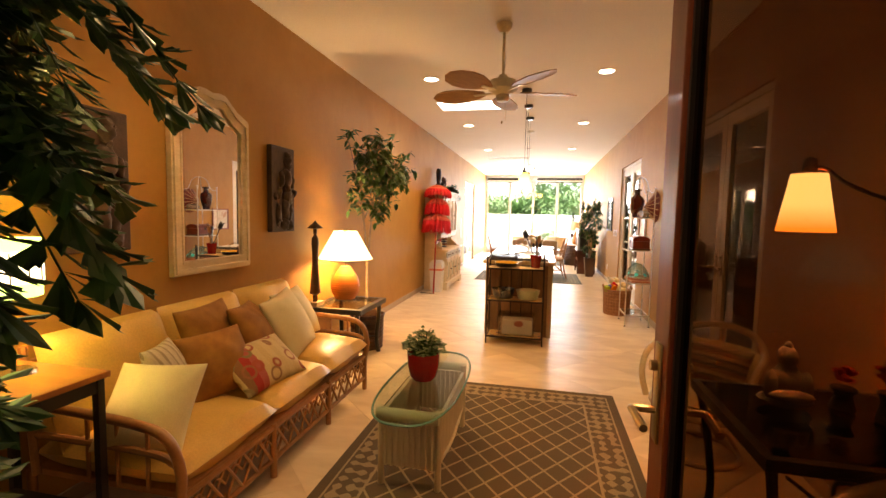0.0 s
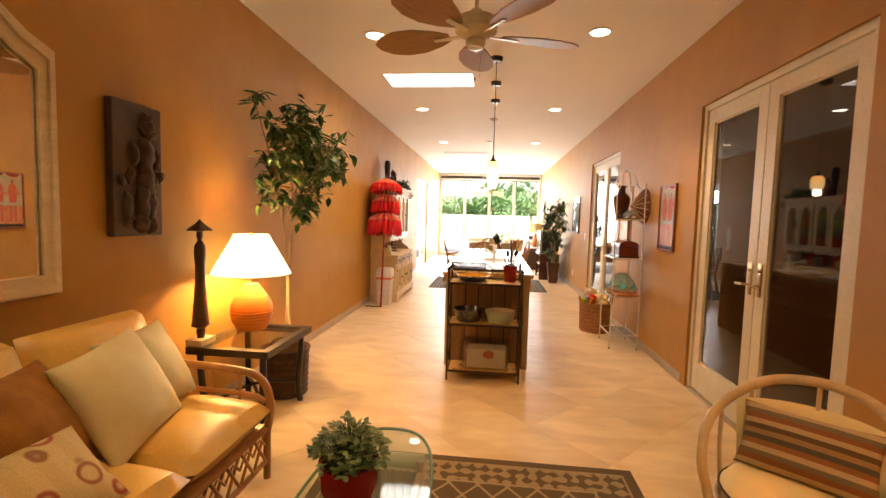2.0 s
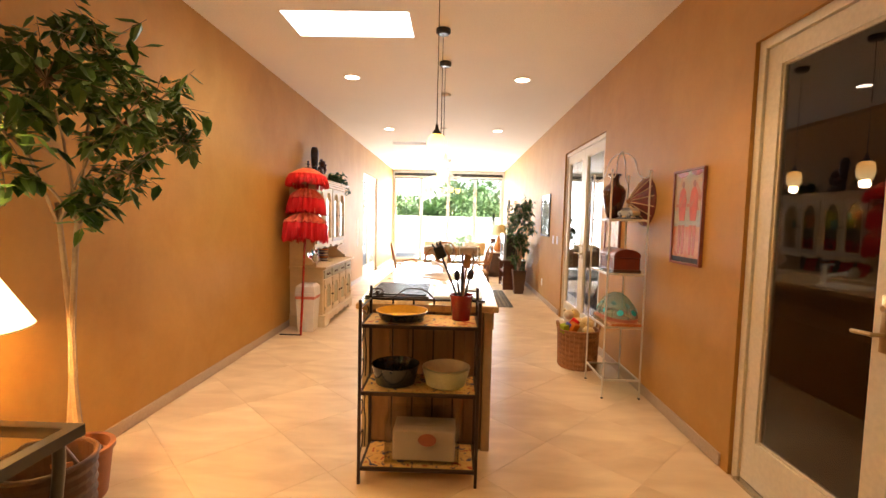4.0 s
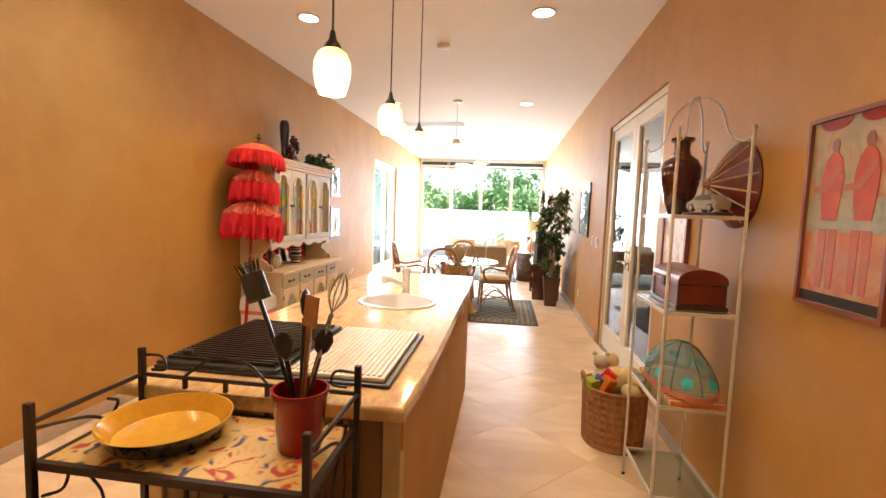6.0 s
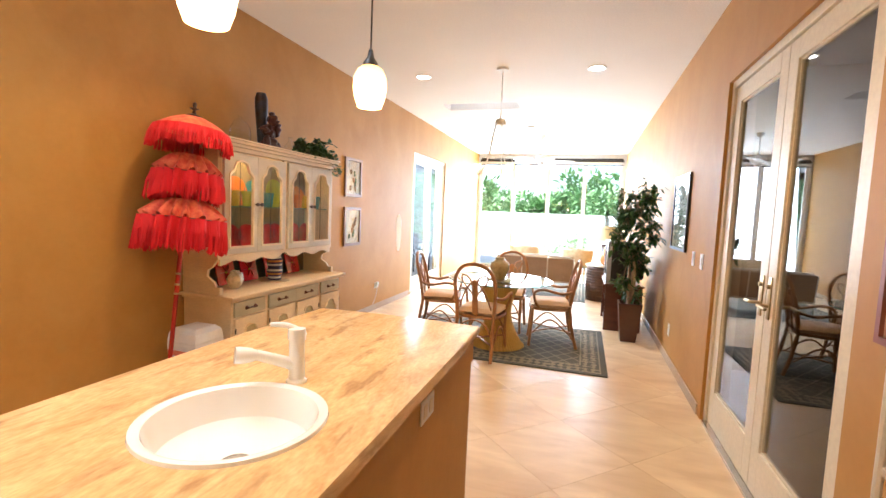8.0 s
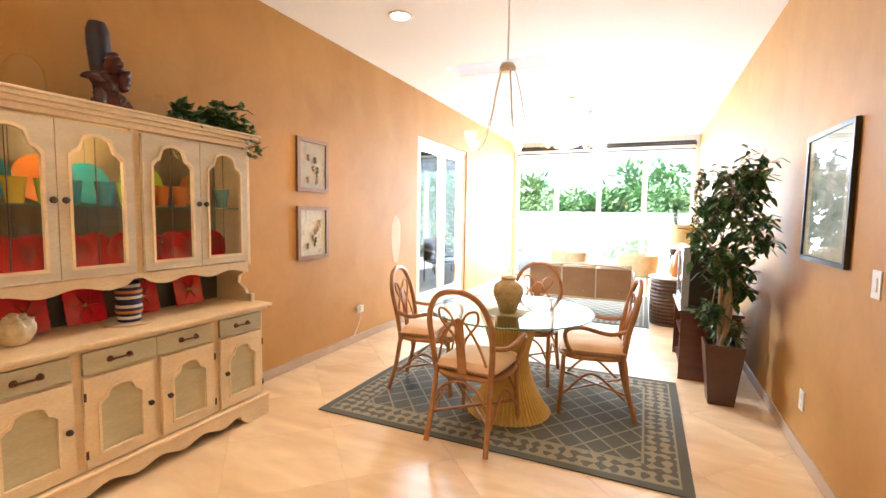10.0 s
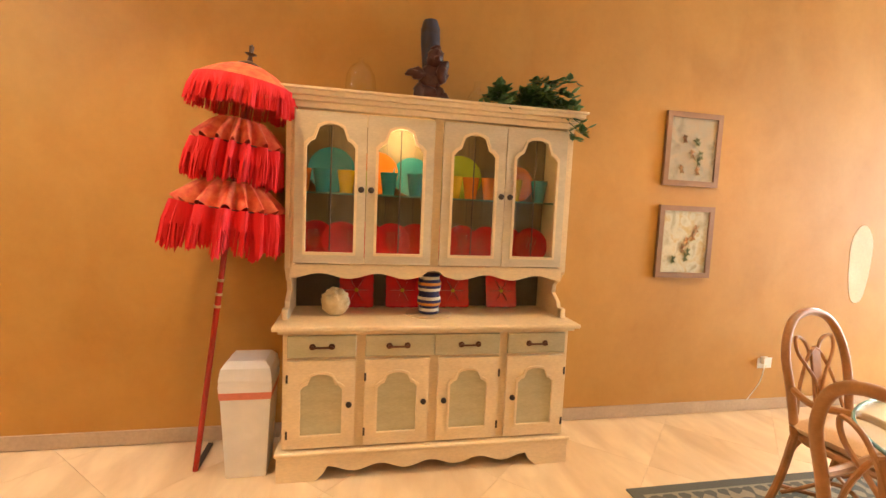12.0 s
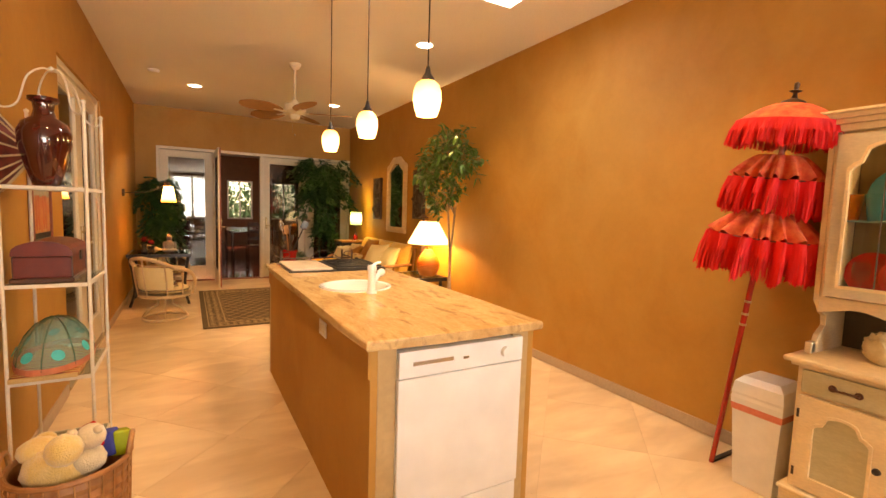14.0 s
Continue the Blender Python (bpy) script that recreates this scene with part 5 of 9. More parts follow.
def side_table_by_plant():
    ob = group_at("side_table", "small table with an orange wooden top and black legs", "side table", pose(-2.0, 1.69, 0))
    part("top", boxes((-0.25, 0.26, -0.24, 0.24, 0.775, 0.80), bevel=0.004), mat("orange_wood", (0.48, 0.20, 0.05), (0.36, 0.13, 0.03), rough=0.3, scale=3, fine=40, stretched=(1, 7, 1), coat=0.3), ob, "varnished orange wooden top")
    part("apron", boxes((-0.23, 0.24, -0.22, 0.22, 0.72, 0.775)), M_BLACK, ob)
    for x in (-0.22, 0.23):
        for y in (-0.21, 0.21):
            part("leg", boxes((x - 0.015, x + 0.015, y - 0.015, y + 0.015, 0, 0.775), bevel=0.002), M_BLACK, ob)
    part("shelf", boxes((-0.21, 0.22, -0.2, 0.2, 0.25, 0.265)), M_BLACK, ob)
    lp = group_at("table_lamp", "small table lamp with a leaded green and cream glass shade, lit", "table lamp", pose(-2.05, 1.80, 0.80))
    part("base", lathe([(0.075, 0), (0.07, 0.012), (0.02, 0.02), (0.0, 0.022)], 20), M_NICKEL, lp, smooth=True)
    part("stem", tube(bmesh.new(), [(0, 0, 0.02), (0, 0, 0.40)], 0.007, 8), M_NICKEL, lp)
    part("shade", lathe([(0.10, 0.30), (0.10, 0.355), (0.0985, 0.355), (0.0985, 0.30)], 28, capped=False), glow("green_glass_glow", (0.55, 0.85, 0.18), 3), lp, "pale green glass band")
    part("shade", lathe([(0.105, 0.355), (0.105, 0.47), (0.1035, 0.47), (0.1035, 0.355)], 28, capped=False), glow("cream_glass_glow", (1.0, 0.85, 0.5), 4), lp, "cream glass band")
    part("shade", lathe([(0.10, 0.47), (0.10, 0.52), (0.0985, 0.52), (0.0985, 0.47)], 28, capped=False), glow("green_glass_glow_top", (0.6, 0.88, 0.2), 3), lp, "pale green glass band")
    for i in range(12):
        a = 2 * math.pi * i / 12
        part("lead_strip", tube(bmesh.new(), [(0.106 * math.cos(a), 0.106 * math.sin(a), 0.355), (0.106 * math.cos(a), 0.106 * math.sin(a), 0.47)], 0.003, 4), M_BLACK, lp)
    lamp("green_lamp_light", "POINT", (-2.05, 1.80, 1.22), 10, (1.0, 0.68, 0.30), 0.04)
    v = group_at("jar", "small red glazed jar on the orange table", "jar", pose(-2.10, 1.62, 0.80))
    part("body", lathe([(0.03, 0), (0.045, 0.03), (0.04, 0.08), (0.025, 0.10), (0.028, 0.11), (0, 0.11)], 18), M_REDGLAZE, v, smooth=True)


side_table_by_plant()


def armchair(loc, turn, striped, label, group="rattan armchairs"):
    """A swivel tub chair of pale bent rattan; it faces -y before its turn."""
    ob = group_at("armchair", label, "armchair", pose(*loc, 0, 0, turn), group)
    ring = [(0.27 * math.cos(a), 0.27 * math.sin(a), 0.018) for a in [2 * math.pi * i / 28 for i in range(28)]]
    part("base_ring", tube(bmesh.new(), ring, 0.018, 10, closed=True), M_RATTAN_PALE, ob, smooth=True)
    for i in range(4):
        a = math.pi / 4 + i * math.pi / 2
        part("leg", tube(bmesh.new(), arc([(0.27 * math.cos(a), 0.27 * math.sin(a), 0.03), (0.20 * math.cos(a), 0.20 * math.sin(a), 0.12), (0.09 * math.cos(a), 0.09 * math.sin(a), 0.18), (0.09 * math.cos(a), 0.09 * math.sin(a), 0.27)], 5), 0.014, 8), M_RATTAN_PALE, ob, smooth=True)
    part("swivel", lathe([(0.10, 0.25), (0.10, 0.285), (0.0, 0.285)], 20), M_IRON, ob, smooth=True)
    seat = [(0.31 * math.cos(a), 0.30 * math.sin(a) - 0.01, 0.305) for a in [2 * math.pi * i / 32 for i in range(32)]]
    part("seat_frame", tube(bmesh.new(), seat, 0.020, 10, closed=True), M_RATTAN_PALE, ob, smooth=True)
    part("seat_deck", lathe([(0.0, 0.295), (0.29, 0.295), (0.29, 0.305), (0.0, 0.305)], 28, capped=False), M_RATTAN_PALE, ob)
    hoop = arc([(-0.31, -0.16, 0.31), (-0.345, -0.17, 0.47), (-0.36, -0.06, 0.60), (-0.33, 0.17, 0.67), (-0.20, 0.33, 0.75), (0.0, 0.37, 0.78), (0.20, 0.33, 0.75), (0.33, 0.17, 0.67), (0.36, -0.06, 0.60), (0.345, -0.17, 0.47), (0.31, -0.16, 0.31)], 6)
    part("armrest", tube(bmesh.new(), hoop, 0.023, 10), M_RATTAN_PALE, ob, "bent rattan hoop round arms and back", smooth=True)
    for x, y, t in ((-0.31, 0.02, 0.63), (0.31, 0.02, 0.63), (-0.24, 0.20, 0.70), (0.24, 0.20, 0.70), (0.0, 0.29, 0.76)):
        part("spindle", tube(bmesh.new(), arc([(x, y, 0.31), (x * 1.06, y * 1.1 + 0.01, (0.31 + t) / 2), (x * 1.08, y * 1.15 + 0.03, t)], 4), 0.011, 7), M_RATTAN_PALE, ob, smooth=True)
    bm = bmesh.new()
    n, q = 20, 10
    g = {}
    for i in range(n + 1):
        for j in range(q + 1):
            u, v = 2 * i / n - 1, 2 * j / q - 1
            r = math.hypot(u, v)
            k = 1.0 if r == 0 else max(abs(u), abs(v)) / r
            x, y = u * k, v * k
            e = max(0.0, 1 - (x * x + y * y)) ** 0.25
            for s in (1, -1):
                g[i, j, s] = bm.verts.new((x * 0.30, y * 0.29, s * 0.05 * e))
    for i in range(n):
        for j in range(q):
            for s in (1, -1):
                bm.faces.new((g[i, j, s], g[i + 1, j, s], g[i + 1, j + 1, s], g[i, j + 1, s]))
    bmesh.ops.remove_doubles(bm, verts=bm.verts, dist=0.0005)
    c = part("seat_cushion", bm, M_CREAMCLOTH, ob, "round cream seat pad", smooth=True)
    c.location = (0, -0.01, 0.375)
    part("piping", tube(bmesh.new(), [(0.302 * math.cos(a), 0.292 * math.sin(a), 0.0) for a in [2 * math.pi * i / 32 for i in range(32)]], 0.005, 5, closed=True), M_IRON, c, "dark piping")
    bm = bmesh.new()
    rows = []
    for s in (0, 1):
        for j in range(9):
            t = j / 8
            row = []
            for i in range(15):
                a = radians(-62 + 124 * i / 14)
                th = 0.075 * (1 - abs(2 * t - 1) ** 3) ** 0.5 * (1 - abs(2 * i / 14 - 1) ** 4) ** 0.5
                r = 0.315 + 0.03 * t - (th if s else 0)
                row.append(bm.verts.new((r * math.sin(a), r * math.cos(a) - 0.01 + 0.02 * t, 0.40 + 0.27 * t)))
            rows.append(row)
    for s in (0, 9):
        for j in range(8):
            for i in range(14):
                bm.faces.new((rows[s + j][i], rows[s + j][i + 1], rows[s + j + 1][i + 1], rows[s + j + 1][i]))
    bmesh.ops.remove_doubles(bm, verts=bm.verts, dist=0.0008)
    part("back_cushion", bm, M_CREAMCLOTH, ob, "curved cream back pad", smooth=True)
    if striped:
        pillow("brown striped throw pillow on the rattan armchair", M_STRIPE, 0.27, 0.46, tuple((pose(*loc, 0, 0, turn) @ Vector((0.0, 0.13, 0.575)))), (0, 0, 0), 0.12)
        bpy.data.objects["throw_pillow.008"].matrix_world = pose(*loc, 0, 0, turn) @ pose(0.0, 0.10, 0.53, 0, 0, 0) @ pose(0, 0, 0, 62, 0, 0) @ pose(0, 0, 0, 0, 0, 90)
    ob.scale = (0.86, 0.86, 0.965)
    return ob


armchair((0.895, 3.50, 0.0), -42, True, "pale rattan swivel armchair with cream cushions near the glass doors")
armchair((0.92, 1.72, 0.0), -58, False, "pale rattan swivel armchair with cream cushions near the entrance")


def iron_table():
    ob = group_at("lamp_table", "black iron table with a dark glass top between the armchairs", "side table", pose(0.98, 2.40, 0))
    hx, hy = 0.37, 0.36
    part("frame", framed(bmesh.new(), [(-hx, -hy), (hx, -hy), (hx, hy), (-hx, hy)], [(-hx + 0.035, -hy + 0.035), (hx - 0.035, -hy + 0.035), (hx - 0.035, hy - 0.035), (-hx + 0.035, hy - 0.035)], "z", 0.66, 0.70), M_BLACK, ob)
    part("glass_top", boxes((-hx + 0.033, hx - 0.033, -hy + 0.033, hy - 0.033, 0.692, 0.703), bevel=0.002), glass("smoked_glass", (0.25, 0.24, 0.22), 0.08), ob, "smoked glass top")
    for x in (-hx + 0.03, hx - 0.03):
        for y in (-hy + 0.03, hy - 0.03):
            part("leg", tube(bmesh.new(), arc([(x, y, 0), (x * 0.85, y * 0.85, 0.2), (x * 0.9, y * 0.9, 0.45), (x, y, 0.67)], 5), 0.017, 8), M_BLACK, ob, smooth=True)
    for s in (-1, 1):
        part("scroll", tube(bmesh.new(), arc([(s * 0.28, -0.30, 0.62), (s * 0.10, -0.30, 0.50), (s * 0.05, -0.30, 0.60), (s * 0.14, -0.30, 0.62), (s * 0.15, -0.30, 0.55)], 6), 0.007, 6), M_BLACK, ob, smooth=True)
    z = 0.703
    b = group_at("statuette", "small grey stone statuette of a seated figure on the iron table", "sculpture", pose(0.87, 2.50, z))
    bm = bmesh.new()
    for x, y, zz, a, c, d in ((0, 0, 0.03, 0.20, 0.13, 0.06), (0, 0, 0.10, 0.12, 0.09, 0.16), (0, 0, 0.205, 0.075, 0.075, 0.085), (-0.06, -0.02, 0.09, 0.05, 0.05, 0.13), (0.06, -0.02, 0.09, 0.05, 0.05, 0.13), (0, -0.05, 0.06, 0.16, 0.07, 0.05), (0, 0, 0.25, 0.03, 0.03, 0.03)):
        bmesh.ops.create_icosphere(bm, subdivisions=2, radius=0.5, matrix=Matrix.Translation((x, y, zz)) @ Matrix.Diagonal((a, c, d, 1)))
    part("figure", bm, mat("grey_stone", (0.36, 0.31, 0.25), (0.26, 0.22, 0.18), rough=0.8, scale=20, bump=0.5), b, smooth=True)
    for (x, y, r, h) in ((1.08, 2.52, 0.055, 0.15), (1.17, 2.42, 0.05, 0.19)):
        v = group_at("flower_vase", "small dark vase packed with red roses on the iron table", "vase with flowers", pose(x, y, z), "rose vases")
        part("vase", lathe([(r * 0.6, 0), (r * 0.8, 0.01), (r * 0.5, h * 0.4), (r * 0.8, h * 0.6), (r * 0.7, h * 0.62), (0, h * 0.6)], 18), M_BLACK, v, smooth=True)
        fl = bmesh.new()
        random.seed(int(x * 100))
        for i in range(9):
            a = rnd(0, 6.28)
            c = Vector((r * 0.7 * math.cos(a) * rnd(0, 1), r * 0.7 * math.sin(a) * rnd(0, 1), h * rnd(0.75, 1.05)))
            for k in range(9):
                t = 2 * math.pi * k / 9
                d = Vector((math.cos(t), math.sin(t), rnd(0.2, 1.2))).normalized()
                leaf_mesh(fl, c, c + d * 0.03, 0.028, fold=-0.2)
        part("roses", fl, mat("rose_red", (0.42, 0.01, 0.01), (0.30, 0.005, 0.008), rough=0.7, bump=0), v, "red roses")
    s = group_at("wall_lamp", "swing-arm wall lamp with a tapered amber glass shade, lit", "wall lamp", pose(0.87, 2.45, 1.38))
    part("wall_plate", tube(bmesh.new(), [(XR - 0.87, 0.0, 0.13), (XR - 0.87 - 0.03, 0.0, 0.13)], 0.05, 18), M_IRON, s, smooth=True)
    part("arm", tube(bmesh.new(), arc([(XR - 0.87 - 0.03, 0, 0.13), (0.30, 0.03, 0.14), (0.13, 0.01, 0.20), (0.05, 0.0, 0.255), (0.0, 0.0, 0.25)], 6), 0.008, 8), M_IRON, s, smooth=True)
    part("socket", lathe([(0, 0.30), (0.02, 0.29), (0.025, 0.235), (0, 0.23)], 14), M_IRON, s, smooth=True)
    part("shade", lathe([(0.092, 0.02), (0.056, 0.235), (0.053, 0.235), (0.089, 0.02)], 32, capped=False), glow("amber_shade_glow", (1.0, 0.30, 0.04), 6.5, (1.0, 0.72, 0.30), 0.03, 0.12), s, "amber glass shade", smooth=True)
    lamp("wall_lamp_light", "POINT", (0.87, 2.45, 1.46), 13, (1.0, 0.58, 0.22), 0.04)


iron_table()


def ceiling_fan(x, y, label, blade_mat, z=2.47, turn=20):
    ob = group_at("ceiling_fan", label, "ceiling fan", pose(x, y, z, 0, 0, turn))
    cr = M_WHITE if blade_mat is None else M_CREAM
    part("canopy", lathe([(0, H - z), (0.065, H - z), (0.062, H - z - 0.03), (0.03, H - z - 0.07), (0, H - z - 0.07)], 24), cr, ob, smooth=True)
    part("rod", tube(bmesh.new(), [(0, 0, 0.08), (0, 0, H - z - 0.06)], 0.012, 10), cr, ob)
    part("motor", lathe([(0, 0.14), (0.03, 0.135), (0.05, 0.10), (0.11, 0.085), (0.125, 0.05), (0.12, 0.01), (0.085, -0.015), (0.05, -0.03), (0.0, -0.033)], 28), cr, ob, smooth=True)
    part("switch_housing", lathe([(0.055, -0.03), (0.06, -0.05), (0.045, -0.08), (0, -0.09)], 20), cr, ob, smooth=True)
    bm = blade_mat or M_WHITE
    out = [(0.16, -0.03), (0.24, -0.075), (0.36, -0.115), (0.48, -0.12), (0.58, -0.09), (0.64, -0.03), (0.645, 0.03), (0.58, 0.09), (0.48, 0.12), (0.36, 0.115), (0.24, 0.075), (0.16, 0.03)]
    for i in range(5):
        b = part("blade", prism(bmesh.new(), out, "z", -0.004, 0.004), bm, ob, "broad palm-leaf shaped blade")
        b.rotation_euler = (radians(12), 0, radians(72 * i))
        k = part("blade_arm", boxes((0.09, 0.26, -0.015, 0.015, -0.006, -0.012), bevel=0.002), cr, ob)
        k.rotation_euler = (radians(12), 0, radians(72 * i))
    part("pull_chain", tube(bmesh.new(), [(0.03, 0.0, -0.08), (0.03, 0.0, -0.24)], 0.0015, 4), M_BRASS, ob)
    part("pull_knob", lathe([(0, -0.265), (0.008, -0.26), (0.008, -0.245), (0, -0.24)], 10), M_BRASS, ob, smooth=True)


ceiling_fan(-0.45, 4.35, "cream ceiling fan with five broad leaf-shaped tan blades", mat("tan_blade", (0.40, 0.21, 0.08), (0.30, 0.15, 0.055), rough=0.6, scale=8, fine=60, stretched=(1, 8, 1)))
ceiling_fan(-0.38, 15.4, "white ceiling fan over the far sitting area", None, 2.52, 5)


# ---- china hutch ----
M_HUTCH = mat("antique_cream_paint", (0.82, 0.65, 0.40), (0.75, 0.57, 0.34), rough=0.5, scale=4, fine=45, stretched=(1, 1, 3), bump=0.15)
M_HUTCHGREY = mat("taupe_glaze", (0.55, 0.49, 0.31), (0.47, 0.41, 0.24), rough=0.5, scale=5, fine=50, stretched=(1, 1, 3), bump=0.15)
M_HUTCHDOOR = mat("worn_cream_paint", (0.66, 0.57, 0.41), (0.56, 0.47, 0.33), rough=0.5, scale=5, fine=45, stretched=(1, 1, 3), bump=0.15)
M_HUTCHLINE = mat("hutch_tan_lining", (0.25, 0.18, 0.09), (0.19, 0.13, 0.07), rough=0.55, scale=4, stretched=(1, 6, 0.6))
M_HUTCHIN = mat("hutch_dark_back", (0.12, 0.095, 0.065), (0.09, 0.07, 0.05), rough=0.6, scale=4)


def arched(w, h, k, base=0.0, drop=0.055, n=12):
    """A panel outline w by h drawn in by k, with a cathedral-arched head."""
    pts = [(-w / 2 + k, base + k), (w / 2 - k, base + k), (w / 2 - k, h - k - drop)]
    for i in range(1, n):
        t = i / n
        u = (w / 2 - k) * (1 - 2 * t)
        s = math.sin(math.pi * t)
        pts.append((u, h - k - drop + drop * max(0, s) ** 0.55 * (0.35 + 0.65 * (1 if 0.2 < t < 0.8 else 0.15))))
    pts.append((-w / 2 + k, h - k - drop))
    return pts


def rect_like(outline, w, h):
    """A rectangle sampled to match an arched outline point by point."""
    n = len(outline)
    out = [(-w / 2, 0), (w / 2, 0), (w / 2, h)]
    for i in range(1, n - 3):
        out.append((w / 2 - w * i / (n - 3), h))
    out.append((-w / 2, h))
    return out


def hutch():
    ob = group_at("china_hutch", "antique cream china hutch with glazed upper doors and taupe panels", "china cabinet", pose(XL + 0.01, 9.58, 0))
    L, D, U = 0.735, 0.445, 0.32
    part("base_cabinet", boxes((0, D - 0.02, -L, L, 0.10, 0.735), bevel=0.003), M_HUTCH, ob)
    sk = [(-L - 0.02, 0.0), (-L + 0.16, 0.0), (-L + 0.20, 0.035)]
    for i in range(33):
        t = i / 32
        u = -L + 0.22 + (2 * L - 0.44) * t
        sk.append((u, 0.045 + 0.016 * math.cos(8 * math.pi * t) + 0.012))
    sk += [(L - 0.20, 0.035), (L - 0.16, 0.0), (L + 0.02, 0.0), (L + 0.02, 0.13), (-L - 0.02, 0.13)]
    part("plinth", prism(bmesh.new(), sk, "x", D - 0.03, D + 0.012), M_HUTCH, ob, "scalloped skirt with bracket feet")
    part("plinth_moulding", boxes((0, D + 0.024, -L - 0.03, L + 0.03, 0.13, 0.152), bevel=0.008), M_HUTCH, ob)
    for s in (-1, 1):
        part("side_foot", boxes((0.0, D - 0.03, min(s * L, s * (L + 0.02)), max(s * L, s * (L + 0.02)), 0, 0.13), bevel=0.003), M_HUTCH, ob)
    part("counter", boxes((0, D + 0.035, -L - 0.045, L + 0.045, 0.752, 0.775), bevel=0.007), M_HUTCH, ob, "cream counter board with a moulded edge")
    part("counter_moulding", boxes((0, D + 0.012, -L - 0.02, L + 0.02, 0.735, 0.752), bevel=0.004), M_HUTCH, ob)
    cell = 2 * L / 4
    for i in range(4):
        y = -L + (i + 0.5) * cell
        w = cell - 0.045
        dr = new("drawer")
        dr.parent = ob
        part("front", boxes((D - 0.02, D - 0.002, y - w / 2 - (0.022 if i in (2,) else 0), y + w / 2 + (0.022 if i == 1 else 0), 0.615, 0.722), bevel=0.004), M_HUTCHGREY, dr, "taupe drawer front")
        bm = bmesh.new()
        for s in (-1, 1):
            tube(bm, [(D - 0.004, y + s * 0.045, 0.668), (D + 0.018, y + s * 0.045, 0.668)], 0.008, 8)
            lathe([(0, 0), (0.016, 0.001), (0.014, 0.006), (0, 0.008)], 10, bm, Matrix.Translation((D - 0.003, y + s * 0.045, 0.668)) @ Matrix.Rotation(radians(90), 4, "Y"))
        tube(bm, [(D + 0.015, y - 0.05, 0.668), (D + 0.015, y + 0.05, 0.668)], 0.005, 8)
        part("handle", bm, mat("copper_bronze", (0.16, 0.07, 0.04), rough=0.4, metal=0.8) if i == 0 else bpy.data.materials["copper_bronze"], dr, "bronze bar pull", smooth=True)
        door = new("door")
        door.parent = ob
        door.location = (D - 0.018, y, 0.165)
        h = 0.435
        arch = arched(w, h, 0.052, 0, 0.075)
        part("frame", framed(bmesh.new(), rect_like(arch, w, h), arch, "x", 0, 0.020), M_HUTCH, door)
        part("moulding", framed(bmesh.new(), arch, arched(w, h, 0.064, 0, 0.075), "x", 0.006, 0.027), M_HUTCH, door, "raised moulding")
        part("panel", prism(bmesh.new(), arched(w, h, 0.062, 0, 0.075), "x", -0.002, 0.012), M_HUTCHGREY, door, "taupe arched panel")
        ks = (1, 1, -1, -1)[i]
        part("knob", lathe([(0.006, 0), (0.006, 0.012), (0.015, 0.018), (0.013, 0.028), (0, 0.032)], 14, m=Matrix.Translation((0.02, ks * (w / 2 - 0.03), 0.22)) @ Matrix.Rotation(radians(90), 4, "Y")), M_IRON, door, smooth=True)
        for zh in (0.05, 0.33):
            part("hinge", boxes((0.018, 0.023, -ks * w / 2 - 0.004, -ks * w / 2 + 0.006, zh, zh + 0.04)), M_IRON, door)
    z0, z1, zt = 1.03, 1.81, 1.90
    part("back_board", boxes((0.0, 0.012, -L + 0.01, L - 0.01, 0.775, z1)), M_HUTCHIN, ob, "dark back board")
    for s in (-1, 1):
        y = s * (L - 0.012)
        side = [(0.0, 0.775), (0.30, 0.775), (0.335, 0.785), (0.335, 0.815), (0.30, 0.83), (0.285, 0.86), (0.22, 0.90), (0.23, 0.95), (0.27, 0.97), (0.29, 1.0), (U, 1.03), (U, z1), (0, z1)]
        bm = bmesh.new()
        ya, yb = sorted((y, y + s * 0.022))
        lo = [bm.verts.new((u, ya, v)) for u, v in side]
        hi = [bm.verts.new((u, yb, v)) for u, v in side]
        bm.faces.new(lo[::-1]), bm.faces.new(hi)
        for k in range(len(side)):
            j = (k + 1) % len(side)
            bm.faces.new((lo[k], lo[j], hi[j], hi[k]))
        part("side_board", bm, M_HUTCH, ob, "cream side board cut in a scroll")
        part("bracket_foot", boxes((0.30, 0.345, min(y, y + s * 0.03), max(y, y + s * 0.03), 0.775, 0.83), bevel=0.006), M_HUTCH, ob)
    part("case_bottom", boxes((0.012, U - 0.02, -L + 0.012, L - 0.012, z0, z0 + 0.02)), M_HUTCH, ob)
    part("case_top", boxes((0.012, U - 0.021, -L + 0.012, L - 0.012, z1 - 0.02, z1)), M_HUTCH, ob)
    part("glass_shelf", boxes((0.014, U - 0.05, -L + 0.014, L - 0.014, 1.405, 1.413)), M_GLASS, ob, "glass shelf")
    part("shelf_edge", boxes((U - 0.05, U - 0.047, -L + 0.014, L - 0.014, 1.404, 1.4128)), M_GLASSEDGE, ob, "dark green glass edge")
    for k in range(9):
        a, b = -L + 0.016 + (2 * L - 0.032) * k / 9, -L + 0.016 + (2 * L - 0.032) * (k + 1) / 9
        part("lining_board", boxes((0.0125, 0.018, a + 0.002, b - 0.002, z0 + 0.021, z1 - 0.021), bevel=0.001), M_HUTCHLINE, ob, "tan boarded lining")
    sc = []
    for i in range(49):
        t = i / 48
        sc.append((-L + 0.0125 + (2 * L - 0.025) * t, z0 - 0.035 - 0.014 * math.cos(10 * math.pi * t) + (0.018 if abs(t - 0.5) < 0.03 else 0)))
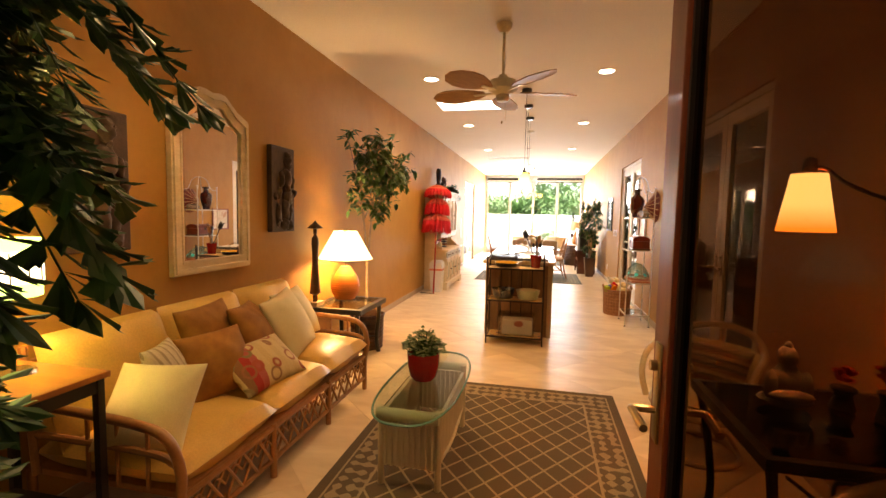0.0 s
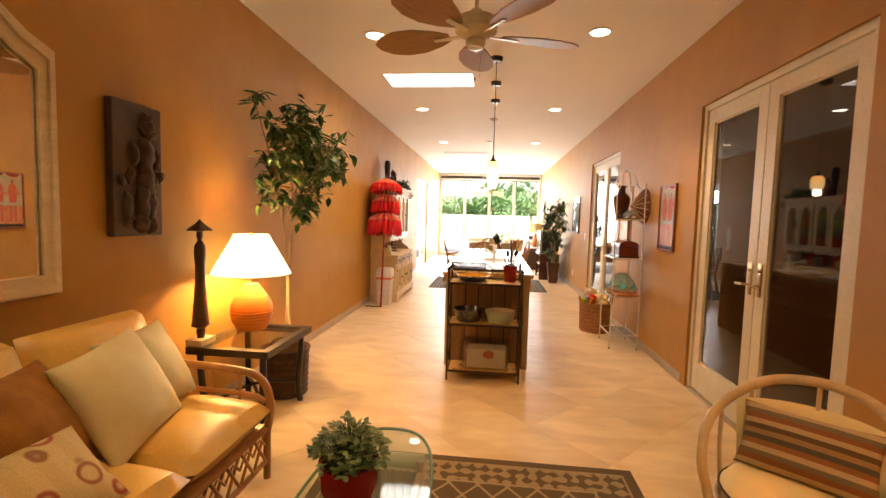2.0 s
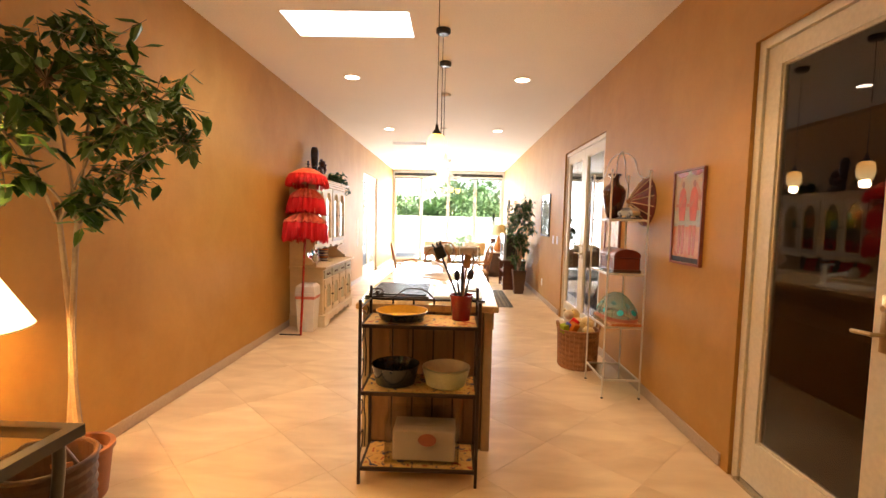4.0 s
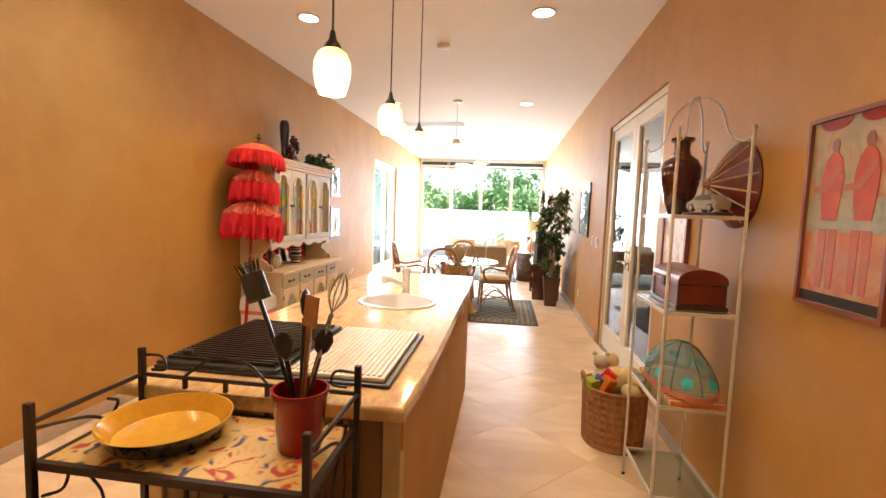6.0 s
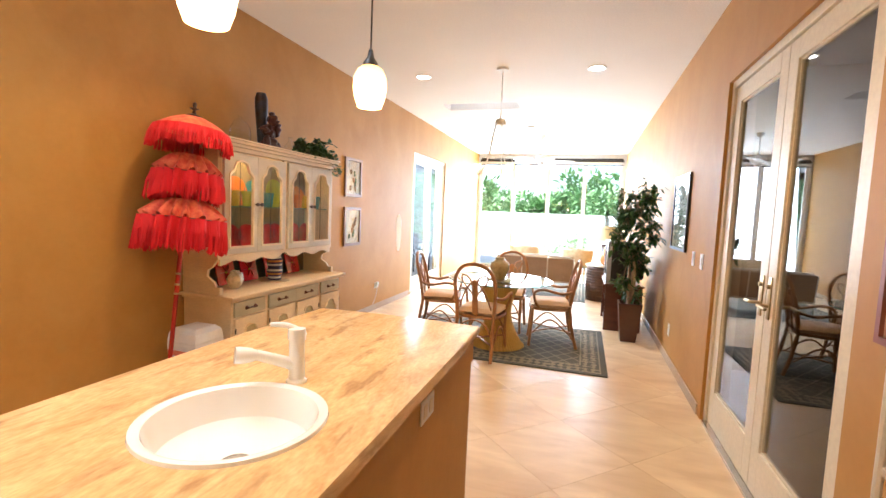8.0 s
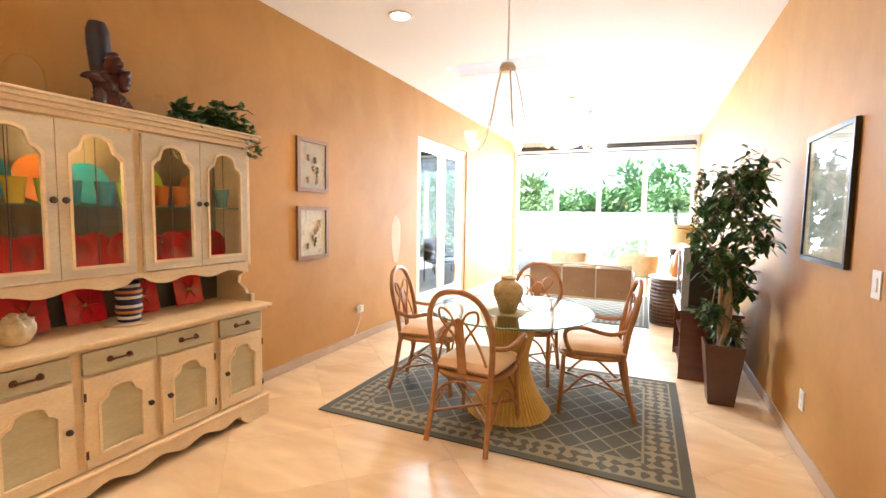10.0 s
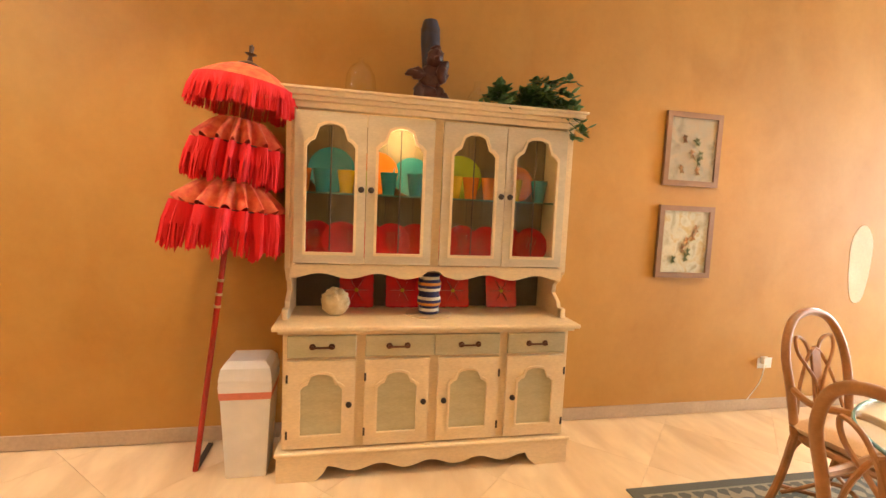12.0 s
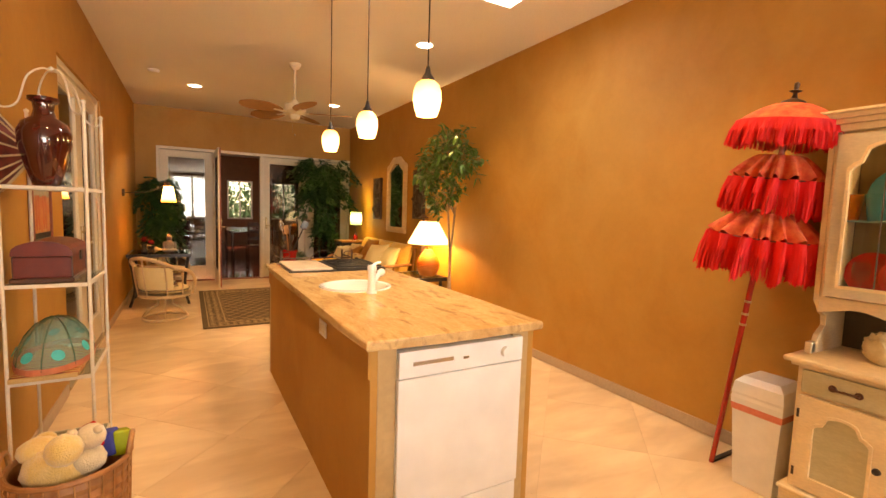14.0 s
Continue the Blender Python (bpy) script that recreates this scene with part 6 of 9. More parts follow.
    sc += [(L - 0.0125, z0 + 0.022), (-L + 0.0125, z0 + 0.022)]
    part("scalloped_rail", prism(bmesh.new(), sc, "x", U - 0.02, U), M_HUTCH, ob, "scalloped apron")
    part("stile", boxes((U - 0.02, U, -0.022, 0.022, z0 + 0.022, z1), bevel=0.002), M_HUTCH, ob)
    part("stile", boxes((U - 0.02, U, -L + 0.0125, -L + 0.034, z0 + 0.022, z1), bevel=0.002), M_HUTCH, ob)
    part("stile", boxes((U - 0.02, U, L - 0.034, L - 0.0125, z0 + 0.022, z1), bevel=0.002), M_HUTCH, ob)
    part("crown", prism_crown(L, U, z1, zt), M_HUTCH, ob, "stepped crown moulding")
    ys = [(-L + 0.032, -L / 2 + 0.004), (-L / 2 + 0.008, -0.024), (0.024, L / 2 - 0.008), (L / 2 - 0.004, L - 0.032)]
    for i, (a, b) in enumerate(ys):
        w, h = b - a, z1 - z0 - 0.045
        door = new("door")
        door.parent = ob
        door["label"] = "glazed door with an arched head"
        door.location = (U - 0.002, (a + b) / 2, z0 + 0.03)
        arch = arched(w, h, 0.042, 0, 0.11)
        part("frame", framed(bmesh.new(), rect_like(arch, w, h), arch, "x", 0, 0.022), M_HUTCHDOOR, door)
        part("moulding", framed(bmesh.new(), arch, arched(w, h, 0.055, 0, 0.11), "x", 0.008, 0.029), M_HUTCH, door)
        part("pane", prism(bmesh.new(), arched(w, h, 0.043, 0, 0.11), "x", 0.004, 0.008), M_GLASS, door).visible_shadow = False
        part("lead_strip", tube(bmesh.new(), [(0.006, 0.0, 0.06), (0.006, 0.0, h - 0.06)], 0.003, 4), M_IRON, door)
        ks = (1, -1, 1, -1)[i]
        part("knob", lathe([(0.006, 0), (0.006, 0.012), (0.016, 0.018), (0.013, 0.028), (0, 0.032)], 14, m=Matrix.Translation((0.022, ks * (w / 2 - 0.022), 0.37)) @ Matrix.Rotation(radians(90), 4, "Y")), M_IRON, door, smooth=True)
    lamp("hutch_light", "POINT", (XL + 0.18, 9.42, 1.74), 2.4, (1.0, 0.72, 0.34), 0.03)


def prism_crown(L, U, z1, zt):
    bm = bmesh.new()
    h = zt - z1
    for x, e, a, b in ((U + 0.012, 0.012, 0, 0.35), (U + 0.03, 0.03, 0.35, 0.6), (U + 0.05, 0.05, 0.6, 0.85), (U + 0.062, 0.062, 0.85, 1.0)):
        box(bm, 0, x, -L - e, L + e, z1 + h * a, z1 + h * b, bevel=0.004)
    return bm


hutch()
HX, HY = XL + 0.01, 9.58
random.seed(8)
POSTER = {"turquoise": (0.03, 0.28, 0.33), "orange": (0.75, 0.20, 0.02), "yellow": (0.75, 0.50, 0.03), "lime": (0.40, 0.50, 0.04), "red": (0.72, 0.015, 0.02)}
GLZ = {k: mat(k + "_glaze", v, rough=0.18, bump=0.0, coat=0.4) for k, v in POSTER.items()}


def tumbler(color, y, x=0.22, z=1.413):
    ob = group_at("tumbler", f"{color} glazed tumbler on the glass shelf of the hutch", "cup", pose(HX + x, HY + y, z), "tumblers in the hutch")
    part("body", lathe([(0.031, 0), (0.047, 0.118), (0.043, 0.118), (0.028, 0.01), (0, 0.008)], 20), GLZ[color], ob, smooth=True)


def standing_plate(color, y, r, x, z, label):
    ob = group_at("plate", label, "plate", pose(HX + x, HY + y, z + r * 0.99) @ pose(0, 0, 0, 0, 80, 0), "plates in the hutch")
    part("disc", lathe([(0, 0.0), (r * 0.6, 0.0), (r * 0.72, 0.008), (r, 0.018), (r, 0.022), (r * 0.7, 0.013), (r * 0.58, 0.005), (0, 0.005)], 32, capped=False), GLZ[color], ob, smooth=True)


for i, c in enumerate(("orange", "turquoise", "yellow", "lime", "turquoise", "turquoise", "lime", "yellow", "orange", "orange", "yellow", "turquoise")):
    tumbler(c, (-0.68, -0.58, -0.46, -0.35, -0.24, -0.10, 0.02, 0.11, 0.21, 0.31, 0.46, 0.60)[i], 0.205 + 0.022 * (i % 2))
for c, y, r in (("turquoise", -0.54, 0.125), ("orange", -0.30, 0.120), ("turquoise", -0.10, 0.11), ("lime", 0.18, 0.125), ("orange", 0.52, 0.105)):
    standing_plate(c, y, r, 0.06, 1.413, f"{c} glazed plate standing in the hutch")
for i in range(10):
    standing_plate("red", -0.62 + 0.138 * i, 0.105, 0.05 + 0.035 * (i % 2), 1.052, "red flowered glass plate standing in the hutch")
for i in range(7):
    g = group_at("wine_glass", "clear stemmed wine glass in the hutch", "wine glass", pose(HX + 0.20, HY - 0.62 + 0.20 * i, 1.05), "wine glasses in the hutch")
    part("bowl", lathe([(0.03, 0), (0.004, 0.006), (0.004, 0.07), (0.03, 0.10), (0.034, 0.14), (0.028, 0.17), (0.027, 0.17), (0.03, 0.13), (0.0, 0.08)], 16, capped=False), M_GLASS, g, smooth=True)


def red_plate(y):
    ob = group_at("square_plate", "red poinsettia-patterned square plate leaning on the hutch's back", "plate", pose(HX + 0.075, HY + y, 0.777) @ pose(0, 0, 0, 0, -14, 0), "square plates on the counter")
    pts = []
    for i in range(40):
        a = 2 * math.pi * i / 40
        c, s = math.cos(a), math.sin(a)
        k = 0.095 / max(abs(c), abs(s)) * (1 + 0.02 * math.cos(12 * a))
        pts.append((k * c, 0.097 + k * s))
    part("plate", prism(bmesh.new(), pts, "x", 0, 0.008), GLZ["red"], ob)
    for k in range(6):
        a = k * math.pi / 3
        bm = bmesh.new()
        leaf_mesh(bm, (0.0095, 0, 0.10), (0.0095, 0.075 * math.cos(a), 0.10 + 0.075 * math.sin(a)), 0.035, fold=0.05)
        part("petal", bm, mat("poinsettia_red", (0.72, 0.05, 0.03), rough=0.3, bump=0) if "poinsettia_red" not in bpy.data.materials else bpy.data.materials["poinsettia_red"], ob, "bright red petal")
    part("flower_centre", lathe([(0, 0), (0.011, 0.001), (0, 0.004)], 10, m=Matrix.Translation((0.010, 0, 0.10)) @ Matrix.Rotation(radians(90), 4, "Y"), capped=False), GLZ["yellow"], ob)


for y in (-0.39, -0.13, 0.17, 0.47):
    red_plate(y)
vv = group_at("ceramic_jar", "dark blue and orange painted ceramic jar on a round mat", "jar", pose(HX + 0.22, HY + 0.0, 0.783))
prof = [(0.05, 0), (0.058, 0.01), (0.052, 0.03), (0.066, 0.06), (0.062, 0.09), (0.054, 0.11), (0.062, 0.135), (0.064, 0.17), (0.052, 0.195), (0.056, 0.21), (0.05, 0.215), (0, 0.21)]
part("body", lathe(prof, 28), stripes("talavera_bands", [(0.02, 0.02, 0.08), (0.70, 0.66, 0.55), (0.02, 0.02, 0.09), (0.65, 0.25, 0.05), (0.03, 0.03, 0.10), (0.72, 0.66, 0.52), (0.02, 0.02, 0.08)], 0.11, 2), vv, smooth=True)
mt_ = group_at("place_mat", "small round woven mat on the hutch's counter", "mat", pose(HX + 0.22, HY + 0.0, 0.775))
part("weave", lathe([(0, 0.0), (0.125, 0.0), (0.128, 0.004), (0.12, 0.008), (0, 0.008)], 32), M_RATTAN_PALE, mt_)
sh = group_at("shell_ornament", "round cream carved sun-face ornament on the hutch's counter", "ornament", pose(HX + 0.25, HY - 0.50, 0.775))
bm = bmesh.new()
bmesh.ops.create_icosphere(bm, subdivisions=4, radius=1, matrix=Matrix.Translation((0, 0, 0.072)) @ Matrix.Diagonal((0.04, 0.072, 0.072, 1)))
for v in bm.verts:
    v.co *= 1 + 0.16 * noise.noise(v.co * 42) + 0.08 * noise.noise(v.co * 90)
part("body", bm, mat("bone_ceramic", (0.70, 0.58, 0.36), (0.55, 0.42, 0.22), rough=0.35, scale=20), sh, smooth=True)
g = group_at("bell_jar", "clear glass bell jar on top of the hutch", "bell jar", pose(HX + 0.20, HY - 0.40, 1.90))
part("dome", lathe([(0.075, 0), (0.078, 0.06), (0.072, 0.12), (0.045, 0.165), (0.014, 0.178), (0.010, 0.19), (0.015, 0.20), (0, 0.206)], 28, capped=False), M_GLASS, g, smooth=True)
g = group_at("glass_bottle", "small clear glass bottle on top of the hutch", "bottle", pose(HX + 0.20, HY + 0.22, 1.90))
part("body", lathe([(0.04, 0), (0.048, 0.02), (0.048, 0.07), (0.02, 0.10), (0.016, 0.14), (0.022, 0.145), (0, 0.145)], 24, capped=False), M_GLASS, g, smooth=True)
g = group_at("carved_figure", "dark carved wooden demon figure with a tall blue-black club", "sculpture", pose(HX + 0.18, HY - 0.045, 1.90))
bm = bmesh.new()
for x, y, z, a, b_, c in ((0, 0.01, 0.05, 0.10, 0.15, 0.12), (0, 0.01, 0.14, 0.08, 0.11, 0.14), (0.01, 0.03, 0.235, 0.085, 0.085, 0.10), (0.03, 0.06, 0.16, 0.06, 0.06, 0.11), (0.02, -0.06, 0.15, 0.05, 0.09, 0.06), (0.02, -0.04, 0.05, 0.06, 0.07, 0.12), (0.02, 0.07, 0.03, 0.06, 0.08, 0.07), (0.05, 0.03, 0.22, 0.03, 0.03, 0.03), (0.0, 0.03, 0.285, 0.04, 0.05, 0.03)):
    bmesh.ops.create_icosphere(bm, subdivisions=2, radius=0.5, matrix=Matrix.Translation((x, y, z)) @ Matrix.Diagonal((a, b_, c, 1)))
bmesh.ops.subdivide_edges(bm, edges=bm.edges[:], cuts=1, use_grid_fill=True)
for v in bm.verts:
    v.co = Vector((v.co.x * 1.1, v.co.y * 1.12, v.co.z * 1.06)) + Vector((1, 1, 0.6)) * 0.016 * noise.noise(v.co * 34)
part("figure", bm, mat("oxblood_wood", (0.09, 0.025, 0.018), (0.05, 0.014, 0.012), rough=0.3, scale=30, bump=0.8), g, smooth=True)
part("club", lathe([(0.034, 0.02), (0.044, 0.2), (0.054, 0.36), (0.053, 0.43), (0.038, 0.475), (0, 0.485)], 16, m=pose(-0.09, 0.03, 0.0, 2, 0, 0)), mat("blue_black", (0.02, 0.04, 0.085), (0.04, 0.02, 0.015), rough=0.4, scale=14), g, "blue-black carved club", smooth=True)


def ivy():
    random.seed(31)
    ob = group_at("ivy_garland", "trailing green ivy in a low dish on top of the hutch", "trailing plant", pose(HX + 0.20, HY + 0.42, 1.90))
    part("dish", lathe([(0.05, 0), (0.07, 0.035), (0.066, 0.035), (0.045, 0.006), (0, 0.005)], 20), M_DARKPOT, ob, smooth=True)
    st, lv = bmesh.new(), bmesh.new()
    for k in range(26):
        a = rnd(-0.5, 0.7)
        end = Vector((rnd(0.0, 0.17), (-0.20 if k % 3 == 0 else 0.36) * rnd(0.3, 1.0), rnd(-0.02, 0.17) * (1.0 if k % 4 else 0.3)))
        if k in (3, 7, 11, 15):
            end = Vector((rnd(0.10, 0.2), rnd(0.30, 0.38), rnd(-0.16, -0.05)))
        line = arc([(0, 0, 0.02), end * 0.5 + Vector((0, 0, 0.08)), end], 5)
        tube(st, line, 0.002, 4)
        for p in line[2:]:
            for q in range(2):
                d = Vector((rnd(-0.4, 1), rnd(-1, 1), rnd(-0.8, 0.5))).normalized()
                leaf_mesh(lv, p, p + d * rnd(0.04, 0.065), rnd(0.035, 0.05))
    part("stems", st, M_LEAF, ob)
    part("foliage", lv, mat("ivy_green", (0.045, 0.13, 0.035), (0.10, 0.20, 0.07), rough=0.4, scale=20, bump=0), ob, "lobed ivy leaves")


ivy()


# ---- three-tiered temple umbrella ----
def umbrella():
    ob = group_at("temple_umbrella", "three-tiered red and coral fringed ceremonial umbrella on a red pole", "umbrella", pose(-1.985, 8.42, 0.0))
    red = mat("red_fringe", (0.80, 0.012, 0.02), (0.66, 0.01, 0.012), rough=0.7, scale=30, fine=120, bump=0.3, stretched=(1, 1, 0.1))
    coral = mat("coral_cloth", (0.80, 0.20, 0.08), (0.62, 0.05, 0.03), rough=0.65, scale=26, bump=0.3)
    lean = Matrix.Rotation(math.atan2(-0.255, 2.1), 4, "X")
    part("pole", tube(bmesh.new(), [lean @ Vector((0, 0, 0.0)), lean @ Vector((0, 0, 2.0))], 0.014, 12), mat("red_lacquer", (0.42, 0.02, 0.012), (0.35, 0.015, 0.01), rough=0.25, coat=0.4), ob, "red lacquered pole", smooth=True)
    for z in (0.84, 0.90, 0.97):
        part("pole_ring", tube(bmesh.new(), [lean @ Vector((0, 0, z - 0.006)), lean @ Vector((0, 0, z + 0.006))], 0.0165, 12), M_BRASS, ob)
    part("foot_bracket", boxes((-0.25, 0.0, -0.012, 0.012, 0.0, 0.012)), M_IRON, ob)
    part("finial", lathe([(0.0, 2.10), (0.012, 2.09), (0.010, 2.06), (0.028, 2.055), (0.008, 2.045), (0.014, 2.02), (0.05, 2.005), (0.06, 1.99), (0, 1.99)], 16, m=lean), mat("dark_bronze", (0.10, 0.06, 0.04), rough=0.4, metal=0.6), ob, "small bronze finial", smooth=True)
    for (zt, zb, r0, r1, fr, ripple) in ((2.0, 1.90, 0.03, 0.225, 0.13, 0.0), (1.74, 1.62, 0.10, 0.185, 0.18, 0.26), (1.45, 1.325, 0.12, 0.228, 0.21, 0.26)):
        n = 170
        tier = new("tier")
        tier.parent = ob
        bm = bmesh.new()
        rings = []
        for j in range(5):
            t = j / 4
            ring = []
            for i in range(n):
                a = 2 * math.pi * i / n
                r = r0 + (r1 - r0) * (t ** (0.75 if ripple else 0.9))
                r *= 1 + ripple * (0.3 + 0.7 * t) * math.sin(a * 17 + 1.1 * math.sin(a * 4 + zt * 7)) * 0.5
                z = zt + (zb - zt) * (t ** (1.0 if ripple else 1.5)) + 0.09 * ripple * t * math.sin(a * 17 + 1.1 * math.sin(a * 4 + zt * 7))
                ring.append(bm.verts.new(lean @ Vector((r * math.cos(a), r * math.sin(a), z))))
            rings.append(ring)
        for p, q in zip(rings, rings[1:]):
            for i in range(n):
                bm.faces.new((p[i], p[(i + 1) % n], q[(i + 1) % n], q[i]))
        part("cloth", bm, coral, tier, "coral cloth", smooth=True)
        bm = bmesh.new()
        random.seed(int(zt * 100))
        for lay in range(2):
            cols = []
            m4 = n * 4
            for i in range(m4):
                a = 2 * math.pi * i / m4
                k = r1 * (1 + ripple * math.sin(a * 17 + 1.1 * math.sin(a * 4 + zt * 7)) * 0.5) - 0.012 * lay
                low = 0.016 * math.sin(a * 17 + 1.1 * math.sin(a * 4 + zt * 7) + 1.2) * bool(ripple)
                sway = 0.010 * math.sin(a * 23 + lay * 2) + rnd(-0.0025, 0.0025)
                drop = fr * (0.92 + 0.07 * math.sin(a * 9 + zt * 5 + lay) + rnd(-0.08, 0.05)) + low
                cols.append([bm.verts.new(lean @ Vector(((k + s2) * math.cos(a + tw), (k + s2) * math.sin(a + tw), zb - dz))) for s2, dz, tw in ((0, -0.004, 0), (0.012 + sway, drop * 0.45, 0), (0.014 + sway * 1.8, drop, rnd(-0.012, 0.012)))])
            for i in range(m4):
                p, q = cols[i], cols[(i + 1) % m4]
                for j in range(2):
                    if j == 1 and random.random() < 0.34:
                        continue
                    bm.faces.new((p[j], q[j], q[j + 1], p[j + 1]))
        part("fringe", bm, red, tier, "bright red fringe")
        part("rib_ring", tube(bmesh.new(), [lean @ Vector((r1 * 0.96 * math.cos(a), r1 * 0.96 * math.sin(a), zb)) for a in [2 * math.pi * i / 32 for i in range(32)]], 0.003, 4, closed=True), M_IRON, tier)


umbrella()


def trash_bin():
    ob = group_at("trash_bin", "white plastic swing-lid bin lined with a red-edged bag", "trash bin", pose(-1.985, 8.675, 0))
    w = mat("white_plastic", (0.80, 0.77, 0.72), (0.77, 0.74, 0.69), rough=0.35, fine=12, bump=0.03)
    m = Matrix.Rotation(radians(45), 4, "Z")
    k = math.sqrt(2)
    part("body", lathe([(0.090 * k, 0.0), (0.093 * k, 0.01), (0.115 * k, 0.44), (0.105 * k, 0.44), (0.09 * k, 0.05), (0, 0.05)], 4, None, m @ Matrix.Diagonal((1, 1, 1, 1))), w, ob)
    part("bag_edge", lathe([(0.1165 * k, 0.405), (0.1185 * k, 0.42), (0.119 * k, 0.44), (0.1135 * k, 0.445)], 4, None, m, capped=False), mat("coral_bag", (0.75, 0.22, 0.14), rough=0.4), ob, "coral bag edge")
    part("bag", lathe([(0.119 * k, 0.44), (0.121 * k, 0.47), (0.117 * k, 0.50), (0.11 * k, 0.49)], 4, None, m, capped=False), w, ob)
    part("lid", lathe([(0.118 * k, 0.48), (0.120 * k, 0.50), (0.112 * k, 0.555), (0.085 * k, 0.585), (0.0, 0.59)], 4, None, m), w, ob)


trash_bin()


# ---- pictures and wall things ----
def art(name, cols, scale, seed_off, grain=3.0):
    """A painted picture: soft blots of a few colours."""
    m = bpy.data.materials.new(name)
    m.use_nodes = True
    nt = m.node_tree
    bs = nt.nodes["Principled BSDF"]
    co = nt.nodes.new("ShaderNodeTexCoord")
    mp = nt.nodes.new("ShaderNodeMapping")
    mp.inputs["Location"].default_value = (seed_off, seed_off * 1.7, seed_off * 0.6)
    nt.links.new(co.outputs["Object"], mp.inputs["Vector"])
    n = tex(nt, "ShaderNodeTexNoise", scale, mp.outputs[0], Detail=grain, Distortion=1.2)
    r = nt.nodes.new("ShaderNodeValToRGB")
    while len(r.color_ramp.elements) < len(cols):
        r.color_ramp.elements.new(0.5)
    for i, c in enumerate(cols):
        r.color_ramp.elements[i].position = 0.30 + 0.40 * i / (len(cols) - 1)
        r.color_ramp.elements[i].color = (*c, 1)
    nt.links.new(n.outputs["Fac"], r.inputs[0])
    nt.links.new(r.outputs[0], bs.inputs["Base Color"])
    bs.inputs["Roughness"].default_value = 0.5
    return m


def picture(label, wallx, side, y0, y1, z0, z1, frame_mat, art_mat, fw=0.03, mat_w=0.0, glazed=False, t=0.025):
    ob = group_at("picture", label, "picture", pose(wallx, (y0 + y1) / 2, z0))
    w, h = (y1 - y0) / 2, z1 - z0
    a, b = sorted((side * 0.002, side * t))
    rect = lambda k: [(-w + k, k), (w - k, k), (w - k, h - k), (-w + k, h - k)]
    part("frame", framed(bmesh.new(), rect(0), rect(fw), "x", a, b), frame_mat, ob)
    c = sorted((side * 0.004, side * t * 0.55))
    if mat_w:
        part("mount", framed(bmesh.new(), rect(fw - 0.002), rect(fw + mat_w), "x", *c), M_CREAM, ob, "cream card mount")
    part("canvas", boxes((*sorted((side * 0.004, side * t * 0.5)), -w + fw + mat_w - 0.003, w - fw - mat_w + 0.003, fw + mat_w - 0.003, h - fw - mat_w + 0.003)), art_mat, ob)
    if glazed:
        part("pane", boxes((*sorted((side * t * 0.65, side * t * 0.72)), -w + fw, w - fw, fw, h - fw)), M_GLASS, ob).visible_shadow = False
    return ob


M_WALNUT = mat("light_walnut_frame", (0.30, 0.16, 0.08), (0.22, 0.11, 0.05), rough=0.45, scale=6)
M_FRAMEWOOD = mat("brown_frame", (0.30, 0.085, 0.04), (0.20, 0.055, 0.03), rough=0.4, scale=6)
pic = picture("painting of two orange figures in a thin red-brown frame", XR, -1, 6.13, 6.525, 1.143, 1.793, M_FRAMEWOOD, art("grey_ochre_paint", [(0.40, 0.12, 0.05), (0.44, 0.32, 0.17), (0.36, 0.28, 0.16), (0.24, 0.23, 0.17)], 7, 1.3), fw=0.014)
M_ORANGEP = mat("orange_paint", (0.62, 0.09, 0.02), (0.42, 0.06, 0.02), rough=0.5, scale=14)
M_FADED = mat("faded_orange", (0.52, 0.10, 0.035), (0.40, 0.13, 0.06), rough=0.5, scale=12)
part("painted_ground", boxes((-0.0130, -0.0122, -0.182, 0.182, 0.052, 0.26)), art("pale_paint", [(0.46, 0.10, 0.03), (0.48, 0.18, 0.06), (0.50, 0.30, 0.13)], 9.0, 9.0), pic)
part("painted_ground", boxes((-0.0130, -0.0122, -0.182, 0.182, 0.262, 0.37)), art("grey_green_paint", [(0.22, 0.25, 0.20), (0.36, 0.34, 0.24), (0.42, 0.36, 0.24)], 12.0, 5.0), pic, "grey-green painted band")
for y in (-0.10, 0.08):
    part("painted_swag", prism(bmesh.new(), [(y + 0.075 * math.cos(a), 0.634 + 0.035 * math.sin(a)) for a in [math.pi + math.pi * k / 8 for k in range(9)]], "x", -0.0145, -0.0132), bpy.data.materials["red_glaze"], pic, "dark red painted swag")
for i, y in enumerate((-0.075, 0.07)):
    body = [(-0.034, 0.30), (0.034, 0.30), (0.046, 0.36), (0.05, 0.44), (0.036, 0.50), (0.014, 0.525), (-0.014, 0.525), (-0.036, 0.50), (-0.05, 0.44), (-0.042, 0.36)]
    part("painted_figure", prism(bmesh.new(), [(y + u, v) for u, v in body], "x", -0.0145, -0.0132), M_ORANGEP, pic, "flat orange painted figure")
    part("painted_head", prism(bmesh.new(), [(y + 0.017 * math.cos(a), 0.548 + 0.024 * math.sin(a)) for a in [2 * math.pi * k / 14 for k in range(14)]], "x", -0.0145, -0.0132), M_FRAMEWOOD, pic)
    part("painted_arm", prism(bmesh.new(), [(y - 0.04, 0.46), (y - 0.03, 0.49), (y + 0.03, 0.42), (y + 0.085, 0.415), (y + 0.085, 0.395), (y + 0.02, 0.395)], "x", -0.0152, -0.0146), M_FADED, pic)
    for u in (-0.024, 0.024):
        part("painted_leg", prism(bmesh.new(), [(y + u - 0.014, 0.07), (y + u + 0.014, 0.07), (y + u + 0.02, 0.27), (y + u - 0.018, 0.27)], "x", -0.0142, -0.0131), M_FADED, pic)
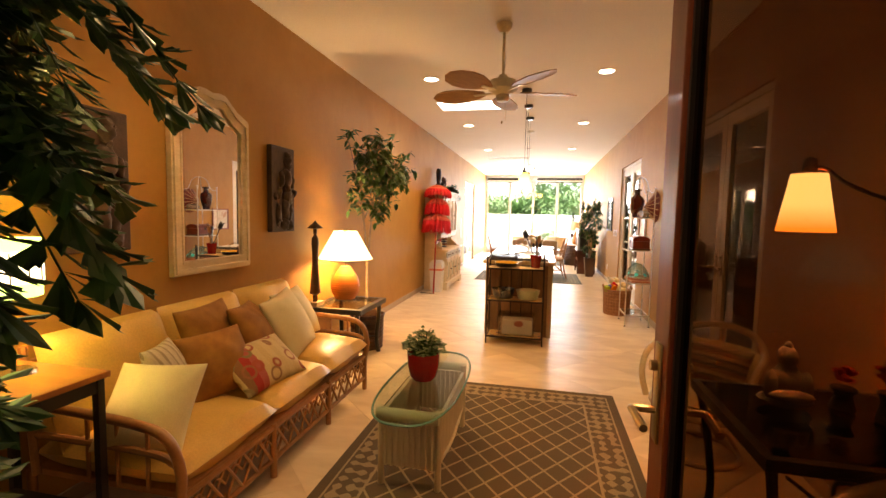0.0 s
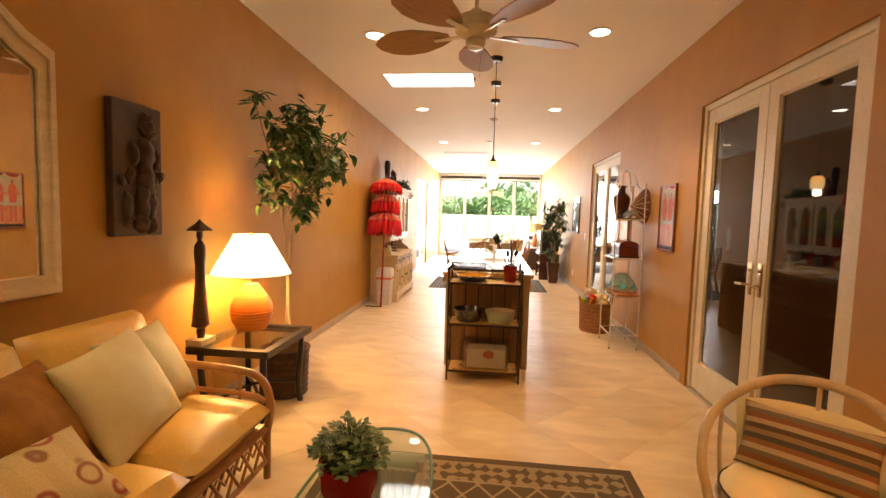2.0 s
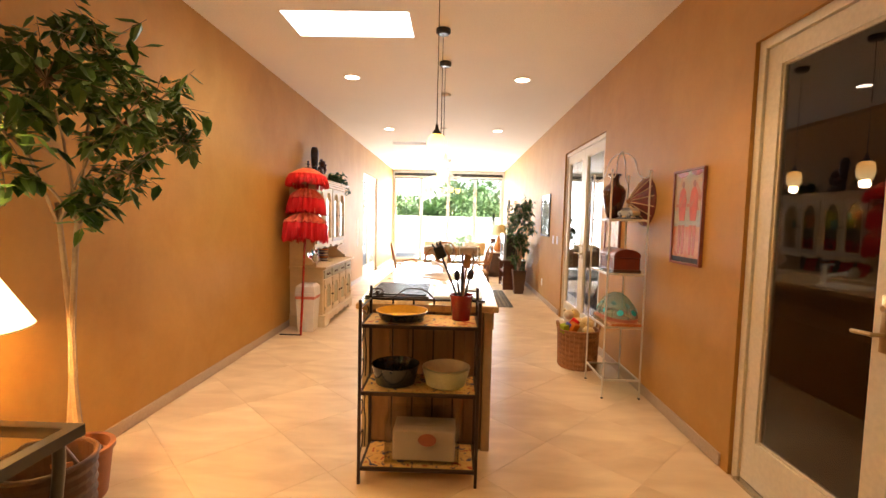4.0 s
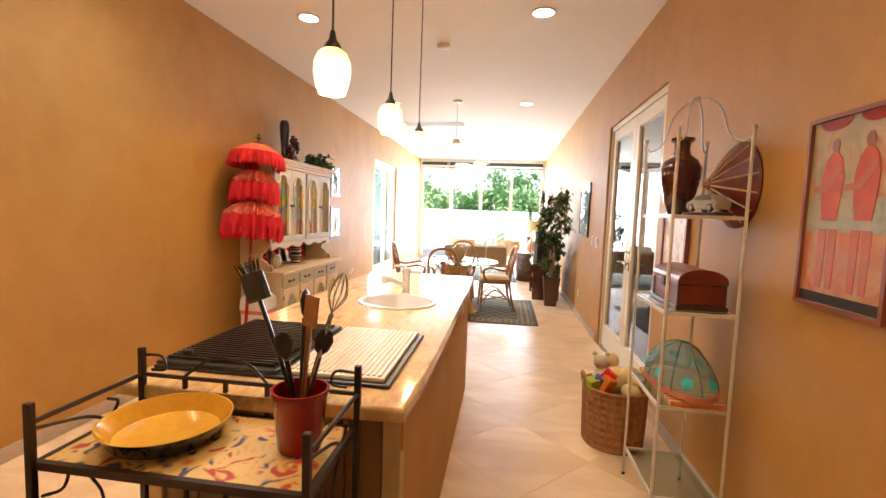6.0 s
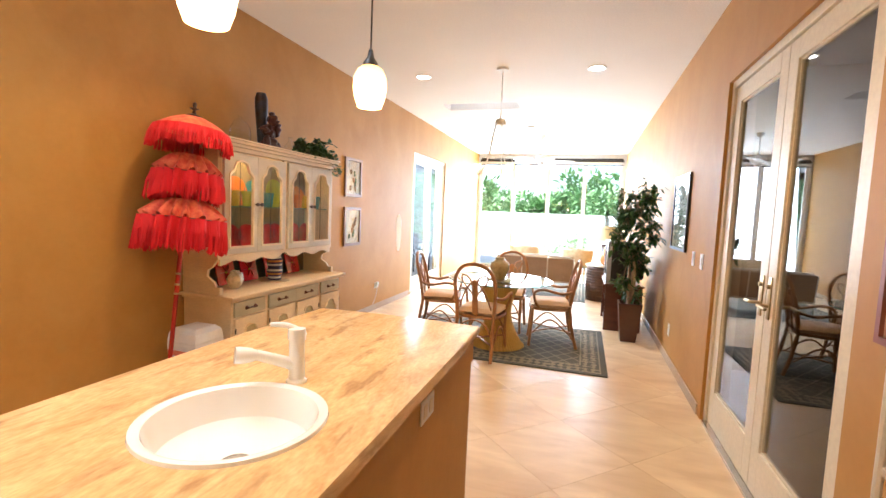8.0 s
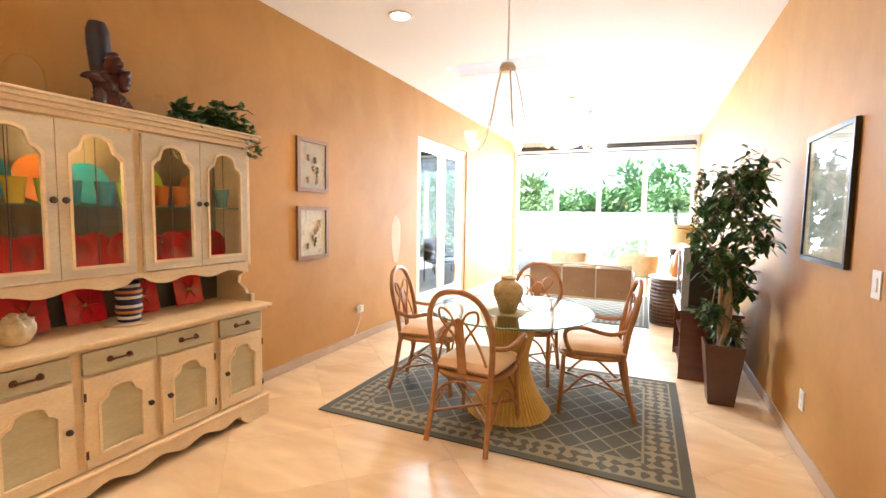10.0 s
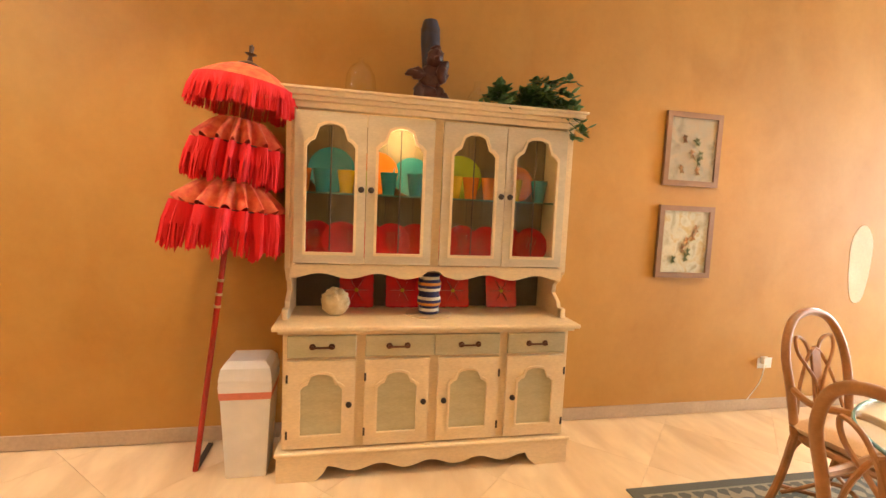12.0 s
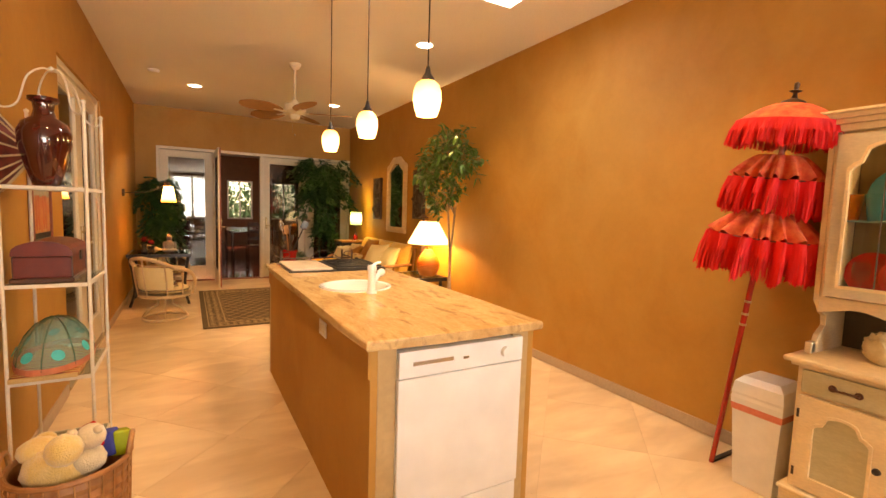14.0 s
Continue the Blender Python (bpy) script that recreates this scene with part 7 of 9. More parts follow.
part("painted_band", boxes((-0.0145, -0.0136, -0.18, 0.18, 0.018, 0.052)), M_BLACK, pic)
picture("framed landscape print behind glass near the light switches", XR, -1, 10.79, 11.47, 1.16, 1.88, M_BLACK, art("landscape_print", [(0.20, 0.28, 0.20), (0.42, 0.46, 0.40), (0.62, 0.62, 0.56)], 3.0, 4.0), fw=0.025, mat_w=0.07, glazed=True)
picture("framed pale print in a red-brown frame behind the etagere", XR, -1, 7.56, 7.98, 1.09, 1.475, M_FRAMEWOOD, art("pale_blot_print", [(0.62, 0.56, 0.44), (0.70, 0.62, 0.50), (0.50, 0.28, 0.18)], 12, 3.1), fw=0.022)
fl1 = picture("framed flower print in a brown wooden frame above a matching one", XL, 1, 11.13, 11.545, 1.575, 2.05, M_WALNUT, art("flower_print", [(0.22, 0.18, 0.14), (0.34, 0.29, 0.23), (0.42, 0.28, 0.19)], 11, 2.2), fw=0.035, glazed=True)
fl2 = picture("framed flower print in a brown wooden frame below a matching one", XL, 1, 11.13, 11.545, 0.965, 1.445, M_WALNUT, art("flower_print_ochre", [(0.36, 0.30, 0.20), (0.62, 0.56, 0.44), (0.54, 0.36, 0.16)], 11, 7.4), fw=0.035, glazed=True)
for ob, s in ((fl1, 1), (fl2, 2)):
    random.seed(s)
    for k in range(7):
        bm = bmesh.new()
        y, z = rnd(-0.09, 0.09), rnd(0.10, 0.34)
        for q in range(7):
            a = q * 0.9
            leaf_mesh(bm, (0.0135, y, z), (0.0135, y + 0.035 * math.cos(a), z + 0.035 * math.sin(a)), 0.022, fold=0.02)
        part("painted_flower", bm, (mat("peach_paint", (0.70, 0.40, 0.25), rough=0.5), mat("leafgreen_paint", (0.18, 0.26, 0.14), rough=0.5))[k % 2] if (k < 2 and s == 1) else bpy.data.materials[("peach_paint", "leafgreen_paint")[k % 2]], ob)


def plate_on_wall(name, label, cat, wallx, side, y, z, w, h, kind):
    ob = group_at(name, label, cat, pose(wallx, y, z))
    part("cover_plate", boxes((*sorted((0, side * 0.006)), -w / 2, w / 2, -h / 2, h / 2), bevel=0.0015), M_WHITE, ob)
    if kind == "switch":
        part("rocker", boxes((*sorted((side * 0.006, side * 0.011)), -0.016, 0.016, -0.03, 0.03), bevel=0.001), M_WHITE, ob)
    else:
        for s in (-1, 1):
            part("receptacle", boxes((*sorted((side * 0.006, side * 0.008)), -0.016, 0.016, s * 0.026 - 0.014, s * 0.026 + 0.014), bevel=0.001), M_CREAM, ob)


plate_on_wall("light_switch", "white rocker light switch beside the glass doors", "light switch", XR, -1, 10.50, 1.13, 0.08, 0.12, "switch")
plate_on_wall("light_switch", "white rocker light switch beside the glass doors", "light switch", XR, -1, 10.22, 1.13, 0.08, 0.12, "switch")
plate_on_wall("electrical_outlet", "white wall socket low on the ochre wall", "socket", XL, 1, 12.10, 0.35, 0.12, 0.075, "outlet")
plate_on_wall("electrical_outlet", "white wall socket low beside the dark plant pot", "socket", XR, -1, 11.3, 0.33, 0.075, 0.12, "outlet")
ad = group_at("plug_adapter", "white plug adapter with a thin cable in the wall socket", "plug", pose(XL + 0.008, 12.08, 0.37))
part("body", boxes((0, 0.035, -0.025, 0.025, -0.02, 0.03), bevel=0.004), M_WHITE, ad)
part("cable", tube(bmesh.new(), arc([(0.02, 0.0, -0.02), (0.02, -0.03, -0.15), (0.015, -0.12, -0.28)], 5), 0.003, 6), M_WHITE, ad)
pts = [(12.86 + 0.10 * math.cos(a) * (1 + 0.10 * math.sin(3 * a)), 1.08 + 0.29 * math.copysign(abs(math.sin(a)) ** 0.7, math.sin(a))) for a in [2 * math.pi * i / 36 for i in range(36)]]
tagged(part("plaster_patch", prism(bmesh.new(), pts, "x", XL, XL + 0.002), mat("bare_plaster", (0.72, 0.62, 0.48), (0.66, 0.55, 0.40), rough=0.8)), "pale oval patch of bare plaster on the ochre wall", "wall patch", kind="structure")
for x, y, nm in ((-0.51, 14.5, "smoke_detector"), (0.98, 3.1, "smoke_detector"), (-0.35, 9.1, "smoke_detector")):
    sd = group_at(nm, "round white smoke detector on the ceiling", "smoke detector", pose(x, y, H))
    part("body", lathe([(0.0, -0.035), (0.045, -0.034), (0.062, -0.02), (0.066, 0.0), (0, 0)], 24), M_WHITE, sd, smooth=True)


# ---- wire etagere and what it carries ----
def etagere():
    ob = group_at("etagere", "white wire etagere with four glass shelves and a curved wire crown", "shelf unit", pose(1.177, 7.02, 0))
    w = mat("cream_enamelled_wire", (0.74, 0.68, 0.56), (0.68, 0.60, 0.48), rough=0.4)
    X, Y = 0.148, 0.225
    for x in (-X, X):
        for y in (-Y, Y):
            part("post", tube(bmesh.new(), [(x, y, 0.012), (x, y, 1.82)], 0.0075, 8), w, ob, smooth=True)
            part("foot", lathe([(0, 0), (0.010, 0.002), (0.009, 0.014), (0, 0.016)], 10, m=Matrix.Translation((x, y, 0))), M_BLACK, ob, smooth=True)
            part("post_knob", lathe([(0, 1.815), (0.011, 1.822), (0.011, 1.832), (0, 1.84)], 10, m=Matrix.Translation((x, y, 0))), w, ob, smooth=True)
            part("crown_rod", tube(bmesh.new(), arc([(x, y, 1.80), (x * 0.86, y * 0.86, 1.775), (x * 0.62, y * 0.62, 1.81), (x * 0.45, y * 0.45, 1.93), (x * 0.2, y * 0.2, 1.985), (0, 0, 1.99)], 6), 0.0045, 6), w, ob, smooth=True)
    part("crown_knob", lathe([(0, 1.98), (0.014, 1.99), (0.014, 2.0), (0, 2.012)], 12), w, ob, smooth=True)
    for z in (0.16, 0.59, 1.02, 1.45):
        part("shelf_rim", framed(bmesh.new(), [(-X, -Y), (X, -Y), (X, Y), (-X, Y)], [(-X + 0.01, -Y + 0.01), (X - 0.01, -Y + 0.01), (X - 0.01, Y - 0.01), (-X + 0.01, Y - 0.01)], "z", z - 0.016, z), w, ob)
        part("glass_shelf", boxes((-X + 0.008, X - 0.008, -Y + 0.008, Y - 0.008, z - 0.006, z + 0.001)), glass("frosted_shelf_glass", (0.80, 0.86, 0.82), 0.12, 0.15) if z == 0.16 else bpy.data.materials["frosted_shelf_glass"], ob, "pale glass shelf")


etagere()
v = group_at("vase", "tall glossy oxblood vase on the top shelf of the etagere", "vase", pose(1.18, 7.17, 1.452))
part("body", lathe([(0.042, 0), (0.050, 0.01), (0.072, 0.08), (0.094, 0.18), (0.096, 0.235), (0.080, 0.275), (0.045, 0.30), (0.036, 0.33), (0.040, 0.36), (0.056, 0.37), (0.056, 0.385), (0.045, 0.385), (0.03, 0.36), (0, 0.35)], 36), mat("oxblood_glaze", (0.085, 0.009, 0.006), (0.03, 0.004, 0.004), rough=0.08, scale=5, bump=0, coat=0.8), v, smooth=True)


def toy_car():
    ob = group_at("toy_car", "silver model car with dark windows on a black stand", "toy car", pose(1.21, 6.90, 1.452, 0, 0, 14))
    silver = mat("silver_paint", (0.62, 0.58, 0.52), rough=0.2, metal=0.6, bump=0)
    part("stand", boxes((-0.045, 0.045, -0.11, 0.11, 0, 0.012), bevel=0.002), M_BLACK, ob)
    side = [(-0.098, 0.026), (0.098, 0.026), (0.102, 0.05), (0.092, 0.060), (0.055, 0.066), (0.030, 0.090), (-0.055, 0.092), (-0.085, 0.068), (-0.102, 0.058)]
    bm = bmesh.new()
    prism(bm, side, "x", -0.037, 0.037)
    bmesh.ops.bevel(bm, geom=bm.edges[:], offset=0.004, segments=2, affect="EDGES")
    part("body", bm, silver, ob, smooth=True)
    win = [(-0.075, 0.066), (0.046, 0.066), (0.027, 0.086), (-0.055, 0.088)]
    for s in (-1, 1):
        part("window", prism(bmesh.new(), win, "x", *sorted((s * 0.0372, s * 0.0385))), M_BLACK, ob)
        for y in (-0.062, 0.062):
            wheel = part("wheel", lathe([(0.0, -0.006), (0.019, -0.006), (0.021, 0), (0.019, 0.006), (0, 0.006)], 18, m=Matrix.Translation((s * 0.034, y, 0.033)) @ Matrix.Rotation(radians(90), 4, "Y")), M_BLACK, ob, smooth=True)
            part("rim", lathe([(0, 0.0072), (0.011, 0.0068), (0.0, 0.009)], 12, m=Matrix.Translation((s * 0.034, y, 0.033)) @ Matrix.Rotation(radians(90 * s), 4, "Y"), capped=False), silver, wheel)


toy_car()


def red_chest():
    ob = group_at("wooden_chest", "small red-brown wooden chest with a domed lid and dark corners", "chest", pose(1.20, 7.03, 1.022))
    red = mat("red_leather", (0.19, 0.024, 0.012), (0.11, 0.014, 0.009), rough=0.35, scale=8, coat=0.2)
    part("base_moulding", boxes((-0.112, 0.112, -0.185, 0.185, 0, 0.02), bevel=0.004), M_DARKPOT, ob)
    part("body", boxes((-0.10, 0.10, -0.172, 0.172, 0.02, 0.115), bevel=0.004), red, ob)
    lid = [(-0.106, 0.118)] + [(-0.106 * math.cos(math.pi * t / 10), 0.135 + 0.05 * math.sin(math.pi * t / 10)) for t in range(11)] + [(0.106, 0.118)]
    part("lid", prism(bmesh.new(), lid, "y", -0.178, 0.178), red, ob)
    for y in (-0.172, 0.15):
        for a in (-0.104, 0.099):
            part("corner_strap", boxes((a, a + 0.005, y, y + 0.022, 0.02, 0.115)), M_DARKPOT, ob)
    part("clasp", boxes((-0.112, -0.105, -0.018, 0.018, 0.085, 0.13), bevel=0.002), M_IRON, ob)


red_chest()


def mesh_dome():
    ob = group_at("food_cover", "turquoise gauze food cover dome over a striped tray", "food cover", pose(1.20, 7.03, 0.592))
    gz = bpy.data.materials.new("turquoise_gauze")
    gz.use_nodes = True
    nt = gz.node_tree
    b = nt.nodes["Principled BSDF"]
    b.inputs["Base Color"].default_value = (0.16, 0.38, 0.33, 1)
    b.inputs["Alpha"].default_value = 0.46
    b.inputs["Roughness"].default_value = 0.7
    M = Matrix.Diagonal((0.68, 1.22, 1.08, 1))
    part("gauze", lathe([(0.215, 0.05), (0.205, 0.09), (0.17, 0.14), (0.11, 0.19), (0.05, 0.215), (0, 0.22)], 32, m=M, capped=False), gz, ob, smooth=True)
    part("hem", lathe([(0.217, 0.03), (0.217, 0.055), (0.214, 0.055), (0.214, 0.03)], 32, m=M, capped=False), mat("coral_trim", (0.60, 0.20, 0.10), rough=0.7), ob, "coral woven hem")
    for i in range(8):
        a = 2 * math.pi * i / 8
        part("rib", tube(bmesh.new(), [M @ Vector((r * math.cos(a), r * math.sin(a), z)) for r, z in ((0.217, 0.045), (0.207, 0.09), (0.172, 0.142), (0.112, 0.192), (0.05, 0.217), (0, 0.222))], 0.002, 4), M_LEAFDARK, ob)
        c, s = math.cos(a + 0.39), math.sin(a + 0.39)
        part("spot", lathe([(0, 0), (0.026, 0.001), (0, 0.002)], 14, m=Matrix.Translation(M @ Vector((0.204 * c, 0.204 * s, 0.10))) @ Vector((c, s * 0.6, 0.45)).to_track_quat("Z", "Y").to_matrix().to_4x4(), capped=False), mat("bright_turquoise", (0.03, 0.50, 0.50), rough=0.7) if i == 0 else bpy.data.materials["bright_turquoise"], ob, "bright turquoise round motif")
    t = group_at("tray", "rectangular tray with orange and yellow stripes", "tray", pose(1.20, 7.03, 0.592))
    part("tray", boxes((-0.12, 0.12, -0.235, 0.235, 0.0, 0.022), bevel=0.004), stripes("tray_stripes", [(0.62, 0.20, 0.06), (0.70, 0.50, 0.18), (0.45, 0.10, 0.05), (0.65, 0.42, 0.16)], 0.06, 1), t)


mesh_dome()


def toy_basket():
    ob = wicker_drum("toy_basket", "round honey wicker basket full of soft toys and blocks", (1.05, 7.62, 0), 0.195, 0.37, mat("honey_wicker", (0.42, 0.19, 0.07), (0.28, 0.11, 0.035), rough=0.5, scale=30, bump=0.5))
    for s in (-1, 1):
        part("handle", tube(bmesh.new(), arc([(s * 0.19, -0.05, 0.36), (s * 0.20, -0.04, 0.43), (s * 0.20, 0.04, 0.43), (s * 0.19, 0.05, 0.36)], 5), 0.010, 7), M_RATTAN, ob, smooth=True)
    for i in range(28):
        a = 2 * math.pi * i / 28
        part("stake", tube(bmesh.new(), [(0.184 * math.cos(a), 0.184 * math.sin(a), 0.01), (0.197 * math.cos(a), 0.197 * math.sin(a), 0.37)], 0.004, 4), M_RATTAN, ob)
    def soft(name, label, cat, loc, blobs, mt):
        o = group_at(name, label, cat, pose(*loc))
        bm = bmesh.new()
        for x, y, z, a, b_, c in blobs:
            bmesh.ops.create_icosphere(bm, subdivisions=2, radius=0.5, matrix=Matrix.Translation((x, y, z)) @ Matrix.Diagonal((a, b_, c, 1)))
        part("body", bm, mt, o, smooth=True)
        return o
    plush = mat("yellow_plush", (0.76, 0.52, 0.16), (0.80, 0.62, 0.30), rough=0.95, scale=20, fine=180, bump=0.8, dist=0.006, sheen=0.5)
    cream = mat("cream_plush", (0.74, 0.62, 0.40), (0.68, 0.54, 0.34), rough=0.95, scale=20, fine=180, bump=0.8, dist=0.006, sheen=0.5)
    soft("plush_toy", "large yellow plush toy lying in the basket", "soft toy", (1.07, 7.68, 0.30), [(0, 0, 0.08, 0.24, 0.20, 0.18), (-0.03, 0.08, 0.18, 0.12, 0.12, 0.12), (0.07, -0.05, 0.14, 0.14, 0.12, 0.10)], plush)
    soft("plush_toy", "cream plush toy lying in the basket", "soft toy", (0.99, 7.70, 0.34), [(0, 0, 0.06, 0.14, 0.13, 0.12), (-0.02, 0.0, 0.15, 0.10, 0.10, 0.10), (-0.05, 0.04, 0.19, 0.035, 0.035, 0.035), (0.03, 0.04, 0.19, 0.035, 0.035, 0.035)], cream)
    soft("plush_toy", "tan plush toy at the front of the basket", "soft toy", (1.12, 7.52, 0.31), [(0, 0, 0.06, 0.12, 0.12, 0.10), (0.02, 0.02, 0.12, 0.08, 0.08, 0.08)], plush)
    for c, loc, rot in (("orange", (0.98, 7.53, 0.40), (20, 15, 30)), ("lime", (0.90, 7.55, 0.38), (10, -10, 20)), ("blue", (0.94, 7.56, 0.39), (5, 10, -15)), ("red", (0.99, 7.57, 0.43), (30, 20, 60))):
        o = group_at("toy_block", f"{c} fabric toy block in the basket", "toy block", pose(*loc) @ pose(0, 0, 0, *rot))
        m_ = GLZ.get(c) or mat("blue_cloth", (0.04, 0.06, 0.35), rough=0.7)
        part("block", boxes((-0.035, 0.035, -0.035, 0.035, -0.05, 0.05), bevel=0.008), m_, o)


toy_basket()


def wall_hat():
    ob = group_at("wall_hat", "conical dark red woven hat with pale spokes on the wall", "wall ornament", pose(XR - 0.002, 7.04, 1.60) @ pose(0, 0, 0, 0, -90, 0))
    part("cone", lathe([(0.205, 0.0), (0.205, 0.006), (0.11, 0.075), (0.0, 0.15), (0.0, 0.14), (0.11, 0.065), (0.195, 0.0)], 40, capped=False), mat("oxblood_weave", (0.26, 0.03, 0.018), (0.09, 0.012, 0.008), rough=0.5, scale=16, fine=90, bump=0.5), ob, smooth=True)
    for i in range(14):
        a = 2 * math.pi * i / 14
        part("spoke", tube(bmesh.new(), [(0.03 * math.cos(a), 0.03 * math.sin(a), 0.135), (0.11 * math.cos(a), 0.11 * math.sin(a), 0.079), (0.195 * math.cos(a), 0.195 * math.sin(a), 0.012)], 0.005, 4), M_RATTAN_PALE, ob, "pale cane spoke")
    part("tip", lathe([(0.02, 0.135), (0.014, 0.155), (0, 0.165)], 12), M_RATTAN, ob, smooth=True)


wall_hat()


# ---- tray cart at the island's end ----
def cart():
    ob = group_at("bakers_cart", "black wrought-iron cart with tiled shelves and scrolls", "kitchen cart", pose(-0.36, 5.66, 0))
    X, Y = 0.31, 0.15
    iron = mat("wrought_iron", (0.035, 0.022, 0.016), (0.06, 0.035, 0.025), rough=0.45, metal=0.5, fine=90, bump=0.3)
    tile = art("mosaic_tile", [(0.05, 0.06, 0.16), (0.72, 0.46, 0.14), (0.76, 0.54, 0.20), (0.72, 0.48, 0.16), (0.50, 0.06, 0.03)], 19.0, 3.3, 1.0)
    for x in (-X, X):
        for y, top in ((-Y, 0.99), (Y, 1.02)):
            part("post", boxes((x - 0.008, x + 0.008, y - 0.008, y + 0.008, 0, top), bevel=0.002), iron, ob)
    for z, nm in ((0.09, 0), (0.50, 1), (0.86, 2)):
        part("shelf_rim", framed(bmesh.new(), [(-X, -Y), (X, -Y), (X, Y), (-X, Y)], [(-X + 0.014, -Y + 0.014), (X - 0.014, -Y + 0.014), (X - 0.014, Y - 0.014), (-X + 0.014, Y - 0.014)], "z", z - 0.018, z), iron, ob)
        part("tile_panel", boxes((-X + 0.013, X - 0.013, -Y + 0.013, Y - 0.013, z - 0.010, z - 0.001)), tile, ob, "yellow mosaic tile shelf with red and blue flowers")
    part("gallery_rail", tube(bmesh.new(), [(-X, Y, 0.945), (X, Y, 0.945)], 0.006, 6), iron, ob)
    for s in (-1, 1):
        part("gallery_rail", tube(bmesh.new(), [(s * X, -Y, 0.945), (s * X, Y, 0.945)], 0.006, 6), iron, ob)
        part("scroll", tube(bmesh.new(), arc([(s * X, -Y + 0.01, 0.93), (s * X, -0.02, 0.90), (s * X, 0.04, 0.87), (s * X, 0.07, 0.90), (s * X, 0.04, 0.92)], 5), 0.004, 5), iron, ob, smooth=True)
        for z0 in (0.55, 0.15):
            part("scroll", tube(bmesh.new(), arc([(s * X, -Y + 0.01, z0 + 0.30), (s * X, -0.07, z0 + 0.27), (s * X, -0.08, z0 + 0.21), (s * X, -0.13, z0 + 0.22)], 5), 0.004, 5), iron, ob, smooth=True)
            part("scroll", tube(bmesh.new(), arc([(s * X, -Y + 0.01, z0), (s * X, -0.06, z0 + 0.03), (s * X, -0.05, z0 + 0.10), (s * X, -0.12, z0 + 0.10)], 5), 0.004, 5), iron, ob, smooth=True)
            part("scroll", tube(bmesh.new(), arc([(s * X, 0.0, z0 - 0.02), (s * X, 0.02, z0 + 0.12), (s * X, -0.02, z0 + 0.22), (s * X, 0.02, z0 + 0.30)], 5), 0.004, 5), iron, ob, smooth=True)
        part("back_scroll", tube(bmesh.new(), arc([(s * X, Y, 1.0), (s * (X - 0.06), Y, 1.0), (s * (X - 0.07), Y, 0.965), (s * (X - 0.03), Y, 0.96)], 5), 0.004, 5), iron, ob, smooth=True)
    part("back_scroll", tube(bmesh.new(), arc([(-0.18, Y, 0.95), (-0.10, Y, 1.005), (0.0, Y, 1.0), (0.06, Y, 0.95)], 6), 0.004, 5), iron, ob, smooth=True)
    for x in (-0.18, -0.06, 0.06, 0.18):
        part("back_bar", boxes((x - 0.005, x + 0.005, Y - 0.005, Y + 0.005, 0.09, 0.945)), iron, ob)


cart()


def dish(label, loc, r, h, outm, inm, cat="dish"):
    ob = group_at("dish", label, cat, pose(*loc))
    part("bowl", lathe([(r * 0.72, 0), (r * 0.80, 0.006), (r * 0.97, h * 0.9), (r * 0.99, h)], 40, capped=False), outm, ob, smooth=True)
    part("inside", lathe([(r * 0.99, h), (r * 0.96, h), (r * 0.78, 0.012), (0, 0.010)], 40, capped=False), inm, ob, "glazed inside", smooth=True)
    part("base", lathe([(0, 0.0), (r * 0.72, 0.0), (r * 0.72, 0.004), (0, 0.004)], 40, capped=False), outm, ob)


M_NAVY = mat("navy_glaze", (0.015, 0.02, 0.03), rough=0.15, bump=0, coat=0.3)
dish("round flan dish, yellow inside and black outside, on the cart", (-0.47, 5.66, 0.862), 0.145, 0.05, M_NAVY, mat("yellow_enamel", (0.80, 0.44, 0.05), rough=0.15, bump=0, coat=0.3))
dish("deep black glazed casserole on the middle shelf of the cart", (-0.50, 5.66, 0.502), 0.135, 0.11, M_NAVY, M_NAVY, "casserole")
M_BOWLGLASS = glass("pale_bowl_glass", (0.82, 0.86, 0.68), 0.15)
for k, (r, h) in enumerate(((0.135, 0.10), (0.118, 0.085))):
    dish(("pale green glass bowl on the middle shelf of the cart", "smaller ribbed bowl nested in the glass bowl")[k], (-0.22, 5.66, 0.502 + 0.02 * k), r, h, mat("pale_green_ceramic", (0.52, 0.54, 0.34), rough=0.3), M_CREAM, "bowl")
M_PLASTIC = glass("clear_plastic", (0.93, 0.92, 0.90), gloss=0.06, rim=0.4)
tb = group_at("storage_box", "clear plastic storage box with a printed label on the bottom shelf", "storage box", pose(-0.34, 5.67, 0.092))
part("box", boxes((-0.20, 0.20, -0.12, 0.12, 0, 0.008), (-0.20, 0.20, -0.12, -0.115, 0.008, 0.22), (-0.20, 0.20, 0.115, 0.12, 0.008, 0.22), (-0.20, -0.195, -0.115, 0.115, 0.008, 0.22), (0.195, 0.20, -0.115, 0.115, 0.008, 0.22)), M_PLASTIC, tb)
part("lid", boxes((-0.205, 0.205, -0.125, 0.125, 0.22, 0.235), bevel=0.004), M_PLASTIC, tb)
part("contents", boxes((-0.16, 0.18, -0.10, 0.08, 0.01, 0.18), bevel=0.01), mat("pale_grey_card", (0.50, 0.44, 0.36), rough=0.7), tb, "pale packed things")
part("printed_label", prism(bmesh.new(), [(0.03 + 0.05 * math.cos(a), 0.14 + 0.035 * math.sin(a)) for a in [2 * math.pi * k / 20 for k in range(20)]], "y", -0.1225, -0.1212), M_FRAMEWOOD, tb, "dark oval label")


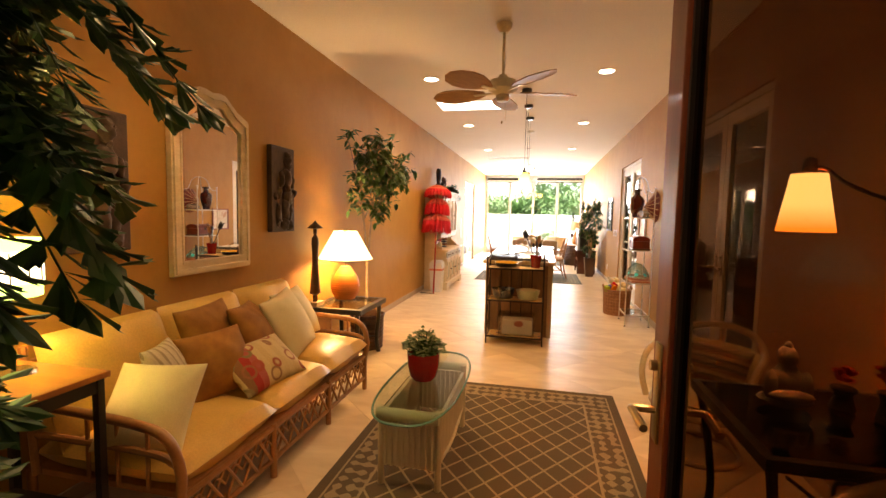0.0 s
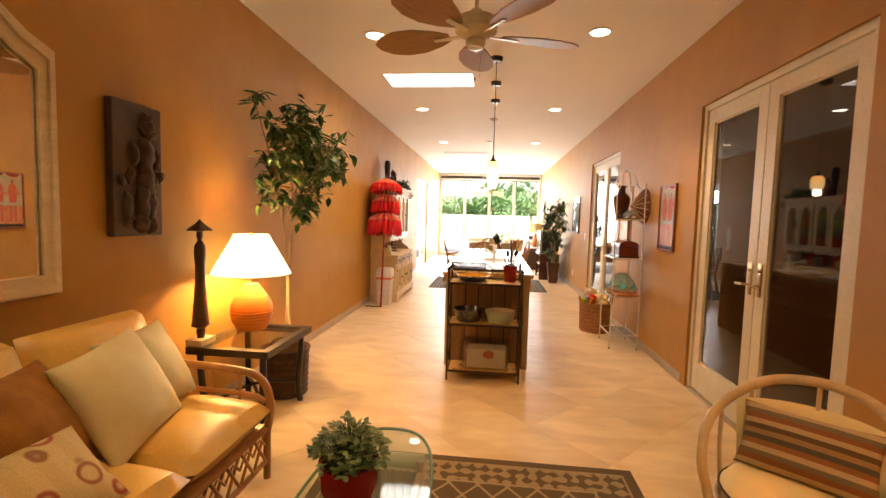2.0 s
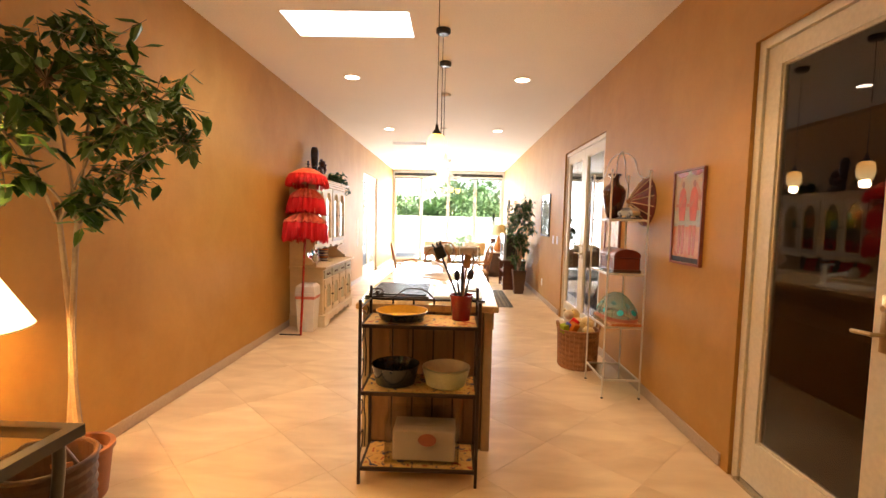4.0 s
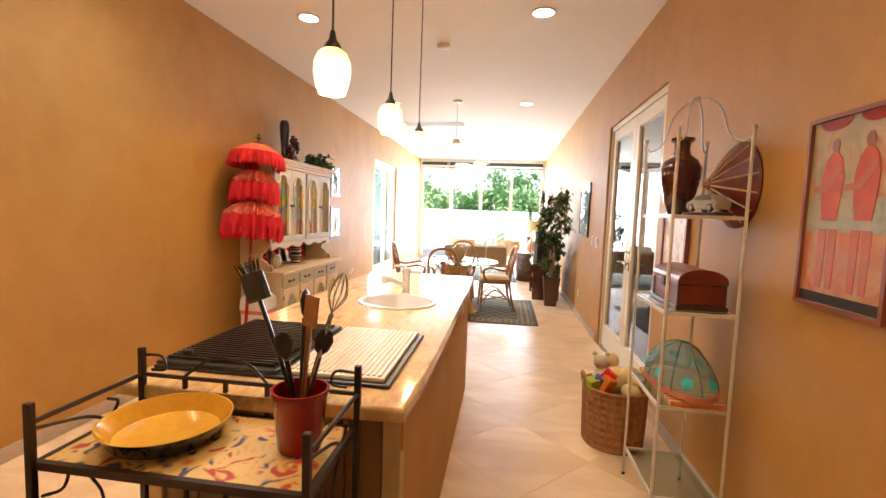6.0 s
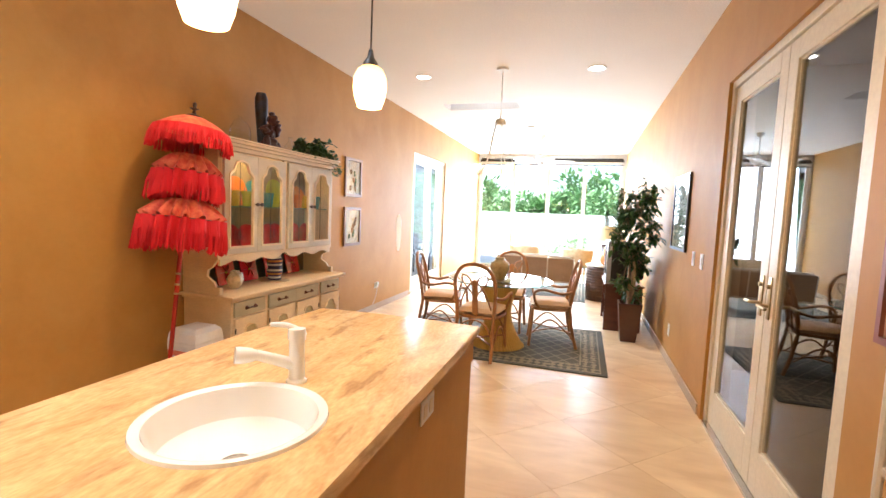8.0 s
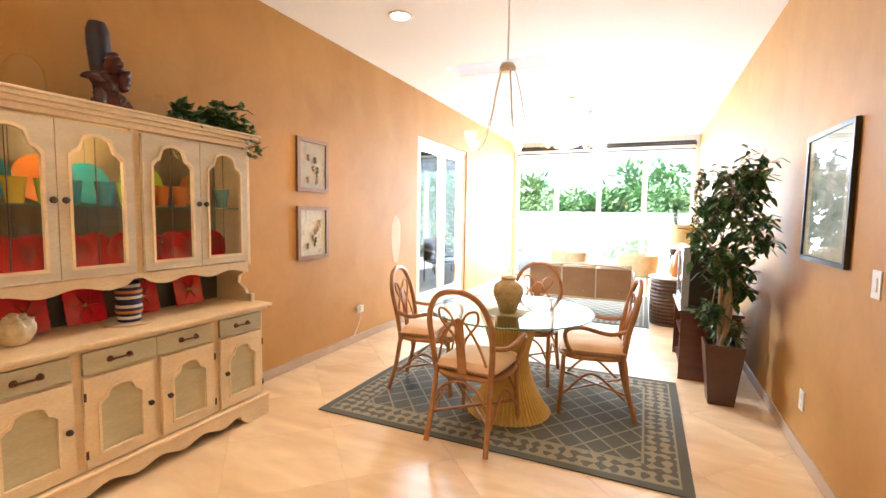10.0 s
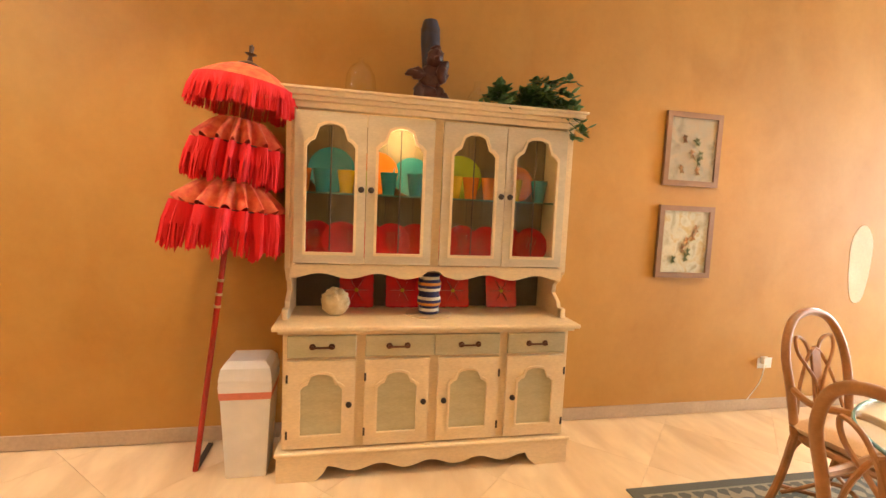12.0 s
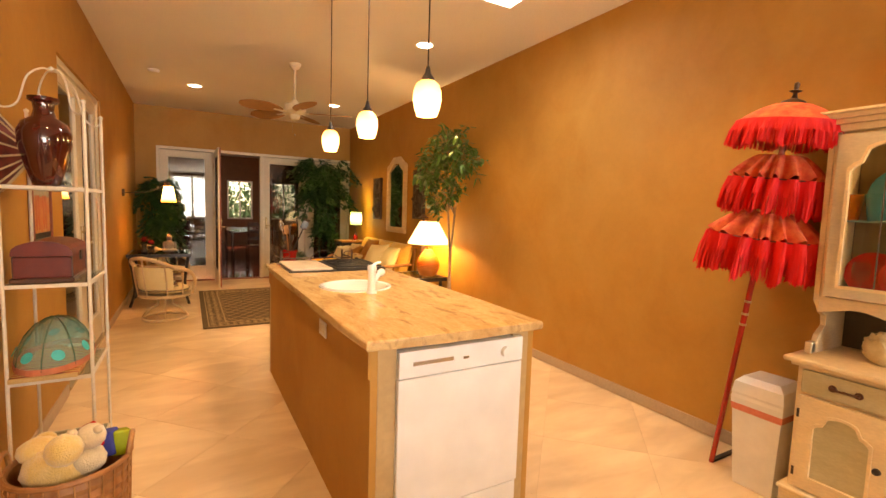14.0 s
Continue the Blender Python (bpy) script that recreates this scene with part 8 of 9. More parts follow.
def utensils():
    ob = group_at("utensil_crock", "glossy red pot on the cart's top shelf", "pot", pose(-0.145, 5.68, 0.862))
    part("pot", lathe([(0.048, 0), (0.050, 0.004), (0.062, 0.125), (0.066, 0.130), (0.066, 0.142), (0.060, 0.142), (0.050, 0.02), (0, 0.012)], 32), M_REDGLAZE, ob, smooth=True)
    random.seed(77)
    woods = (M_BLACK, M_BLACK, M_RATTAN, M_NICKEL, M_BLACK, M_DARKPOT, M_IRON)
    tops = ((-0.13, 0.02, 0.37), (0.00, 0.02, 0.34), (0.030, -0.01, 0.335), (0.075, 0.03, 0.35), (-0.03, -0.03, 0.25), (0.01, 0.035, 0.30), (0.05, 0.02, 0.25))
    kinds = ("brush", "spoon", "spatula", "whisk", "spoon", "spatula", "spoon")
    names = ("basting_brush", "spoon", "spatula", "whisk", "ladle", "spatula", "fork")
    for i, (t, mt2) in enumerate(zip(tops, woods)):
        u = group_at(names[i], ("black basting brush with wide bristles", "black kitchen spoon", "wooden spatula", "steel wire whisk", "black plastic ladle", "brown wooden spatula", "dark steel serving fork")[i] + " standing in the red pot", "kitchen utensil", pose(-0.145, 5.68, 0.875))
        foot = Vector((-t[0] * 0.18, -t[1] * 0.2, 0.002))
        top = Vector(t)
        d = (top - foot).normalized()
        part("handle", tube(bmesh.new(), [foot, top - d * 0.05], 0.006, 7), mt2, u, smooth=True)
        q = Matrix.Translation(top - d * 0.05) @ d.to_track_quat("Z", "X").to_matrix().to_4x4()
        if kinds[i] == "brush":
            part("head", box(bmesh.new(), -0.028, 0.028, -0.012, 0.012, 0.0, 0.07, 0.005, q), mt2, u)
            bm = bmesh.new()
            for k in range(40):
                a, b_ = rnd(-0.024, 0.024), rnd(-0.009, 0.009)
                tube(bm, [q @ Vector((a, b_, 0.068)), q @ Vector((a * 1.25, b_ * 1.4, 0.095 + rnd(-0.004, 0.004)))], 0.0012, 3)
            part("bristles", bm, M_BLACK, u)
        elif kinds[i] == "spoon":
            part("head", lathe([(0, 0.0), (0.016, 0.015), (0.022, 0.04), (0.014, 0.062), (0, 0.068)], 14, m=q @ Matrix.Diagonal((1, 0.35, 1, 1))), mt2, u, smooth=True)
        elif kinds[i] == "spatula":
            part("head", box(bmesh.new(), -0.02, 0.02, -0.003, 0.003, -0.01, 0.065, 0.002, q), mt2, u)
        else:
            for k in range(5):
                a = math.pi * k / 5
                c, s = math.cos(a), math.sin(a)
                bm = bmesh.new()
                tube(bm, [q @ p for p in arc([(0, 0, 0), (0.022 * c, 0.022 * s, 0.05), (0.0, 0, 0.10), (-0.022 * c, -0.022 * s, 0.05), (0, 0, 0)], 5)], 0.0012, 4)
                part("wire", bm, mt2, u, smooth=True)


utensils()


# ---- grill top on the worktop ----
def grill():
    ob = group_at("electric_grill", "black ridged grill plate sunk beside a white covered hob", "grill", pose(-0.36, 6.20, 0.915))
    part("tray", boxes((-0.375, 0.365, -0.275, 0.275, 0.0, 0.012), bevel=0.004), M_BLACK, ob)
    part("plate", boxes((-0.37, 0.02, -0.27, 0.27, 0.012, 0.024), bevel=0.003), M_BLACK, ob)
    for i in range(24):
        y = -0.24 + i * 0.0209
        part("ridge", boxes((-0.35, 0.0, y - 0.004, y + 0.004, 0.024, 0.034)), M_BLACK, ob)
    w = mat("cream_ribbed_cover", (0.80, 0.74, 0.62), (0.76, 0.70, 0.58), rough=0.35)
    part("cover", boxes((0.045, 0.345, -0.262, 0.262, 0.012, 0.026), bevel=0.004), w, ob, "cream ribbed cover")
    for i in range(17):
        x = 0.062 + i * 0.0166
        part("rib", boxes((x - 0.004, x + 0.004, -0.25, 0.25, 0.026, 0.030)), w, ob)
    part("knob", lathe([(0.016, 0.026), (0.014, 0.04), (0, 0.042)], 16, m=Matrix.Translation((-0.30, -0.22, 0.008))), M_IRON, ob, smooth=True)


grill()


# ---- dining end ----
def dining_table():
    ob = group_at("dining_table", "round glass dining table on a flared yellow rattan pedestal", "dining table", pose(-0.33, 11.12, 0.01))
    part("glass_top", lathe([(0, 0.715), (0.555, 0.715), (0.56, 0.721), (0.555, 0.727), (0, 0.727)], 64, capped=False), M_TABLEGLASS, ob, "thick clear glass top")
    part("glass_edge", tube(bmesh.new(), [(0.559 * math.cos(a), 0.559 * math.sin(a), 0.721) for a in [2 * math.pi * i / 64 for i in range(64)]], 0.0062, 6, closed=True), M_GLASSEDGE, ob, "polished green glass edge", smooth=True)
    straw = mat("yellow_rattan", (0.74, 0.50, 0.14), (0.62, 0.40, 0.09), rough=0.45, scale=8, fine=60)
    core = [(0.29, 0.0), (0.24, 0.06), (0.16, 0.22), (0.125, 0.38), (0.15, 0.52), (0.20, 0.66), (0.215, 0.712), (0, 0.712)]
    part("core", lathe([(r - 0.008, z) if r else (0, z) for r, z in core], 40), straw, ob, smooth=True)
    for i in range(56):
        a = 2 * math.pi * i / 56
        part("reed", tube(bmesh.new(), arc([(r * math.cos(a), r * math.sin(a), z) for r, z in core[:-1]], 3), 0.011, 6), straw, ob, smooth=True)


dining_table()
v = group_at("vase", "bulbous cream and green patterned vase on the dining table", "vase", pose(-0.32, 11.0, 0.7375))
part("body", lathe([(0.06, 0), (0.068, 0.01), (0.085, 0.06), (0.118, 0.14), (0.120, 0.18), (0.105, 0.22), (0.066, 0.25), (0.056, 0.262), (0.066, 0.275), (0.060, 0.282), (0.045, 0.27), (0, 0.26)], 36), mat("crackled_cream_glaze", (0.60, 0.47, 0.24), (0.42, 0.34, 0.15), rough=0.3, scale=16, bump=0.2), v, smooth=True)


def hug(z):
    """The vase's radius at a height."""
    prof = ((0.01, 0.068), (0.06, 0.085), (0.14, 0.118), (0.18, 0.120), (0.22, 0.105), (0.25, 0.066))
    for (za, ra), (zb, rb) in zip(prof, prof[1:]):
        if za <= z <= zb:
            return ra + (rb - ra) * (z - za) / (zb - za) + 0.0003
    return 0.066


for row, (zz, r0, n) in enumerate(((0.08, 0.097, 12), (0.14, 0.1195, 12), (0.195, 0.117, 12))):
    for i in range(n):
        a = 2 * math.pi * (i + 0.5 * (row % 2)) / n
        pts = [(hug(zz + w) * math.cos(a + u), hug(zz + w) * math.sin(a + u), zz + w) for u, w in ((-0.24, -0.03), (-0.2, 0.01), (-0.1, 0.026), (0, 0.031), (0.1, 0.026), (0.2, 0.01), (0.24, -0.03))]
        part("scale_motif", tube(bmesh.new(), pts, 0.0012, 4), mat("brown_slip", (0.22, 0.15, 0.07), rough=0.4, bump=0) if "brown_slip" not in bpy.data.materials else bpy.data.materials["brown_slip"], v, "thin brown scale line")
v.scale = (0.84, 0.84, 0.86)
mt2 = group_at("place_mat", "square olive mat under the vase on the glass table", "mat", pose(-0.32, 11.0, 0.7372))
part("weave", boxes((-0.13, 0.13, -0.13, 0.13, -0.0001, 0.0004)), mat("olive_mat", (0.35, 0.30, 0.12), rough=0.9), mt2)


def dining_chair():
    """Bent-rattan armchair that faces +y at turn 0, its back at -y."""
    ob = group_at("dining_chair", "bent honey-rattan dining armchair with a looped back and peach cushion", "dining chair", pose(0, 0, 0), "dining chairs round the glass table")
    R = M_RATTAN
    for s in (-1, 1):
        part("front_leg", tube(bmesh.new(), arc([(s * 0.205, 0.215, 0), (s * 0.195, 0.20, 0.2), (s * 0.195, 0.19, 0.42)], 4), 0.016, 8), R, ob, smooth=True)
        part("back_leg", tube(bmesh.new(), arc([(s * 0.20, -0.29, 0), (s * 0.19, -0.235, 0.2), (s * 0.185, -0.20, 0.42)], 4), 0.017, 8), R, ob, smooth=True)
        part("armrest", tube(bmesh.new(), arc([(s * 0.195, -0.23, 0.62), (s * 0.25, -0.10, 0.60), (s * 0.265, 0.08, 0.635), (s * 0.25, 0.18, 0.60), (s * 0.225, 0.17, 0.50), (s * 0.20, 0.12, 0.42)], 6), 0.015, 8), R, ob, smooth=True)
        part("side_brace", tube(bmesh.new(), arc([(s * 0.20, 0.19, 0.14), (s * 0.19, 0.0, 0.30), (s * 0.195, -0.22, 0.14)], 6), 0.009, 6), R, ob, smooth=True)
        part("loop", tube(bmesh.new(), arc([(0, -0.215, 0.50), (s * 0.03, -0.235, 0.64), (s * 0.12, -0.262, 0.76), (s * 0.12, -0.278, 0.83), (s * 0.05, -0.28, 0.80), (s * 0.01, -0.255, 0.68), (0, -0.22, 0.52)], 6), 0.008, 6), R, ob, smooth=True)
        part("loop", tube(bmesh.new(), arc([(s * 0.16, -0.215, 0.50), (s * 0.12, -0.24, 0.62), (s * 0.05, -0.262, 0.74), (0, -0.27, 0.78)], 6), 0.008, 6), R, ob, smooth=True)
    part("back_hoop", tube(bmesh.new(), arc([(-0.185, -0.20, 0.42), (-0.20, -0.225, 0.60), (-0.20, -0.265, 0.77), (-0.13, -0.295, 0.90), (0, -0.305, 0.94), (0.13, -0.295, 0.90), (0.20, -0.265, 0.77), (0.20, -0.225, 0.60), (0.185, -0.20, 0.42)], 7), 0.018, 10), R, ob, smooth=True)
    part("splat", boxes((-0.03, 0.03, -0.012, 0.0, 0.0, 0.36), bevel=0.004), R, ob, "flat woven splat").matrix_basis = pose(0, -0.20, 0.42, 10)
    part("cross_stretcher", tube(bmesh.new(), [(-0.20, 0.20, 0.16), (0.19, -0.24, 0.16)], 0.009, 6), R, ob, smooth=True)
    part("cross_stretcher", tube(bmesh.new(), [(0.20, 0.20, 0.17), (-0.19, -0.24, 0.17)], 0.009, 6), R, ob, smooth=True)
    for y in (0.205, -0.235):
        part("arch_brace", tube(bmesh.new(), arc([(-0.195, y, 0.20), (-0.12, y * 0.98, 0.34), (0, y * 0.95, 0.385), (0.12, y * 0.98, 0.34), (0.195, y, 0.20)], 5), 0.009, 6), R, ob, smooth=True)
    part("seat_frame", tube(bmesh.new(), [(0.215 * math.copysign(abs(math.cos(a)) ** 0.6, math.cos(a)), 0.215 * math.copysign(abs(math.sin(a)) ** 0.6, math.sin(a)), 0.415) for a in [2 * math.pi * i / 36 for i in range(36)]], 0.017, 8, closed=True), R, ob, smooth=True)
    part("seat_deck", prism(bmesh.new(), [(0.20 * math.copysign(abs(math.cos(a)) ** 0.6, math.cos(a)), 0.20 * math.copysign(abs(math.sin(a)) ** 0.6, math.sin(a))) for a in [2 * math.pi * i / 28 for i in range(28)]], "z", 0.405, 0.42), R, ob)
    c = part("seat_cushion", cushion(0.43, 0.43, 0.085, 0.2, 14), mat("peach_cloth", (0.76, 0.52, 0.32), (0.72, 0.47, 0.28), rough=0.8, scale=6, fine=200, bump=0.3, sheen=0.2), ob, "peach seat cushion", smooth=True)
    c.location = (0, 0, 0.462)
    return ob


chair = dining_chair()
chair.matrix_world = pose(-0.43, 10.72, 0.012, 0, 0, -6)
for x, y, a in ((-1.03, 11.30, -82), (0.19, 11.44, 98), (-0.36, 11.86, 180)):
    copy_thing(chair, pose(x, y, 0.012, 0, 0, a))


def chandelier():
    ob = group_at("chandelier", "white iron chandelier with five drooping arms and amber glass cups", "chandelier", pose(-0.44, 11.25, 1.84))
    part("canopy", lathe([(0, H - 1.84), (0.065, H - 1.84), (0.06, H - 1.865), (0, H - 1.87)], 24), M_WHITE, ob, smooth=True)
    part("rod", tube(bmesh.new(), [(0, 0, 0.62), (0, 0, H - 1.86)], 0.006, 8), M_WHITE, ob)
    part("hub", lathe([(0, 0.56), (0.05, 0.57), (0.06, 0.60), (0.045, 0.63), (0, 0.64)], 20), M_CREAM, ob, smooth=True)
    for i in range(5):
        a = 2 * math.pi * i / 5 + 0.3
        c, s = math.cos(a), math.sin(a)
        arm = part("arm", tube(bmesh.new(), arc([(0.05 * c, 0.05 * s, 0.60), (0.09 * c, 0.09 * s, 0.45), (0.14 * c, 0.14 * s, 0.22), (0.22 * c, 0.22 * s, 0.06), (0.30 * c, 0.30 * s, 0.05)], 6), 0.005, 6), M_WHITE, ob, smooth=True)
        cup = part("cup", lathe([(0.012, 0.0), (0.034, 0.03), (0.044, 0.08), (0.042, 0.08), (0.03, 0.03), (0.008, 0.004)], 18, m=Matrix.Translation((0.30 * c, 0.30 * s, 0.04))), glow("amber_cup_glow", (1.0, 0.62, 0.15), 4) if i == 0 else bpy.data.materials["amber_cup_glow"], ob, "amber glass cup", smooth=True)
    part("lower_ring", tube(bmesh.new(), [(0.15 * math.cos(a), 0.15 * math.sin(a), 0.22) for a in [2 * math.pi * i / 28 for i in range(28)]], 0.004, 6, closed=True), M_WHITE, ob, smooth=True)


chandelier()


# ---- sitting area by the garden window ----
def far_sofa():
    ob = group_at("loveseat", "three-part pale metal-framed sofa with tan cushions, seen from behind", "sofa", pose(-0.28, 14.65, 0))
    fr = mat("pale_metal_frame", (0.62, 0.56, 0.46), rough=0.4)
    tan = mat("tan_canvas", (0.50, 0.38, 0.25), (0.44, 0.33, 0.21), rough=0.8, fine=160)
    brown = mat("brown_canvas", (0.30, 0.19, 0.11), (0.25, 0.155, 0.09), rough=0.85, fine=160)
    W, D = 0.66, 0.36
    for s in (-1, 1):
        for y in (-D, D):
            part("leg", tube(bmesh.new(), [(s * W, y, 0.012), (s * W, y, 0.40)], 0.012, 8), fr, ob, smooth=True)
        part("armrest", tube(bmesh.new(), arc([(s * W, D, 0.40), (s * W, D, 0.58), (s * W, 0, 0.62), (s * W, -D, 0.60)], 5), 0.014, 8), fr, ob, smooth=True)
    for x in (-W, -W / 3, W / 3, W):
        part("back_post", tube(bmesh.new(), [(x, -D, 0.30), (x, -D - 0.05, 0.72)], 0.011, 8), fr, ob, smooth=True)
    part("top_rail", tube(bmesh.new(), arc([(-W, -D - 0.05, 0.70), (-W * 0.8, -D - 0.055, 0.745), (0, -D - 0.055, 0.765), (W * 0.8, -D - 0.055, 0.745), (W, -D - 0.05, 0.70)], 5), 0.013, 8), fr, ob, smooth=True)
    part("seat_frame", framed(bmesh.new(), [(-W, -D), (W, -D), (W, D), (-W, D)], [(-W + 0.03, -D + 0.03), (W - 0.03, -D + 0.03), (W - 0.03, D - 0.03), (-W + 0.03, D - 0.03)], "z", 0.29, 0.32), fr, ob)
    for k in range(3):
        x = -W + (k + 0.5) * 2 * W / 3
        c = part("seat_cushion", cushion(2 * W / 3 - 0.01, 0.66, 0.13, 0.2, 12), tan, ob, smooth=True)
        c.location = (x, 0.02, 0.385)
        part("back_panel", boxes((x - W / 3 + 0.012, x + W / 3 - 0.012, -0.006, 0.006, 0, 0.40), bevel=0.003), brown, ob, "brown canvas stretched over the back").matrix_basis = pose(0, -D - 0.012, 0.32, 7)
        b = part("back_cushion", cushion(2 * W / 3 - 0.015, 0.40, 0.13, 0.2, 12), tan, ob, smooth=True)
        b.matrix_basis = pose(x, -D + 0.05, 0.56, 83)


far_sofa()
pl = group_at("wicker_drum_table", "dark woven barrel side table with a pale top", "side table", pose(0.86, 14.65, 0))
part("top", lathe([(0, 0.60), (0.28, 0.60), (0.285, 0.61), (0.28, 0.625), (0, 0.625)], 32), M_CREAM, pl, smooth=True)
prof = [(0.25, 0)]
for i in range(26):
    prof.append((0.255 + 0.015 * math.sin(math.pi * i / 25) + 0.004 * (-1) ** i, 0.6 * (i + 0.5) / 26))
part("body", lathe(prof + [(0.25, 0.60), (0, 0.60)], 28), M_DARKWICKER, pl)
tl = group_at("table_lamp", "table lamp with an orange teardrop base and cream drum shade", "table lamp", pose(0.92, 14.62, 0.625))
part("base", lathe([(0.06, 0), (0.09, 0.02), (0.115, 0.09), (0.10, 0.18), (0.06, 0.28), (0.03, 0.36), (0.02, 0.40), (0, 0.40)], 28), mat("orange_glaze_lamp", (0.55, 0.20, 0.05), (0.45, 0.14, 0.03), rough=0.25, coat=0.3), tl, smooth=True)
part("stem", tube(bmesh.new(), [(0, 0, 0.40), (0, 0, 0.50)], 0.006, 6), M_BRASS, tl)
part("shade", lathe([(0.19, 0.42), (0.15, 0.68), (0.147, 0.68), (0.187, 0.42)], 32, capped=False), M_CREAMCLOTH, tl, smooth=True)


def tv():
    st = group_at("tv_stand", "dark red-brown wooden television stand with open shelves", "tv stand", pose(1.04, 12.82, 0))
    wd = mat("mahogany", (0.13, 0.035, 0.018), (0.08, 0.022, 0.012), rough=0.3, scale=3, fine=40, stretched=(1, 1, 6), coat=0.3)
    for y in (-0.42, 0.42):
        part("side_panel", boxes((-0.22, 0.22, y - 0.012, y + 0.012, 0, 0.58)), wd, st)
    part("back_panel", boxes((0.20, 0.215, -0.408, 0.408, 0.03, 0.58)), wd, st)
    part("top", boxes((-0.24, 0.24, -0.45, 0.45, 0.58, 0.605), bevel=0.004), wd, st)
    for z in (0.05, 0.33):
        part("shelf", boxes((-0.20, 0.198, -0.406, 0.406, z, z + 0.018)), wd, st)
    for i, (y, h) in enumerate(((-0.2, 0.08), (0.2, 0.10), (0.0, 0.06))):
        d = group_at("media_box", "grey and black media player on the stand's shelf", "media player", pose(1.02, 12.82 + y, 0.068 if i < 2 else 0.348))
        part("case", boxes((-0.15, 0.15, -0.17, 0.17, 0, h), bevel=0.003), M_BLACK if i else M_NICKEL, d)
        part("front_panel", boxes((-0.155, -0.15, -0.165, 0.165, 0.006, h - 0.006)), M_NICKEL, d)
    t = group_at("television", "old deep black television facing the sofa", "television", pose(1.06, 12.72, 0.605))
    bk = mat("black_plastic", (0.025, 0.025, 0.027), (0.035, 0.035, 0.037), rough=0.4)
    bm = bmesh.new()
    lo = [(-0.20, -0.30, 0.02), (-0.20, 0.30, 0.02), (-0.20, 0.30, 0.52), (-0.20, -0.30, 0.52)]
    hi = [(0.22, -0.17, 0.06), (0.22, 0.17, 0.06), (0.22, 0.17, 0.38), (0.22, -0.17, 0.38)]
    a = [bm.verts.new(p) for p in lo]
    b = [bm.verts.new(p) for p in hi]
    bm.faces.new(a[::-1]), bm.faces.new(b)
    for k in range(4):
        bm.faces.new((a[k], a[(k + 1) % 4], b[(k + 1) % 4], b[k]))
    bmesh.ops.bevel(bm, geom=bm.edges[:], offset=0.015, segments=2, affect="EDGES")
    part("body", bm, bk, t, smooth=True)
    part("bezel", framed(bmesh.new(), [(-0.31, 0.0), (0.31, 0.0), (0.31, 0.54), (-0.31, 0.54)], [(-0.26, 0.08), (0.26, 0.08), (0.26, 0.49), (-0.26, 0.49)], "x", -0.245, -0.19), mat("silver_plastic", (0.42, 0.42, 0.44), rough=0.3), t, "silver bezel")
    part("screen", boxes((-0.235, -0.205, -0.262, 0.262, 0.078, 0.492), bevel=0.006), mat("grey_screen", (0.03, 0.035, 0.04), rough=0.08, bump=0), t, "dark glass screen")


tv()


def topiary(loc, h, label, dark, seed, curl=0.05):
    random.seed(seed)
    ob = group_at("topiary", label, "potted plant", pose(*loc))
    part("pot", lathe([(0.06, 0), (0.085, 0.10), (0.09, 0.11), (0.075, 0.11), (0, 0.10)], 20), M_DARKPOT, ob, smooth=True)
    lv = bmesh.new()
    for k in range(1500):
        t = k / 1500
        a = t * 6 * math.pi
        r = 0.115 * (1 - t) + 0.018
        c = Vector((curl * (1 - t) * math.cos(a), curl * (1 - t) * math.sin(a), 0.13 + t * (h - 0.16)))
        d = Vector((rnd(-1, 1), rnd(-1, 1), rnd(-0.7, 0.8))).normalized()
        p = c + d * r * rnd(0.6, 1.0)
        leaf_mesh(lv, p, p + d * 0.03, 0.015)
    part("trunk", tube(bmesh.new(), [(0, 0, 0.10), (0, 0, h - 0.05)], 0.008, 6), M_BARK, ob)
    part("foliage", lv, M_LEAFDARK if dark else M_LEAF, ob, "clipped spiral foliage")


topiary((0.98, 13.14, 0.605), 1.28, "tall dark clipped spiral topiary on the television stand", True, 41)
topiary((0.98, 16.9, 0.75), 0.9, "slender green spiral topiary near the garden window", False, 42)
ps = group_at("plant_stand", "black metal plant stand near the garden window", "plant stand", pose(0.98, 16.9, 0))
part("top", lathe([(0, 0.735), (0.14, 0.735), (0.14, 0.75), (0, 0.75)], 24), M_BLACK, ps, smooth=True)
for i in range(3):
    a = 2 * math.pi * i / 3
    part("leg", tube(bmesh.new(), [(0.15 * math.cos(a), 0.15 * math.sin(a), 0), (0.10 * math.cos(a), 0.10 * math.sin(a), 0.735)], 0.010, 8), M_BLACK, ps, smooth=True)
for x in (-0.75, 0.40):
    c = group_at("wicker_chair", "low pale wicker garden chair beside the garden window", "armchair", pose(x, 16.6, 0.0), "wicker chairs by the window")
    part("back", lathe([(0.30, 0.38), (0.34, 0.62), (0.335, 0.74), (0.31, 0.74), (0.29, 0.40)], 28, m=Matrix.Diagonal((1, 0.8, 1, 1)), capped=False), M_RATTAN_PALE, c, smooth=True)
    part("seat", lathe([(0, 0.36), (0.30, 0.36), (0.31, 0.40), (0.28, 0.44), (0, 0.45)], 28, m=Matrix.Diagonal((1, 0.8, 1, 1))), mat("sage_cloth", (0.42, 0.46, 0.30), rough=0.8) if x < 0 else bpy.data.materials["sage_cloth"], c, smooth=True)
    for i in range(4):
        a = math.pi / 4 + i * math.pi / 2
        part("leg", tube(bmesh.new(), [(0.24 * math.cos(a), 0.19 * math.sin(a), 0.0), (0.24 * math.cos(a), 0.19 * math.sin(a), 0.38)], 0.018, 8), M_RATTAN_PALE, c, smooth=True)


